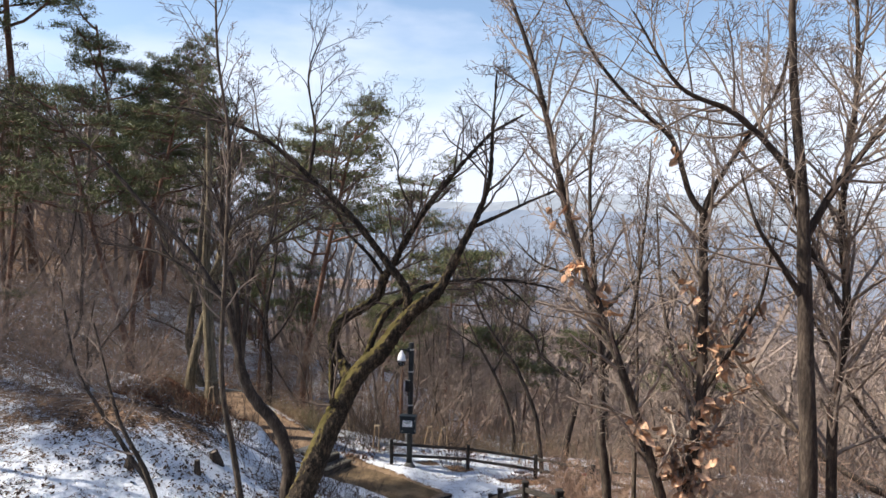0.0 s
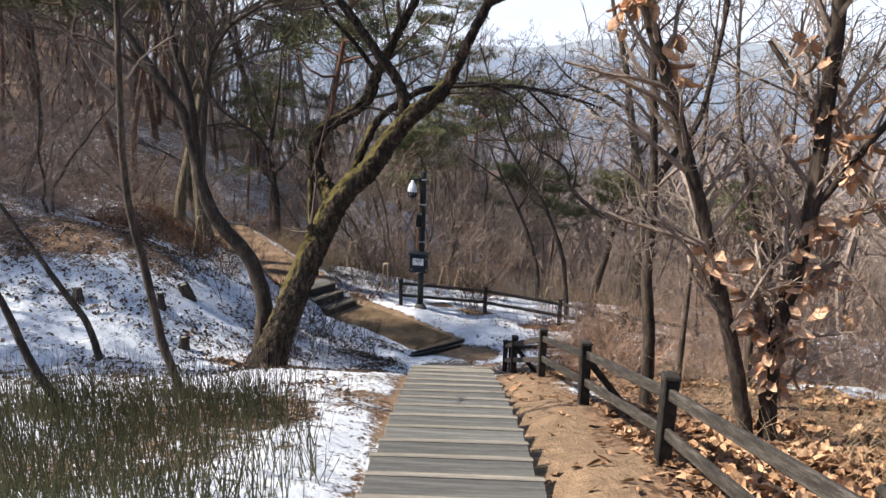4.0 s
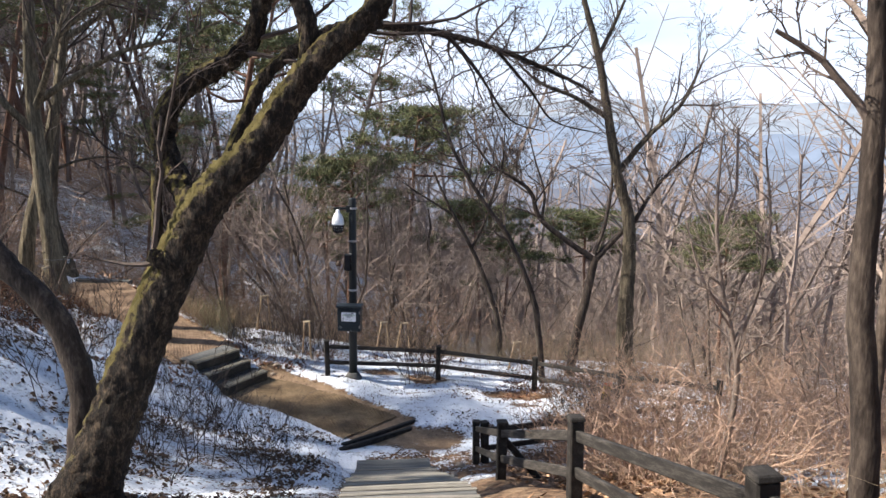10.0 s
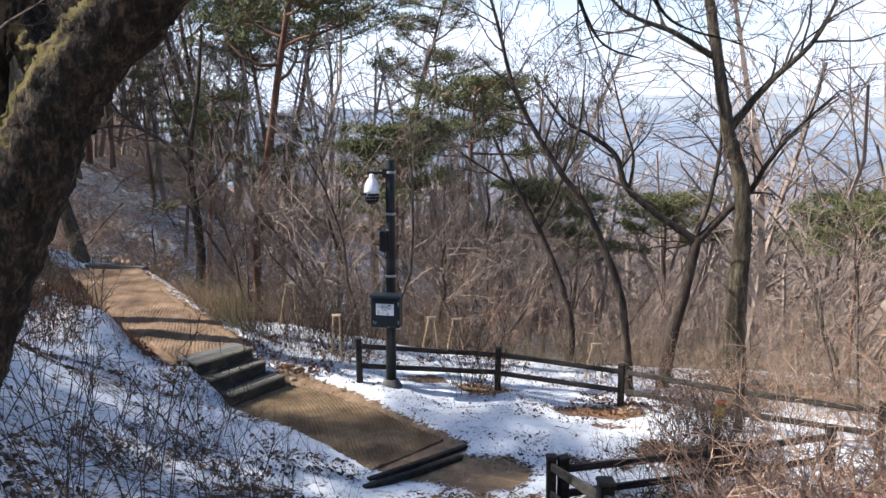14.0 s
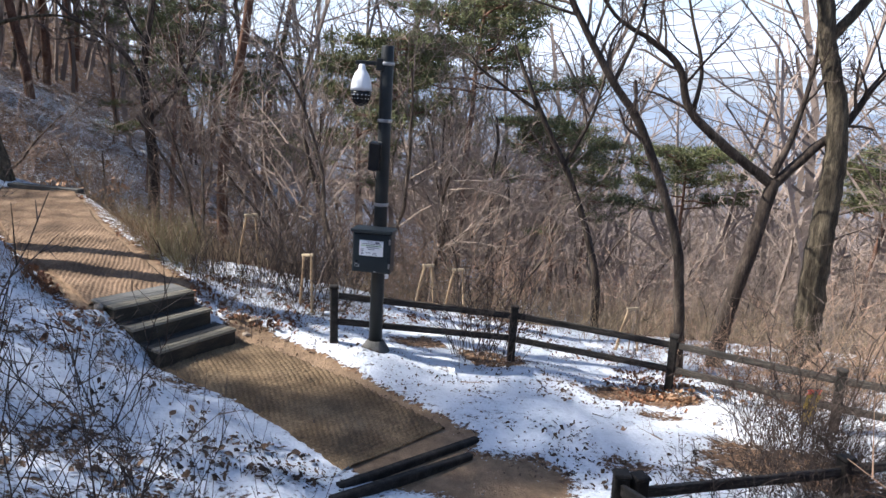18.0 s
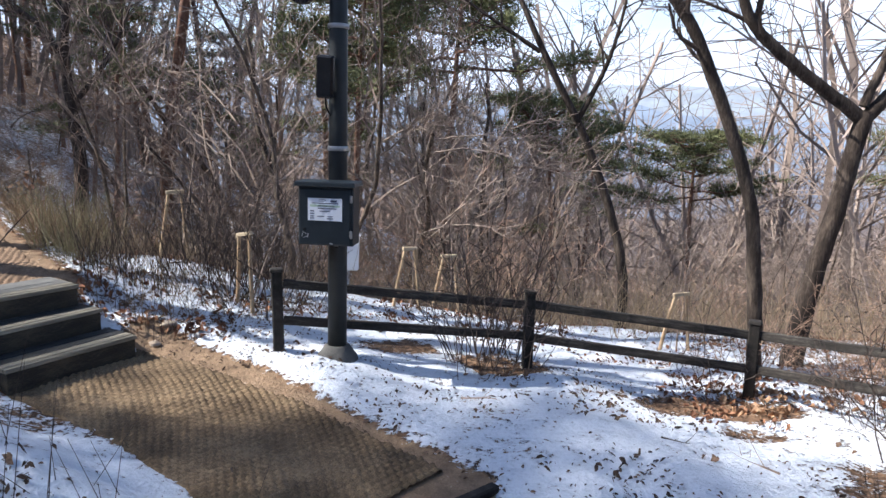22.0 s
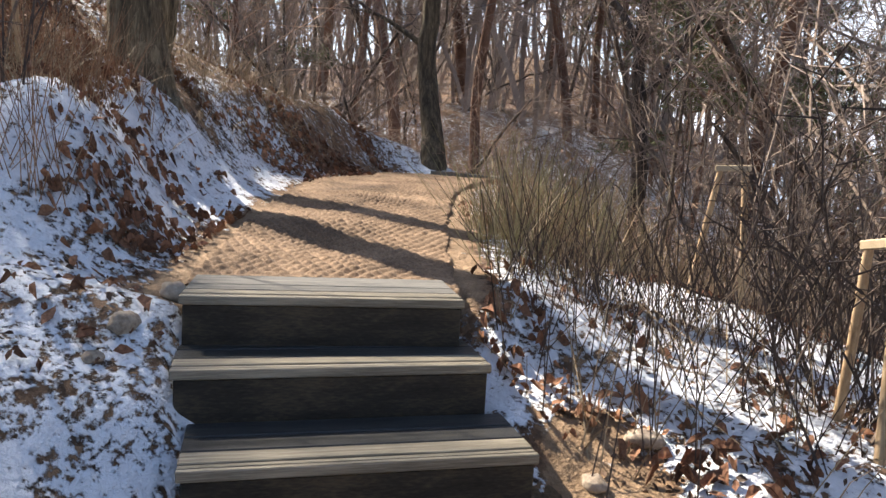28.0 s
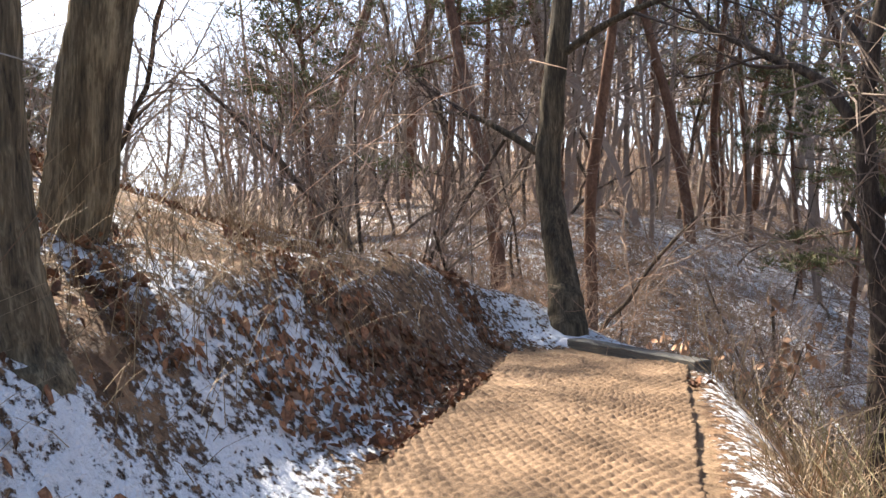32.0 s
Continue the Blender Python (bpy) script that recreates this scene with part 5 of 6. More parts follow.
# trees by the upper path
own_tree("tree", "broad old tree trunk with furrowed bark on the bank", [
    ([foot(-8.0, 25.8, -0.35), (-8.05, 25.78, -4.6), (-8.1, 25.76, -3.6), (-8.2, 25.75, -2.0), (-8.3, 25.8, 0.0), (-8.2, 25.8, 2.5), (-8.3, 25.9, 5.2)], 0.25, 0.07),
    ([(-9.1, 26.3, -5.0), (-9.05, 26.42, -4.4), (-8.95, 26.5, -3.5), (-8.7, 26.75, -2.2), (-8.35, 27.0, -0.5), (-8.0, 27.2, 1.8), (-7.8, 27.4, 4.5)], 0.2, 0.06),
    ([(-8.25, 25.8, -0.5), (-7.3, 25.8, 0.1), (-6.2, 25.9, 0.7), (-5.0, 26.0, 1.0), (-3.9, 26.1, 1.5)], 0.085, 0.015),
    ([(-8.3, 25.8, 0.2), (-7.5, 25.9, 1.2), (-6.4, 26.1, 1.9), (-5.2, 26.3, 2.3), (-4.2, 26.4, 3.1)], 0.09, 0.015),
    ([(-8.2, 27.1, 1.0), (-7.0, 27.4, 1.9), (-5.8, 27.7, 3.1), (-4.8, 27.8, 4.2)], 0.07, 0.015),
    ([(-8.25, 25.8, -1.2), (-9.0, 25.4, -0.2), (-9.8, 25.2, 1.2)], 0.1, 0.03),
    ([(-8.2, 25.75, -0.6), (-7.6, 25.2, 0.3), (-6.9, 24.7, 1.6)], 0.09, 0.02)], FURROW_OLD, TWIG_DARK, every=0.33, length=1.4, seed=17, plan=TWIGS_FINE, flare=0.55, sides=64, rough=0.02, per=12, relief=0.016, grain=0.05, stretch=0.13)
own_tree("tree", "straight dark tree at the bend of the path", [
    ([foot(-10.62, 32.15), (-10.85, 32.3, -4.94), (-11.16, 32.4, -3.76), (-11.06, 32.4, -2.61), (-10.96, 32.4, -1.86), (-10.8, 32.4, -0.3), (-10.6, 32.5, 2.0), (-10.5, 32.6, 4.5)], 0.2, 0.07),
    ([(-11.1, 32.4, -3.6), (-11.7, 32.2, -3.2), (-12.3, 32.1, -2.9), (-13.2, 32.1, -2.7)], 0.06, 0.012),
    ([(-11.0, 32.4, -2.3), (-10.2, 32.5, -2.0), (-9.3, 32.6, -1.9), (-8.3, 32.6, -2.1)], 0.055, 0.012),
    ([(-10.8, 32.4, -0.3), (-11.6, 32.5, 0.5), (-12.2, 32.6, 1.9)], 0.06, 0.015)], FURROW, TWIG_DARK, every=0.35, length=1.1, seed=18, plan=TWIGS_FINE, flare=0.3)
own_tree("tree", "dark spreading tree below the bend of the path", [
    ([foot(-8.3, 35.0), (-8.2, 35.0, -5.6), (-8.3, 35, -4.5), (-8.4, 35, -3.3), (-8.3, 35, -2.2), (-8.0, 35, -0.6), (-7.8, 35, 1.2)], 0.17, 0.03),
    ([(-8.4, 35, -3.4), (-8.9, 35, -2.6), (-9.8, 35, -2.0), (-10.6, 35, -1.4), (-11.2, 35, -0.4)], 0.08, 0.015),
    ([(-8.3, 35, -4.3), (-7.6, 35, -3.5), (-7.0, 35, -2.4), (-6.6, 35, -1.0)], 0.07, 0.015),
    ([(-8.3, 35, -2.4), (-8.9, 35.2, -1.4), (-9.3, 35.3, 0.0)], 0.05, 0.012)], BARK, TWIG_DARK, every=0.25, length=1.1, seed=19, plan=TWIGS_FINE, flare=0.2)


# ---- woods ----
TREE_PLANS = [
    [(13, 0.42, 46, 0.12, 0.06, 10, 6), (6, 0.52, 44, 0.18, 0.08, 4, 3), (4, 0.6, 42, 0.22, 0.07, 3, 3), (0, 0.5, 40, 0.2, 0.05, 2, 3)],
    [(11, 0.5, 42, 0.15, 0.06, 10, 6), (6, 0.52, 44, 0.18, 0.08, 4, 3), (4, 0.58, 42, 0.22, 0.07, 3, 3), (0, 0.5, 40, 0.2, 0.05, 2, 3)],
    [(10, 0.56, 56, 0.2, 0.04, 11, 6), (6, 0.5, 48, 0.22, 0.06, 4, 3), (4, 0.56, 46, 0.26, 0.05, 3, 3), (0, 0.5, 40, 0.2, 0.04, 2, 3)],
]


def wood_tree(seed, stems, height, r, lean, plan):
    rng = np.random.default_rng(seed)
    trunk, crown = Tubes(), Tubes()
    for k in range(stems):
        a = rng.uniform(0, 2 * math.pi)
        d = (lean * math.cos(a), lean * math.sin(a), 1)
        q = (0.12 * math.cos(a) * (stems > 1), 0.12 * math.sin(a) * (stems > 1), -0.25)
        grow([trunk, crown], rng, q, d, height * rng.uniform(0.8, 1.1), r * rng.uniform(0.75, 1.1), 0, plan, 0.0066)
    return trunk.mesh("trunk", BARK_FAR), crown.mesh("crown", TWIG, False)


def shrub_mesh(seed, stems, height, r, spread, mat, kids=3, arch=True):
    """A shrub as four separate sprays of stems."""
    rng = np.random.default_rng(seed)
    sprays = [Tubes() for _ in range(4)]
    plan = [(kids + 1, 0.52, 42, 0.2, -0.04, 5, 3), (3, 0.55, 50, 0.26, 0.0, 3, 3), (0, 0.5, 40, 0.2, 0.0, 1, 3)] if arch else [(kids + 1, 0.5, 36, 0.1, 0.03, 5, 3), (2, 0.5, 42, 0.16, 0.03, 2, 3), (0, 0.5, 40, 0.15, 0.0, 1, 3)]
    for k in range(stems):
        a = 2 * math.pi * (k + rng.random()) / stems
        rr = abs(rng.normal(0, spread * 0.35))
        d = (math.cos(a) * rng.uniform(0.1, 0.9), math.sin(a) * rng.uniform(0.1, 0.9), 1.2)
        grow([sprays[k * 4 // stems]], rng, (rr * math.cos(a), rr * math.sin(a), -0.05), d, height * rng.uniform(0.5, 1.1), r, 0, plan)
    return [tb.mesh("branch", mat, False) for tb in sprays]


def pine_meshes(seed, height, r, clear, spread, clumps, needles=36, flat=0.4, lean=0.08):
    rng = np.random.default_rng(seed)
    trunk, limbs = Tubes(), Tubes()
    n = 10
    pts, p, d = [], np.array([0, 0, -0.3]), np.array([lean * rng.normal(), lean * rng.normal(), 1.0])
    for _ in range(n + 1):
        pts.append(p)
        d = d + rng.normal(0, 0.045, 3)
        d[2] = max(d[2], 0.8)
        p = p + d / np.linalg.norm(d) * height / n
    pts = np.array(pts)
    rad = np.linspace(r, r * 0.3, n + 1)
    trunk.add(curve_pts(pts, 4), np.interp(np.linspace(0, n, n * 4 + 1), np.arange(n + 1), rad), 9, 0.12, rng)
    tips = []
    k = 13
    for j in range(k):
        t = clear + (1 - clear) * (j + rng.random() * 0.6) / k
        i = min(n - 1, int(t * n))
        q = pts[i] + (pts[i + 1] - pts[i]) * (t * n - i)
        a = j * 2.4 + rng.normal(0, 0.4)
        ln = spread * (1.1 - 0.6 * (t - clear) / (1 - clear)) * rng.uniform(0.7, 1.15)
        c = [q]
        dd = np.array([math.cos(a), math.sin(a), rng.uniform(-0.05, 0.35)])
        for s in range(6):
            dd = dd + rng.normal(0, 0.16, 3) + [0, 0, 0.05]
            c.append(c[-1] + dd / np.linalg.norm(dd) * ln / 6)
        c = np.array(c)
        limbs.add(c, np.linspace(r * 0.34, 0.012, 7), 5)
        for s in range(3, 7):
            for _ in range(max(1, clumps // (k * 4))):
                off = rng.normal(0, 0.34, 3) * [1, 1, flat * 0.45] + [0, 0, 0.06]
                limbs.add([c[s], c[s] + off * 0.6, c[s] + off], [0.01, 0.007, 0.004], 3)
                tips.append(c[s] + off)
    tips = np.array(tips)
    m = len(tips)
    az, el = rng.uniform(0, 2 * np.pi, (m, needles)), rng.uniform(-0.5, 1.4, (m, needles))
    ln = rng.uniform(0.09, 0.19, (m, needles))
    dv = np.stack([np.cos(az) * np.cos(el), np.sin(az) * np.cos(el), np.sin(el)], -1)
    o = tips[:, None] + rng.normal(0, 0.09, (m, needles, 3)) * [1, 1, 0.6]
    sd = np.cross(dv, rng.normal(0, 1, (m, needles, 3)))
    sd /= np.linalg.norm(sd, axis=-1)[..., None]
    w = 0.013
    v = np.stack([o - sd * w, o + sd * w, o + dv * ln[..., None]], 2).reshape(-1, 3)
    f = np.arange(len(v)).reshape(-1, 3)
    return trunk.mesh("trunk", PINE_BARK), limbs.mesh("branchwork", PINE_BARK), mesh_of("foliage", v, f, NEEDLE)


def plant(name, meshes, m, label, category, group, parts):
    root = thing(name, m, label, category, group)
    for nm, me in zip(parts, meshes):
        part_mesh(nm, me, root)
    return root


WOOD = [wood_tree(100, 1, 6.5, 0.065, 0.1, TREE_PLANS[0]), wood_tree(101, 1, 7.5, 0.085, 0.18, TREE_PLANS[1]), wood_tree(102, 2, 6.0, 0.065, 0.25, TREE_PLANS[1]),
        wood_tree(103, 1, 5.5, 0.06, 0.3, TREE_PLANS[2]), wood_tree(104, 3, 4.5, 0.045, 0.35, TREE_PLANS[1]), wood_tree(105, 1, 8.0, 0.12, 0.12, TREE_PLANS[2]), wood_tree(106, 2, 5.2, 0.05, 0.2, TREE_PLANS[0])]
SHRUBS = [shrub_mesh(200 + k, 15, 1.5 + 0.25 * k, 0.0056, 0.8, (TWIG_DIM, TWIG, TWIG_RED, TWIG)[k]) for k in range(4)]
BRAMBLE = [shrub_mesh(220 + k, 24, 1.3, 0.006, 1.0, TWIG_RED) for k in range(2)]
LOWTWIG = [shrub_mesh(240 + k, 8, 1.05, 0.006, 0.5, TWIG_DARK, 2, False) for k in range(3)]
THICKET = [shrub_mesh(260 + k, 30, 1.25, 0.006, 1.0, TWIG_DARK, 3) for k in range(2)]
PINES = [pine_meshes(300, 8.0, 0.1, 0.55, 2.0, 300, lean=0.03), pine_meshes(301, 9.5, 0.11, 0.6, 2.2, 320, lean=0.03), pine_meshes(302, 7.0, 0.1, 0.74, 2.3, 420, lean=0.16)]


CAM_LINE = [(0, -3), (0.5, 3.6), (0.3, 10), (-0.1, 15), (0, 20), (-1.5, 23), (-4.8, 25.4), (-6.5, 27.1)]


def open_ground(x, y, margin=0.9):
    """True where nothing built stands."""
    a, c = np.array([x]), np.array([y])
    if min(line_dist(a, c, CAM_LINE)[0][0], line_dist(a, c, LOWER_PATH)[0][0], line_dist(a, c, UPPER_PATH)[0][0] - 0.9 * (margin > 0.4)) < 1.1 + margin:
        return False
    return not (-3.0 < x < 5.2 and 20.5 < y < 26.4)


def scatter(n, region, seed, weight=None, gap=0.7, margin=0.9):
    rng = np.random.default_rng(seed)
    x0, x1, y0, y1 = region
    out = []
    for _ in range(n * 12):
        if len(out) >= n:
            break
        x, y = rng.uniform(x0, x1), rng.uniform(y0, y1)
        if not open_ground(x, y, margin) or (weight and rng.random() > weight(x, y)):
            continue
        if any((x - a) ** 2 + (y - c) ** 2 < gap * gap for a, c, _ in out):
            continue
        out.append((x, y, rng.random()))
    return out


def build_woods():
    rng = np.random.default_rng(42)
    protos = [plant("tree", me, pose(0, 0, -500), "slender leafless tree with brown twigs in the wood", "tree", "woodland trees", ("trunk", "crown")) for me in WOOD]
    firsts = {}

    def put(i, m):
        if i not in firsts:
            firsts[i] = protos[i]
            protos[i].matrix_basis = m
            return protos[i]
        return copy_thing(protos[i], m)

    spots = []
    spots += [(x, y, k, 1.0) for x, y, k in scatter(50, (-9, 15, 29.6, 46), 1, lambda x, y: 0.12 if x < -5 and y > 32 else (0.95 if x < 1 else 0.35) * (0.5 if x < -3 else 1), 0.9)]
    spots += [(x, y, k, 0.95) for x, y, k in scatter(10, (-26, -10, 7, 16.5), 3, None, 1.8)]
    spots += [(x, y, k, 0.9) for x, y, k in scatter(40, (6.4, 24, 4, 30), 4, lambda x, y: 1.0 if x > 8 else 0.4, 1.1)]
    spots += [(x, y, k, 1.0) for x, y, k in scatter(42, (-34, -8, 34.5, 56), 5, lambda x, y: 0.7 if x > -21 else 1.0, 1.2)]
    spots += [(x, y, k, 0.9) for x, y, k in scatter(16, (-40, -28, 20, 32), 9, None, 1.4)]
    spots += [(x, y, k, 0.85) for x, y, k in scatter(30, (-27, -12.5, 29, 37), 6, lambda x, y: float(y > 28.8 + 0.25 * (-x - 11)), 1.1)]
    spots += [(x, y, k, 0.8) for x, y, k in scatter(8, (-30, -16, 19, 26), 7, None, 1.8)]
    spots += [(x, y, k, 1.0) for x, y, k in scatter(16, (-36, -22, 23, 35), 8, None, 1.4)]
    spots += [(x, y, k, 0.7) for x, y, k in scatter(6, (-22, -16, 26, 28.5), 10, None, 1.2)]
    # thin trees on the bank above the steps, placed to shade the terrace
    spots += [(-11.6, 22.1, 0.2, 0.95), (-10.4, 21.4, 0.35, 0.8), (-14.5, 20.2, 0.9, 0.9)]
    for x, y, k, s in spots:
        i = int(k * 7) % 7
        sc = s * rng.uniform(0.75, 1.2) * (1 + (0.45 if x > -5 or x < -21 else 0.0) * min(1, max(0, (y - 31) / 10))) * (0.66 if x > 0.5 and y > 29 else 0.8 if -21 < x < -6 and y > 34 else 1.0)
        put(i, pose(x, y, gz(x, y), rng.normal(0, 3), rng.normal(0, 3), rng.uniform(0, 360)) @ Matrix.Scale(sc, 4))


build_woods()


def build_pines():
    names = ("trunk", "branchwork", "foliage")
    protos = [plant("pine_tree", me, pose(0, 0, 0), "red-barked pine with dark green needle tufts", "tree", "pines", names) for me in PINES]
    # The last pine is unseen, added to shade the lower mat and terrace.
    spots = [(3.3, 38.2, 2, 1.0, 0), (0.3, 40.5, 2, 1.55, 215), (-3.0, 38, 0, 1.0, 40), (-7.2, 37.5, 1, 1.75, 80), (4.5, 41, 0, 0.9, 130), (-10.5, 42, 0, 1.2, 200), (-14.5, 35, 1, 1.0, 300), (-2, 34.5, 2, 1.1, 120), (-17, 14, 0, 1.3, 70), (-24, 16, 1, 1.5, 250),
             (-17.5, 41, 1, 1.0, 95), (-25, 42, 0, 1.7, 170), (0, 46, 0, 0.85, 310), (9, 44, 2, 1.2, 60), (12, 36, 2, 1.0, 140), (-20, 50, 1, 1.15, 10), (-28, 47, 0, 1.7, 260), (-14, 54, 1, 1.15, 330), (-4, 53, 1, 0.9, 100), (-30, 54, 1, 1.8, 45), (-34, 42, 1, 1.6, 190), (9.5, 29, 2, 0.6, 222),
             (-9, 50, 0, 0.9, 77), (-22, 58, 0, 1.8, 20), (-12, 61, 1, 1.3, 88), (-38, 50, 1, 1.7, 140), (-30, 62, 0, 1.8, 66), (-5, 61, 0, 1.0, 111), (-18, 66, 1, 1.35, 19), (-23, 36, 0, 1.4, 33), (-31, 30, 0, 0.9, 12), (-33, 26, 1, 0.9, 200), (-36, 31, 0, 1.1, 100), (-38, 27, 1, 1.1, 50), (-13, 46, 0, 0.95, 140), (-16.5, 51, 0, 1.0, 15), (-11, 54, 1, 0.95, 250), (-22, 55, 1, 1.05, 80), (-8, 45, 0, 0.85, 290), (-25, 61, 0, 1.1, 31), (-15, 60, 1, 1.0, 210), (-19, 70, 0, 1.2, 160), (-27, 68, 1, 1.2, 99), (-12, 68, 0, 1.1, 270), (-16.5, 20.3, 1, 1.5, 77)]
    used = set()
    for x, y, k, s, a in spots:
        m = pose(x, y, gz(x, y), 0, 0, a) @ Matrix.Scale(s, 4)
        if k in used:
            copy_thing(protos[k], m)
        else:
            protos[k].matrix_basis = m
            used.add(k)


build_pines()


def build_shrubs():
    rng = np.random.default_rng(77)

    def spread(meshes, name, label, group, spots, s0, s1):
        protos = {}
        for x, y, k in spots:
            if -6.2 < x < -4.6 and 29 < y < 31:
                continue
            i = int(k * 97) % len(meshes)
            m = pose(x, y, gz(x, y), 0, 0, rng.uniform(0, 360)) @ Matrix.Scale(rng.uniform(s0, s1), 4)
            if i in protos:
                copy_thing(protos[i], m)
            else:
                protos[i] = plant(name, meshes[i], m, label, "shrub", group, ("branch",) * 4)

    spread(SHRUBS, "shrub", "leafless brown shrub of thin upright stems", "woodland shrubs", scatter(80, (-9, 13, 29.8, 40), 11, lambda x, y: (1.0 if y < 35 else 0.4) * (1.0 if x < 2 else 0.5), 0.6, 0.5) + scatter(24, (-14, -9.5, 12, 22), 12, None, 0.9) + scatter(95, (-26, -7, 33.2, 46), 13, None, 0.8, 1.0) + scatter(55, (5, 15, 5, 27), 14, None, 0.8) + scatter(40, (-24, -11.4, 28, 36), 20, lambda x, y: float(y > 28.4 + 0.25 * (-x - 11)), 0.8, 1.0) + scatter(16, (-15, -9, 20.5, 25.5), 21, None, 0.8, 1.0), 0.7, 1.4)
    spread(BRAMBLE, "bramble_bush", "tangled tan bramble bush beside the fence", "brambles", [(x, y, k) for x, y, k in scatter(22, (2.6, 8, 14.8, 20.0), 15, None, 0.65, 0.2)] + scatter(20, (5.2, 10, 19.8, 25.5), 16, None, 0.6) + scatter(4, (-11.5, -9.2, 22.2, 24.2), 23, None, 0.5, 0.6) + [(2.75, 15.1, 0.1), (2.8, 15.8, 0.02), (2.7, 16.5, 0.1), (3.1, 14.8, 0.02), (3.1, 16.2, 0.1), (3.4, 15.7, 0.02), (3.0, 17.1, 0.02)] + [(5.2, 26.0, 0.1), (4.6, 25.6, 0.3), (6.2, 25.4, 0.7), (3.9, 26.6, 0.2), (7.4, 26.2, 0.5)], 0.7, 1.2)
    spread(THICKET, "thicket_bush", "dense dark leafless thicket at the edge of the terrace", "thicket bushes", [(2.7, 20.8, 0.0), (3.3, 20.5, 0.01), (3.2, 21.3, 0.0), (3.8, 21.0, 0.01), (3.7, 21.8, 0.0), (4.3, 21.5, 0.01), (3.6, 22.4, 0.0), (4.3, 22.3, 0.01), (4.7, 23.0, 0.0), (4.1, 23.1, 0.01), (4.2, 24.5, 0.0), (5.0, 24.0, 0.01)], 0.65, 1.0)
    spread(LOWTWIG, "twig_bush", "low dark twiggy bush growing through snow", "low bushes", scatter(13, (-4.8, -1.4, 17.6, 21.8), 17, None, 0.6, 0.0) + scatter(14, (-3.6, -1.8, 26.2, 28.5), 18, None, 0.4, 0.5) + [(0.35, 26.05, 0.1), (0.75, 25.7, 0.4), (0.6, 25.9, 0.7), (0.45, 25.65, 0.21), (0.85, 26.0, 0.52), (0.2, 25.75, 0.33), (0.7, 26.15, 0.9), (3.0, 25.75, 0.2), (3.7, 22.6, 0.3), (4.2, 23.0, 0.5), (4.0, 22.0, 0.8), (4.7, 22.7, 0.15), (4.5, 23.4, 0.6), (3.9, 23.5, 0.9), (5.2, 22.9, 0.33)] + scatter(8, (-8.6, -6.0, 22.2, 24.4), 19, None, 0.5, 0.3), 0.7, 1.35)


build_shrubs()


def far_woods():
    """The leafless wood on the slopes beyond, as one mass of simple trees."""
    rng = np.random.default_rng(900)
    kinds = []
    for k in range(5):
        tb = Tubes()
        grow([tb], rng, (0, 0, -0.4), (rng.normal(0, 0.1), rng.normal(0, 0.1), 1), 11.0, 0.13, 0, [(10, 0.42, 46, 0.12, 0.05, 5, 3), (4, 0.55, 46, 0.22, 0.04, 2, 3), (0, 0.5, 40, 0.2, 0.02, 2, 3)], 0.016)
        kinds.append((np.concatenate(tb.v), np.array(tb.f)))
    vs, fs, n = [], [], 0
    for i in range(1310):
        if i > 1240:
            x, y = rng.uniform(-80, -36), rng.uniform(6, 44)
        elif i > 800:
            x, y = rng.uniform(9, 60), rng.uniform(30, 85)
        elif rng.random() < 0.62:
            x, y = rng.uniform(-75, 6), rng.uniform(44, 105)
        else:
            x, y = rng.uniform(0, 75), rng.uniform(42, 130)
        v, f = kinds[rng.integers(5)]
        a, s = rng.uniform(0, 6.28), rng.uniform(0.7, 1.35)
        c, d = math.cos(a) * s, math.sin(a) * s
        w = np.stack([v[:, 0] * c - v[:, 1] * d + x, v[:, 0] * d + v[:, 1] * c + y, v[:, 2] * s + gz(x, y)], -1)
        vs.append(w)
        fs.append(f + n)
        n += len(v)
    tagged(new("far_woods", mesh_of("far_woods", np.concatenate(vs), np.concatenate(fs), TWIG_FAR)), "grey-brown leafless woods covering the far slopes", "woods", kind="stuff")


far_woods()


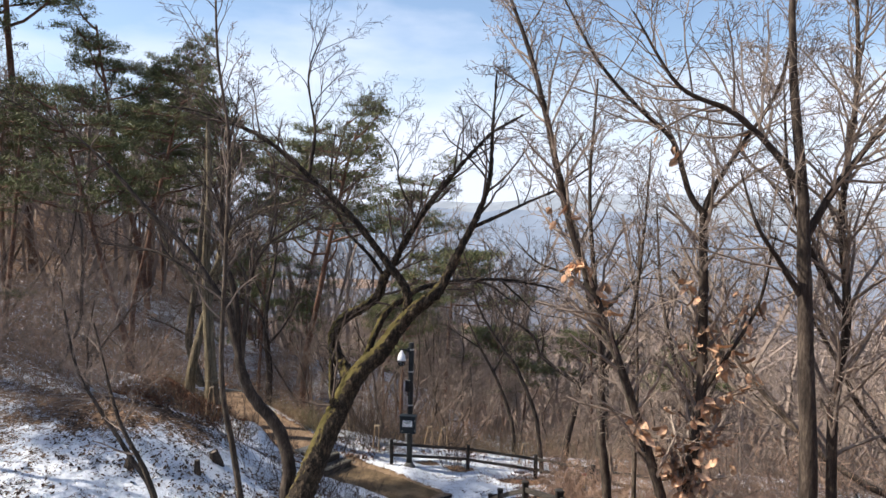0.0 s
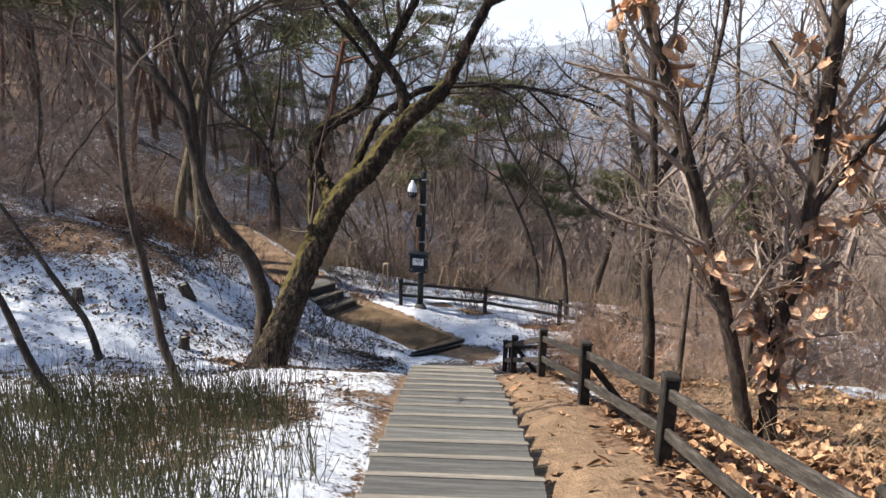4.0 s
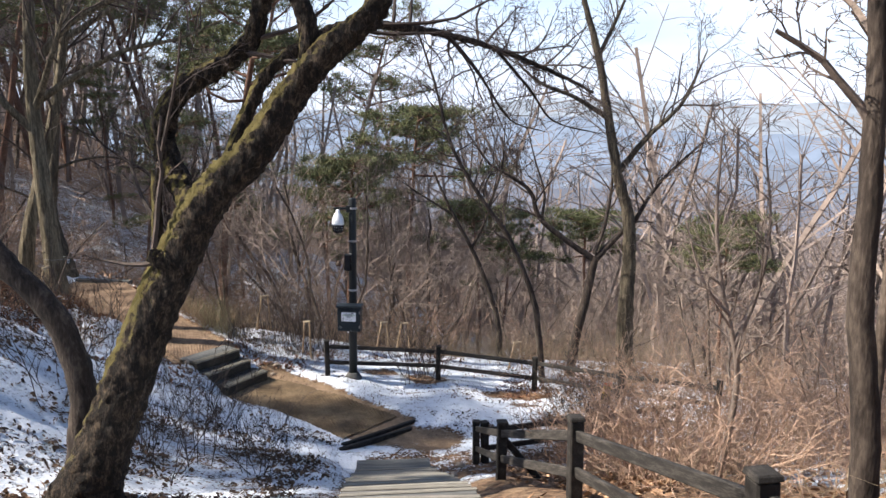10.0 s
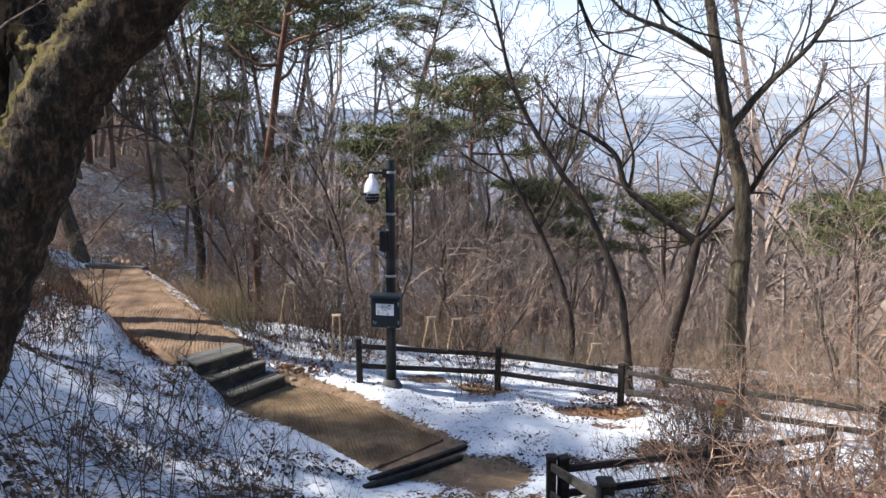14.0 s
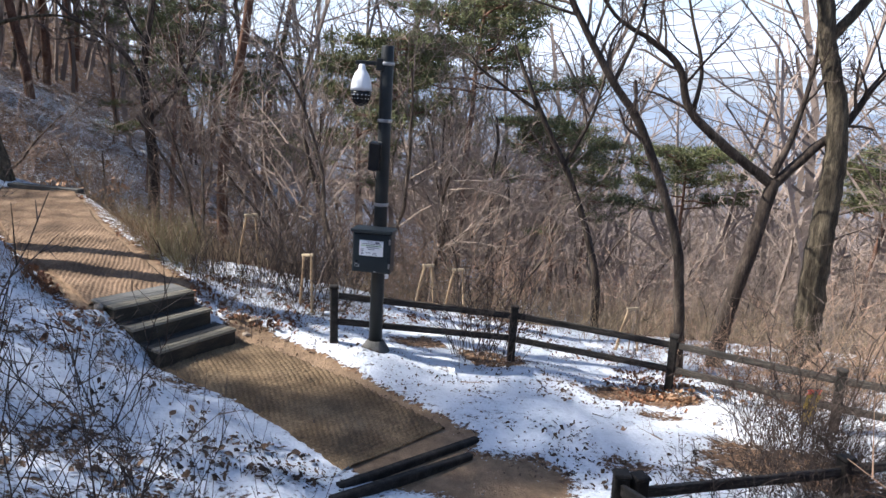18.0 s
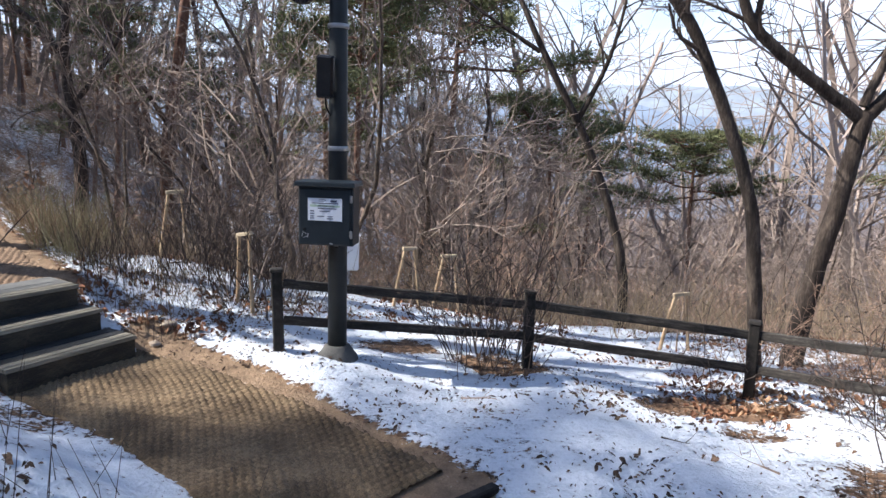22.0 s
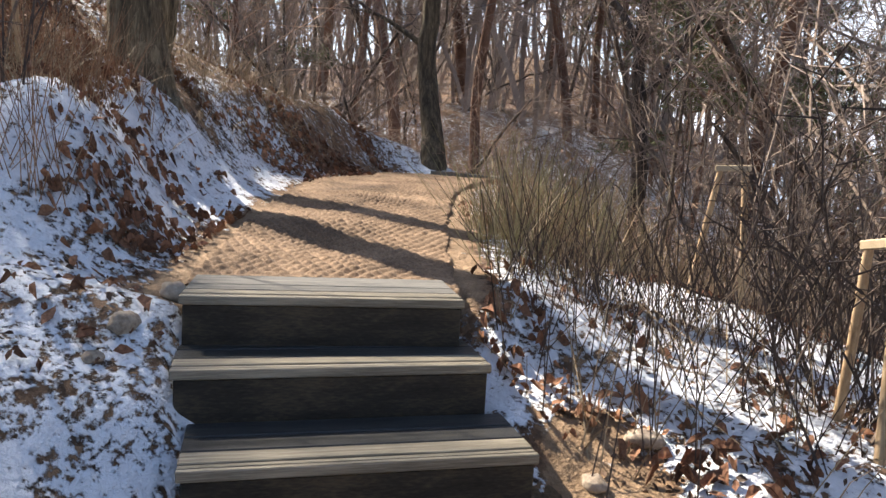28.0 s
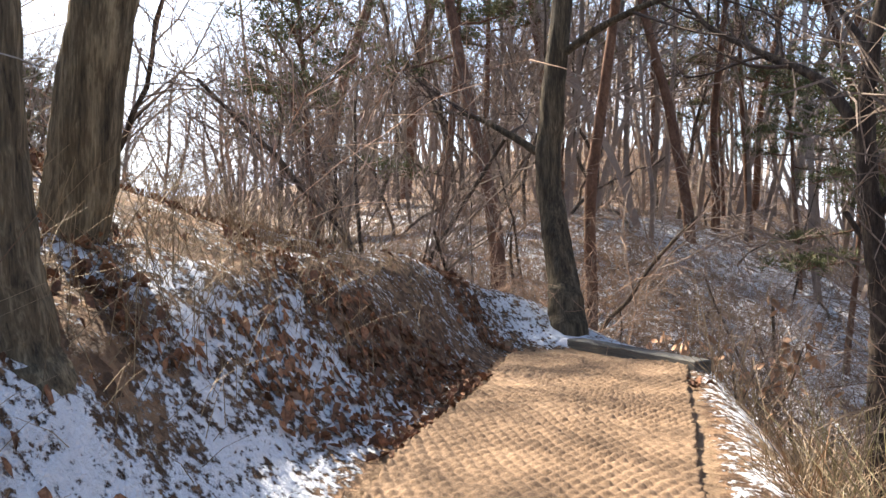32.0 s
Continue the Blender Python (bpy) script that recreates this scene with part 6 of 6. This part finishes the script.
# ---- ground cover ----
def leaf_scatter(name, label, n, seed, pick, size=(0.05, 0.1), mat=LEAF, lift=0.012, tilt=0.14, curl=0.018):
    """Single fallen leaves, each a small folded blade lying on the ground."""
    rng = np.random.default_rng(seed)
    pts = pick(rng, n)
    x, y = pts[:, 0], pts[:, 1]
    s, _ = snow_cover(x, y)
    z = land(x, y) + 0.025 * smooth01((s - 0.35) / 0.3) + lift
    k = len(x)
    a = rng.uniform(0, 2 * np.pi, k)
    ln = rng.uniform(*size, k)
    wd = ln * rng.uniform(0.16, 0.42, k)
    e = 0.06
    sx, sy = (land(x + e, y) - land(x - e, y)) / (2 * e), (land(x, y + e) - land(x, y - e)) / (2 * e)
    dirv = np.stack([np.cos(a), np.sin(a), rng.normal(0, tilt, k) + sx * np.cos(a) + sy * np.sin(a)], -1)
    side = np.stack([-np.sin(a), np.cos(a), rng.normal(0, tilt * 1.3, k) - sx * np.sin(a) + sy * np.cos(a)], -1)
    dirv /= np.linalg.norm(dirv, axis=1)[:, None]
    side /= np.linalg.norm(side, axis=1)[:, None]
    o = np.stack([x, y, z], -1)
    fold = rng.uniform(0.002, curl, k)[:, None] * np.array([[0, 0, 1.0]])
    L, W = ln[:, None], wd[:, None]
    v = np.stack([o - dirv * L / 2, o + side * W + fold - dirv * L * 0.16, o + side * W * 0.55 + fold * 1.6 + dirv * L * 0.12, o + dirv * L / 2 + fold * 0.6, o - side * W * 0.7 + fold * 1.3 + dirv * L * 0.25, o - side * W + fold - dirv * L * 0.08, o], 1).reshape(-1, 3)
    b = np.arange(k)[:, None] * 7
    f = np.concatenate([b + [[0, 6, 1, 1]], b + [[1, 6, 2, 2]], b + [[2, 6, 3, 3]], b + [[3, 6, 4, 4]], b + [[4, 6, 5, 5]], b + [[5, 6, 0, 0]]])[:, :3]
    return tagged(new(name, mesh_of(name, v, f, mat)), label, "leaves", kind="stuff")


def in_box(*boxes):
    def pick(rng, n):
        area = np.array([(c - a) * (d - b) * w for a, c, b, d, w in boxes])
        idx = rng.choice(len(boxes), n, p=area / area.sum())
        bx = np.array(boxes)[idx]
        u, v = rng.random(n), rng.random(n)
        p = np.stack([bx[:, 0] + (bx[:, 1] - bx[:, 0]) * u, bx[:, 2] + (bx[:, 3] - bx[:, 2]) * v], -1)
        clump = vnoise(p[:, 0] * 1.3, p[:, 1] * 1.3, 31) * 0.7 + 0.3 * vnoise(p[:, 0] * 4, p[:, 1] * 4, 32)
        ok = rng.random(n) < np.clip((clump - 0.38) * 3.4, 0.03, 1)
        ok &= np.abs(p[:, 0] - deck_x(p[:, 1])) > 0.72 * (p[:, 1] < 21)
        ok &= line_dist(p[:, 0], p[:, 1], LOWER_PATH)[0] > 0.8
        ok &= line_dist(p[:, 0], p[:, 1], UPPER_PATH)[0] > 0.8
        return p[ok]
    return pick


leaf_scatter("fallen_leaves", "brown oak leaves strewn over the slope by the fence", 15500, 1, in_box((1.15, 2.0, 3.5, 20, 0.1), (2.0, 7.5, 3.5, 14, 1), (1.8, 7, 14, 20, 0.5)), (0.07, 0.16), tilt=0.3, curl=0.03)
leaf_scatter("fallen_leaves", "pale tan oak leaves lying thick behind the fence", 9000, 21, in_box((2.3, 5.6, 3.5, 10.5, 1.0), (5.6, 8, 5, 14, 0.5)), (0.1, 0.19), PALELEAF, 0.02, 0.55, 0.05)
leaf_scatter("fallen_leaves", "dark leaf scraps scattered over the snow", 30000, 2, in_box((-9, -0.6, 9, 22, 1), (-4.6, -0.6, 16.2, 22.5, 2.2), (-3, 5, 22, 29.5, 1.5), (-4.6, -2.0, 25.6, 29, 1.6), (-7.5, -4.0, 22.5, 25.5, 1.0)), (0.012, 0.05), SCRAP, 0.012, 0.4, 0.012)
leaf_scatter("fallen_leaves", "russet leaves on the bank above the upper path", 15000, 3, in_box((-10, -4.3, 22, 27.5, 0.4), (-11.5, -8, 26.3, 31, 2.2), (-4.3, -2.2, 25.5, 29, 0.35), (-10.5, -7.4, 22.8, 25.4, 2.5)), (0.03, 0.11), RUSSET, 0.02, 0.5, 0.03)
leaf_scatter("fallen_leaves", "dead leaves heaped round the foot of the mossy tree", 900, 14, in_box((-4.1, -2.5, 15.1, 16.3, 1.0)), (0.05, 0.12), tilt=0.5, curl=0.03)
leaf_scatter("fallen_leaves", "heaps of curled russet leaves on the snowy bank", 2600, 15, in_box((-7.6, -5.4, 24.0, 25.9, 1.0), (-4.4, -3.0, 25.6, 26.6, 0.6), (-3.0, -2.3, 25.55, 26.0, 0.5), (-9.5, -7.5, 24.6, 25.6, 1.0)), (0.04, 0.11), RUSSET, 0.03, 0.7, 0.045)
leaf_scatter("fallen_leaves", "brown leaf litter along the edge of the wood", 8000, 4, in_box((-6, 7, 26.4, 32, 1.0), (2.4, 6, 24.4, 26.3, 2.5)), (0.035, 0.09), RUSSET, tilt=0.5, curl=0.03)
leaf_scatter("fallen_leaves", "dark curled leaves and twig scraps on the snowy slope", 12000, 22, in_box((-9, -0.9, 9.5, 20.5, 1.0), (-6, -1.2, 17, 23, 1.0)), (0.04, 0.12), SCRAP, 0.02, 0.55, 0.02)
leaf_scatter("fallen_leaves", "dark wet leaves lying on the terrace snow", 1200, 23, in_box((1.2, 5, 21.3, 25.3, 1.0), (-2.0, 1.2, 22.6, 26.5, 0.35)), (0.03, 0.085), SCRAP, 0.016, 0.5, 0.02)
leaf_scatter("fallen_leaves", "brown leaves caught at the foot of the bush by the fence", 420, 24, in_box((0.1, 1.0, 25.3, 26.1, 1.0), (3.0, 4.4, 24.6, 25.6, 1.2)), (0.05, 0.12), LEAF, 0.02, 0.6, 0.035)


def stem_field(name, label, n, seed, pick, h, r, lean, mat, category, segs=2, droop=0.0):
    """Many separate thin stems."""
    rng = np.random.default_rng(seed)
    p = pick(rng, n)
    k = len(p)
    z = land(p[:, 0], p[:, 1]) - 0.02
    hh = rng.uniform(*h, k)
    d = np.stack([rng.normal(0, lean, k), rng.normal(0, lean, k), np.ones(k)], -1)
    rings = []
    for j in range(segs + 1):
        t = j / segs
        c = np.stack([p[:, 0], p[:, 1], z], -1) + d * (hh * t)[:, None] + np.stack([d[:, 0], d[:, 1], -np.abs(d[:, 0]) - np.abs(d[:, 1])], -1) * (droop * hh * t * t)[:, None]
        rr = r * (1 - 0.55 * t)
        rings.append(np.stack([c + rr * np.array([math.cos(q), math.sin(q), 0]) for q in (0, 2.1, 4.2)], 1))
    v = np.stack(rings, 1).reshape(-1, 3)
    b = np.arange(k)[:, None] * 3 * (segs + 1)
    f = []
    for j in range(segs):
        for q in range(3):
            f.append(b + np.array([[j * 3 + q, j * 3 + (q + 1) % 3, j * 3 + 3 + (q + 1) % 3, j * 3 + 3 + q]]))
    return tagged(new(name, mesh_of(name, v, np.concatenate(f), mat)), label, category, kind="stuff")


def disc(*spots):
    def pick(rng, n):
        w = np.array([s[2] * s[3] for s in spots])
        i = rng.choice(len(spots), n, p=w / w.sum())
        s = np.array(spots)[i]
        a, q = rng.uniform(0, 2 * np.pi, n), np.sqrt(rng.random(n)) * (0.85 + 0.3 * rng.random(n))
        p = np.stack([s[:, 0] + s[:, 2] * q * np.cos(a), s[:, 1] + s[:, 3] * q * np.sin(a)], -1)
        keep = (np.abs(p[:, 0] - deck_x(p[:, 1])) > 0.95) | (p[:, 1] > 21)
        keep &= line_dist(p[:, 0], p[:, 1], UPPER_PATH)[0] > 0.85
        keep &= line_dist(p[:, 0], p[:, 1], LOWER_PATH)[0] > 0.8
        return p[keep]
    return pick


stem_field("horsetail", "dense olive green horsetail stems beside the walkway", 5200, 5, disc((-2.1, 7.9, 1.5, 2.2), (-2.7, 10.0, 1.5, 1.3), (-1.7, 6.0, 1.1, 1.6), (-4.2, 7.6, 1.5, 2.4)), (0.16, 0.54), 0.0048, 0.22, REED, "plants")
stem_field("horsetail", "thin dark stalks standing in snow around the horsetail", 700, 6, disc((-3.2, 11.4, 2.2, 1.2), (-1.8, 11.3, 1.0, 1.4), (-5.0, 9.5, 1.5, 2.0)), (0.25, 0.75), 0.003, 0.15, TWIG, "plants")
stem_field("dry_grass", "tawny dry grass around the tree on the bank", 1500, 7, disc((-10.2, 28.3, 0.7, 1.4), (-7.6, 25.1, 0.9, 0.7), (-8.6, 26.2, 1.0, 0.8), (-6.9, 24.5, 0.8, 0.5), (-9.2, 27.4, 0.8, 1.0), (-8.6, 24.2, 1.4, 0.7)), (0.2, 0.6), 0.003, 0.4, STRAW, "grass", 3, 0.35)
stem_field("broom_clump", "greenish upright broom stems at the edge of the path", 430, 8, disc((-4.4, 26.55, 0.35, 0.4), (-4.75, 27.0, 0.3, 0.3), (-5.3, 28.5, 0.4, 0.45), (-4.9, 28.3, 0.4, 0.4), (-6.3, 29.7, 0.3, 0.4)), (0.35, 0.95), 0.0035, 0.3, GREENSTEM, "plants", 3, 0.12)
stem_field("dry_grass", "pale dry stalks beside the upper path", 760, 9, disc((-4.3, 27.1, 0.4, 0.45), (-4.6, 27.7, 0.4, 0.45), (-4.9, 29.0, 0.7, 0.8), (-6.2, 30.2, 0.8, 0.8), (-4.3, 29.7, 0.9, 0.9), (-7.4, 31.4, 0.7, 0.7)), (0.3, 0.85), 0.0045, 0.5, STRAW, "grass", 2, 0.2)
stem_field("dry_grass", "tangled tan dry brush crowding the edge of the upper path", 1500, 41, disc((-4.95, 27.35, 0.35, 0.35), (-5.2, 27.75, 0.4, 0.4), (-5.55, 28.3, 0.4, 0.4), (-5.95, 28.85, 0.4, 0.4), (-6.4, 29.4, 0.4, 0.4)), (0.12, 0.48), 0.0035, 0.6, STRAW, "grass", 3, 0.3)
stem_field("dry_stalks", "brown dead stems mixed into the brush beside the path", 420, 42, disc((-4.9, 27.6, 0.45, 0.45), (-5.4, 28.3, 0.5, 0.5), (-6.0, 29.1, 0.5, 0.5)), (0.15, 0.6), 0.0035, 0.55, LEAF, "plants", 3, 0.25)
stem_field("dry_stalks", "clumps of brown dead stems on the snowy bank", 420, 16, disc((-6.35, 24.55, 0.22, 0.22), (-6.95, 24.95, 0.25, 0.2), (-7.3, 25.3, 0.3, 0.25), (-5.7, 24.2, 0.25, 0.2), (-7.9, 24.7, 0.4, 0.3), (-6.6, 23.7, 0.4, 0.3)), (0.25, 0.7), 0.0035, 0.3, LEAF, "plants", 2)
stem_field("dry_stalks", "thin dark stalks standing in the snow beside the steps", 460, 10, disc((-3.2, 26.8, 1.1, 1.4), (-3.9, 26.9, 0.8, 1.0), (-2.4, 27.6, 1.0, 0.9)), (0.25, 0.95), 0.004, 0.3, TWIG_DARK, "plants", 2)
stem_field("dry_stalks", "tan dead stems leaning over the snow beside the steps", 260, 26, disc((-3.3, 26.3, 0.9, 0.8), (-2.7, 25.9, 0.7, 0.5), (-3.9, 27.3, 0.9, 0.9), (-1.9, 26.6, 0.9, 0.6)), (0.2, 0.8), 0.004, 0.5, STRAW, "plants", 2, 0.2)
stem_field("dry_stalks", "thin stalks rising from the snowy bank below the mat", 110, 11, disc((-2.9, 21.4, 1.3, 1.2), (-3.6, 22.4, 0.9, 0.8), (-1.9, 20.2, 0.9, 1.0)), (0.3, 0.9), 0.0035, 0.35, TWIG_DARK, "plants", 2)
stem_field("dry_grass", "tan dry undergrowth along the edge of the wood", 5200, 12, disc((-2, 29.9, 4, 1.6), (4, 29.6, 4, 2), (-6, 32.5, 3, 1.6), (7.5, 26.5, 2.5, 2), (0, 33, 6, 2)), (0.3, 1.25), 0.005, 0.35, STRAW, "grass", 2, 0.15)
stem_field("dry_grass", "bleached dry stems among leaves behind the fence", 1100, 13, disc((4.2, 11, 1.6, 3.5), (5.2, 7, 1.6, 3), (3.2, 16.5, 1.0, 2.5)), (0.2, 0.8), 0.0035, 0.5, STRAW, "grass", 2, 0.2)


# ---- small things ----
def stump(x, y, r, h, seed, label):
    rng = np.random.default_rng(seed)
    root = thing("tree_stump", pose(x, y, gz(x, y), rng.normal(0, 5), rng.normal(0, 5), 0), label, "stump", "stumps")
    tb = Tubes()
    tb.add([(0, 0, -0.15), (0, 0, 0.0), (0.01, 0, h * 0.4), (0.015, 0.01, h)], [r * 1.6, r * 1.4, r * 1.05, r * 0.9], 11, 0.55, rng)
    part_mesh("stump_body", tb.mesh("stump_body", BARK), root)
    part("cut_face", lathe_bm([(r * 0.7, h - 0.03), (r * 0.6, h - 0.01), (r * 0.3, h + 0.004)], 11), STONE, root, "weathered cut top", pose(0.015, 0.01, 0))


stump(-4.78, 15.84, 0.09, 0.26, 1, "short sawn tree stump standing in snow")
stump(-5.63, 16.94, 0.06, 0.34, 2, "thin broken tree stump in the snow")
stump(-5.47, 17.85, 0.11, 0.3, 3, "gnarled dark tree stump at the edge of snow")
stump(-6.9, 16.2, 0.08, 0.22, 4, "low dark tree stump among fallen leaves")


def support(x, y, h, yaw, seed, label="peeled timber tree support with a crossbar"):
    """Two leaning legs and a nailed crossbar round a young sapling."""
    rng = np.random.default_rng(seed)
    z = gz(x, y)
    root = thing("tree_support", pose(x, y, z, 0, 0, yaw), label, "tree support", "tree supports")
    for sx, dx, dy in ((-1, -0.16, 0.1), (1, 0.06, -0.05)):
        tb = Tubes()
        foot_z = gz(x, y) - z - 0.25
        tb.add([(sx * 0.1 + dx, dy, foot_z), (sx * 0.09 + dx * 0.4, dy * 0.5, h * 0.5), (sx * 0.08, 0, h)], [0.025, 0.023, 0.021], 8, 0.1, rng)
        part_mesh("leg", tb.mesh("leg", STAKE), root)
    part("crossbar", box_bm(0.24, 0.04, 0.045, 0.006), CUT, root, "pale sawn crossbar", pose(0, 0, h, 0, rng.normal(0, 6), 0))
    tb = Tubes()
    grow([tb], rng, (0, 0.03, -0.1), (0.1, 0.05, 1), h * 2.3, 0.014, 0, TWIGS)
    me = tb.mesh("sapling", TWIG, False)
    sp = tagged(new("sapling", me), "thin young sapling tied inside a timber support", "tree")
    sp.matrix_basis = pose(x, y, z)


support(-3.65, 28.1, 0.98, 25, 1)
support(-2.3, 26.5, 0.92, -30, 2)
support(-0.4, 27.8, 0.85, 40, 3)
support(0.15, 28.6, 0.85, 10, 4)
support(3.2, 27.4, 0.8, 15, 5)
support(-7.7, 24.6, 0.98, 75, 6, "short reddish timber tree support on the bank")


def stone(x, y, s, seed, label="rounded tan stone beside the steps"):
    rng = np.random.default_rng(seed)
    bm = bmesh.new()
    bmesh.ops.create_icosphere(bm, subdivisions=3, radius=1)
    for v in bm.verts:
        k = 1 + 0.25 * noise.noise(v.co * 1.4 + Vector((seed * 3.1, 0, 0))) + 0.1 * noise.noise(v.co * 4)
        v.co = Vector((v.co.x * s[0], v.co.y * s[1], v.co.z * s[2])) * k
    for f in bm.faces:
        f.smooth = True
    me = bpy.data.meshes.new("stone")
    bm.to_mesh(me)
    bm.free()
    me.materials.append(STONE)
    ob = tagged(new("stone", me), label, "stone", "stones")
    ob.matrix_basis = pose(x, y, gz(x, y) + s[2] * 0.45, rng.uniform(-20, 20), rng.uniform(-20, 20), rng.uniform(0, 360))


stone(-4.72, 24.5, (0.065, 0.052, 0.04875), 1)
stone(-4.55, 24.2, (0.078, 0.05525, 0.052), 2)
stone(-4.42, 24.02, (0.052, 0.039, 0.0325), 3)
stone(-3.0, 25.45, (0.065, 0.0455, 0.0325), 4)
stone(-2.95, 25.75, (0.091, 0.065, 0.0455), 5)
stone(1.15, 20.35, (0.091, 0.065, 0.052), 6, "grey stone at the foot of the walkway")
stone(1.0, 19.7, (0.078, 0.0585, 0.0455), 7, "grey stone at the foot of the walkway")


def white_post():
    x, y = -1.33, 28.4
    root = thing("post_box", pose(x, y, gz(x, y), 0, 2, 12), "white meter box on a short post behind the fence", "box")
    top = -6.12 - gz(x, y)
    part("post", lathe_bm([(0.035, -0.3), (0.035, top - 0.5)], 10), STEEL, root)
    part("case", box_bm(0.3, 0.2, 0.5, 0.02, (0, 0, top - 0.25)), WHITE, root)
    part("lid", box_bm(0.33, 0.23, 0.03, 0.01, (0, 0, top + 0.012)), WHITE, root)


white_post()


def name_plate():
    root = thing("name_plate", pose(-7.72, 25.72, -4.14, 0, 0, 68), "small dark tree name plate with clipped corners wired to the trunk", "sign")
    bm = bmesh.new()
    ring = [(-0.036, 0.07), (0.036, 0.07), (0.062, 0.03), (0.062, -0.03), (0.036, -0.07), (-0.036, -0.07), (-0.062, -0.03), (-0.062, 0.03)]
    front = [bm.verts.new((x, -0.006, z)) for x, z in ring]
    back = [bm.verts.new((x, 0.006, z)) for x, z in ring]
    bm.faces.new(front)
    bm.faces.new(back[::-1])
    for k in range(8):
        bm.faces.new((front[k], back[k], back[(k + 1) % 8], front[(k + 1) % 8]))
    part("plate", bm, BLUE, root)
    for x, z, w, h in ((0.0, 0.022, 0.07, 0.014), (-0.012, -0.004, 0.04, 0.01), (0.026, -0.004, 0.02, 0.01), (-0.01, -0.024, 0.044, 0.008), (0.006, -0.042, 0.036, 0.007)):
        part("text_line", box_bm(w, 0.003, h, 0, (x, -0.0085, z)), PAPER, root)
    tb = Tubes()
    a = np.linspace(0, 2 * math.pi, 25)
    tb.add(np.stack([0.262 * np.cos(a) - 0.07, 0.27 * np.sin(a) + 0.27, 0.06 + 0 * a], -1), np.full(25, 0.003), 5)
    part_mesh("wire", tb.mesh("wire", STEEL), root)


name_plate()


def edging():
    a, c = (-10.3, 31.9), (-8.5, 31.6)
    m, ln = between((*a, -5.8), (*c, -5.82))
    ob = part("timber_edging", box_bm(ln, 0.22, 0.14, 0.012), DECK, None, "", m)
    tagged(ob, "grey timber edging plank at the end of the mat", "plank")


edging()


def hung_sheet():
    root = thing("caution_sheet", pose(4.7, 24.1, -6.95, 0, 8, 25), "crumpled yellow and red sheet hung on the fence", "sheet")
    for k, (mt, z, h) in enumerate(((YELLOW, 0.0, 0.42), (RED, 0.24, 0.07))):
        bm = bmesh.new()
        bmesh.ops.create_grid(bm, x_segments=10, y_segments=10, size=0.5)
        for v in bm.verts:
            v.co = Vector((v.co.x * 0.26, 0.035 * noise.noise(v.co * 5) - 0.06 - 0.004 * k, v.co.y * h + z))
        bmesh.ops.solidify(bm, geom=bm.faces[:], thickness=0.003)
        part("sheet" if k == 0 else "tape", bm, mt, root)


hung_sheet()


def loose_sticks():
    rng = np.random.default_rng(9)
    for k, (x, y, ln) in enumerate([(0.2, 24.6, 0.35), (1.9, 23.9, 0.4), (2.6, 23.2, 0.5), (-1.5, 22.9, 0.22), (2.4, 17.4, 1.1), (3.6, 14.6, 1.3), (5.6, 10.5, 1.4), (-4.4, 18.6, 0.8), (-3.6, 12.9, 0.7), (-5.6, 24.6, 0.9), (-6.4, 24.3, 0.7), (1.3, 18.3, 0.8)]):
        tb = Tubes()
        grow([tb], rng, (0, 0, 0.015), (1, rng.normal(0, 0.2), 0.03), ln, 0.012, 1, TWIGS)
        ob = tagged(new("stick", tb.mesh("stick", BARK if k % 2 else TWIG, False)), "fallen bare stick lying on the ground", "stick", "sticks")
        ob.matrix_basis = pose(x, y, gz(x, y) + 0.02, 0, 0, rng.uniform(0, 360))


loose_sticks()


def russet_bush():
    """A low oak bush that has kept its russet leaves."""
    x, y = -9.3, 33.6
    root = own_tree("oak_bush", "low bush keeping russet dead leaves below the path", [([foot(x, y), (x + 0.05, y, gz(x, y) + 0.5), (x - 0.1, y + 0.1, gz(x, y) + 1.3)], 0.025, 0.01), ([foot(x + 0.05, y, 0.1), (x + 0.5, y + 0.1, gz(x, y) + 0.8), (x + 0.8, y, gz(x, y) + 1.5)], 0.02, 0.008), ([foot(x, y, 0.1), (x - 0.5, y, gz(x, y) + 0.7), (x - 0.9, y + 0.1, gz(x, y) + 1.3)], 0.02, 0.008)], BARK_FAR, TWIG, every=0.12, length=0.5, seed=61, twig_trunk=True, twig_from=0.2, category="shrub")
    rng = np.random.default_rng(62)
    crown = next(o for o in root.children if o.name.startswith("crown"))
    tips = np.array([v.co for v in crown.data.vertices])
    leaf = bpy.data.meshes["leaf"]
    for _ in range(150):
        part_mesh("leaf", leaf, root, "", pose(*tips[rng.integers(len(tips))], rng.uniform(-120, -30), rng.uniform(-40, 40), rng.uniform(0, 360)) @ Matrix.Scale(rng.uniform(0.8, 1.2), 4))


russet_bush()
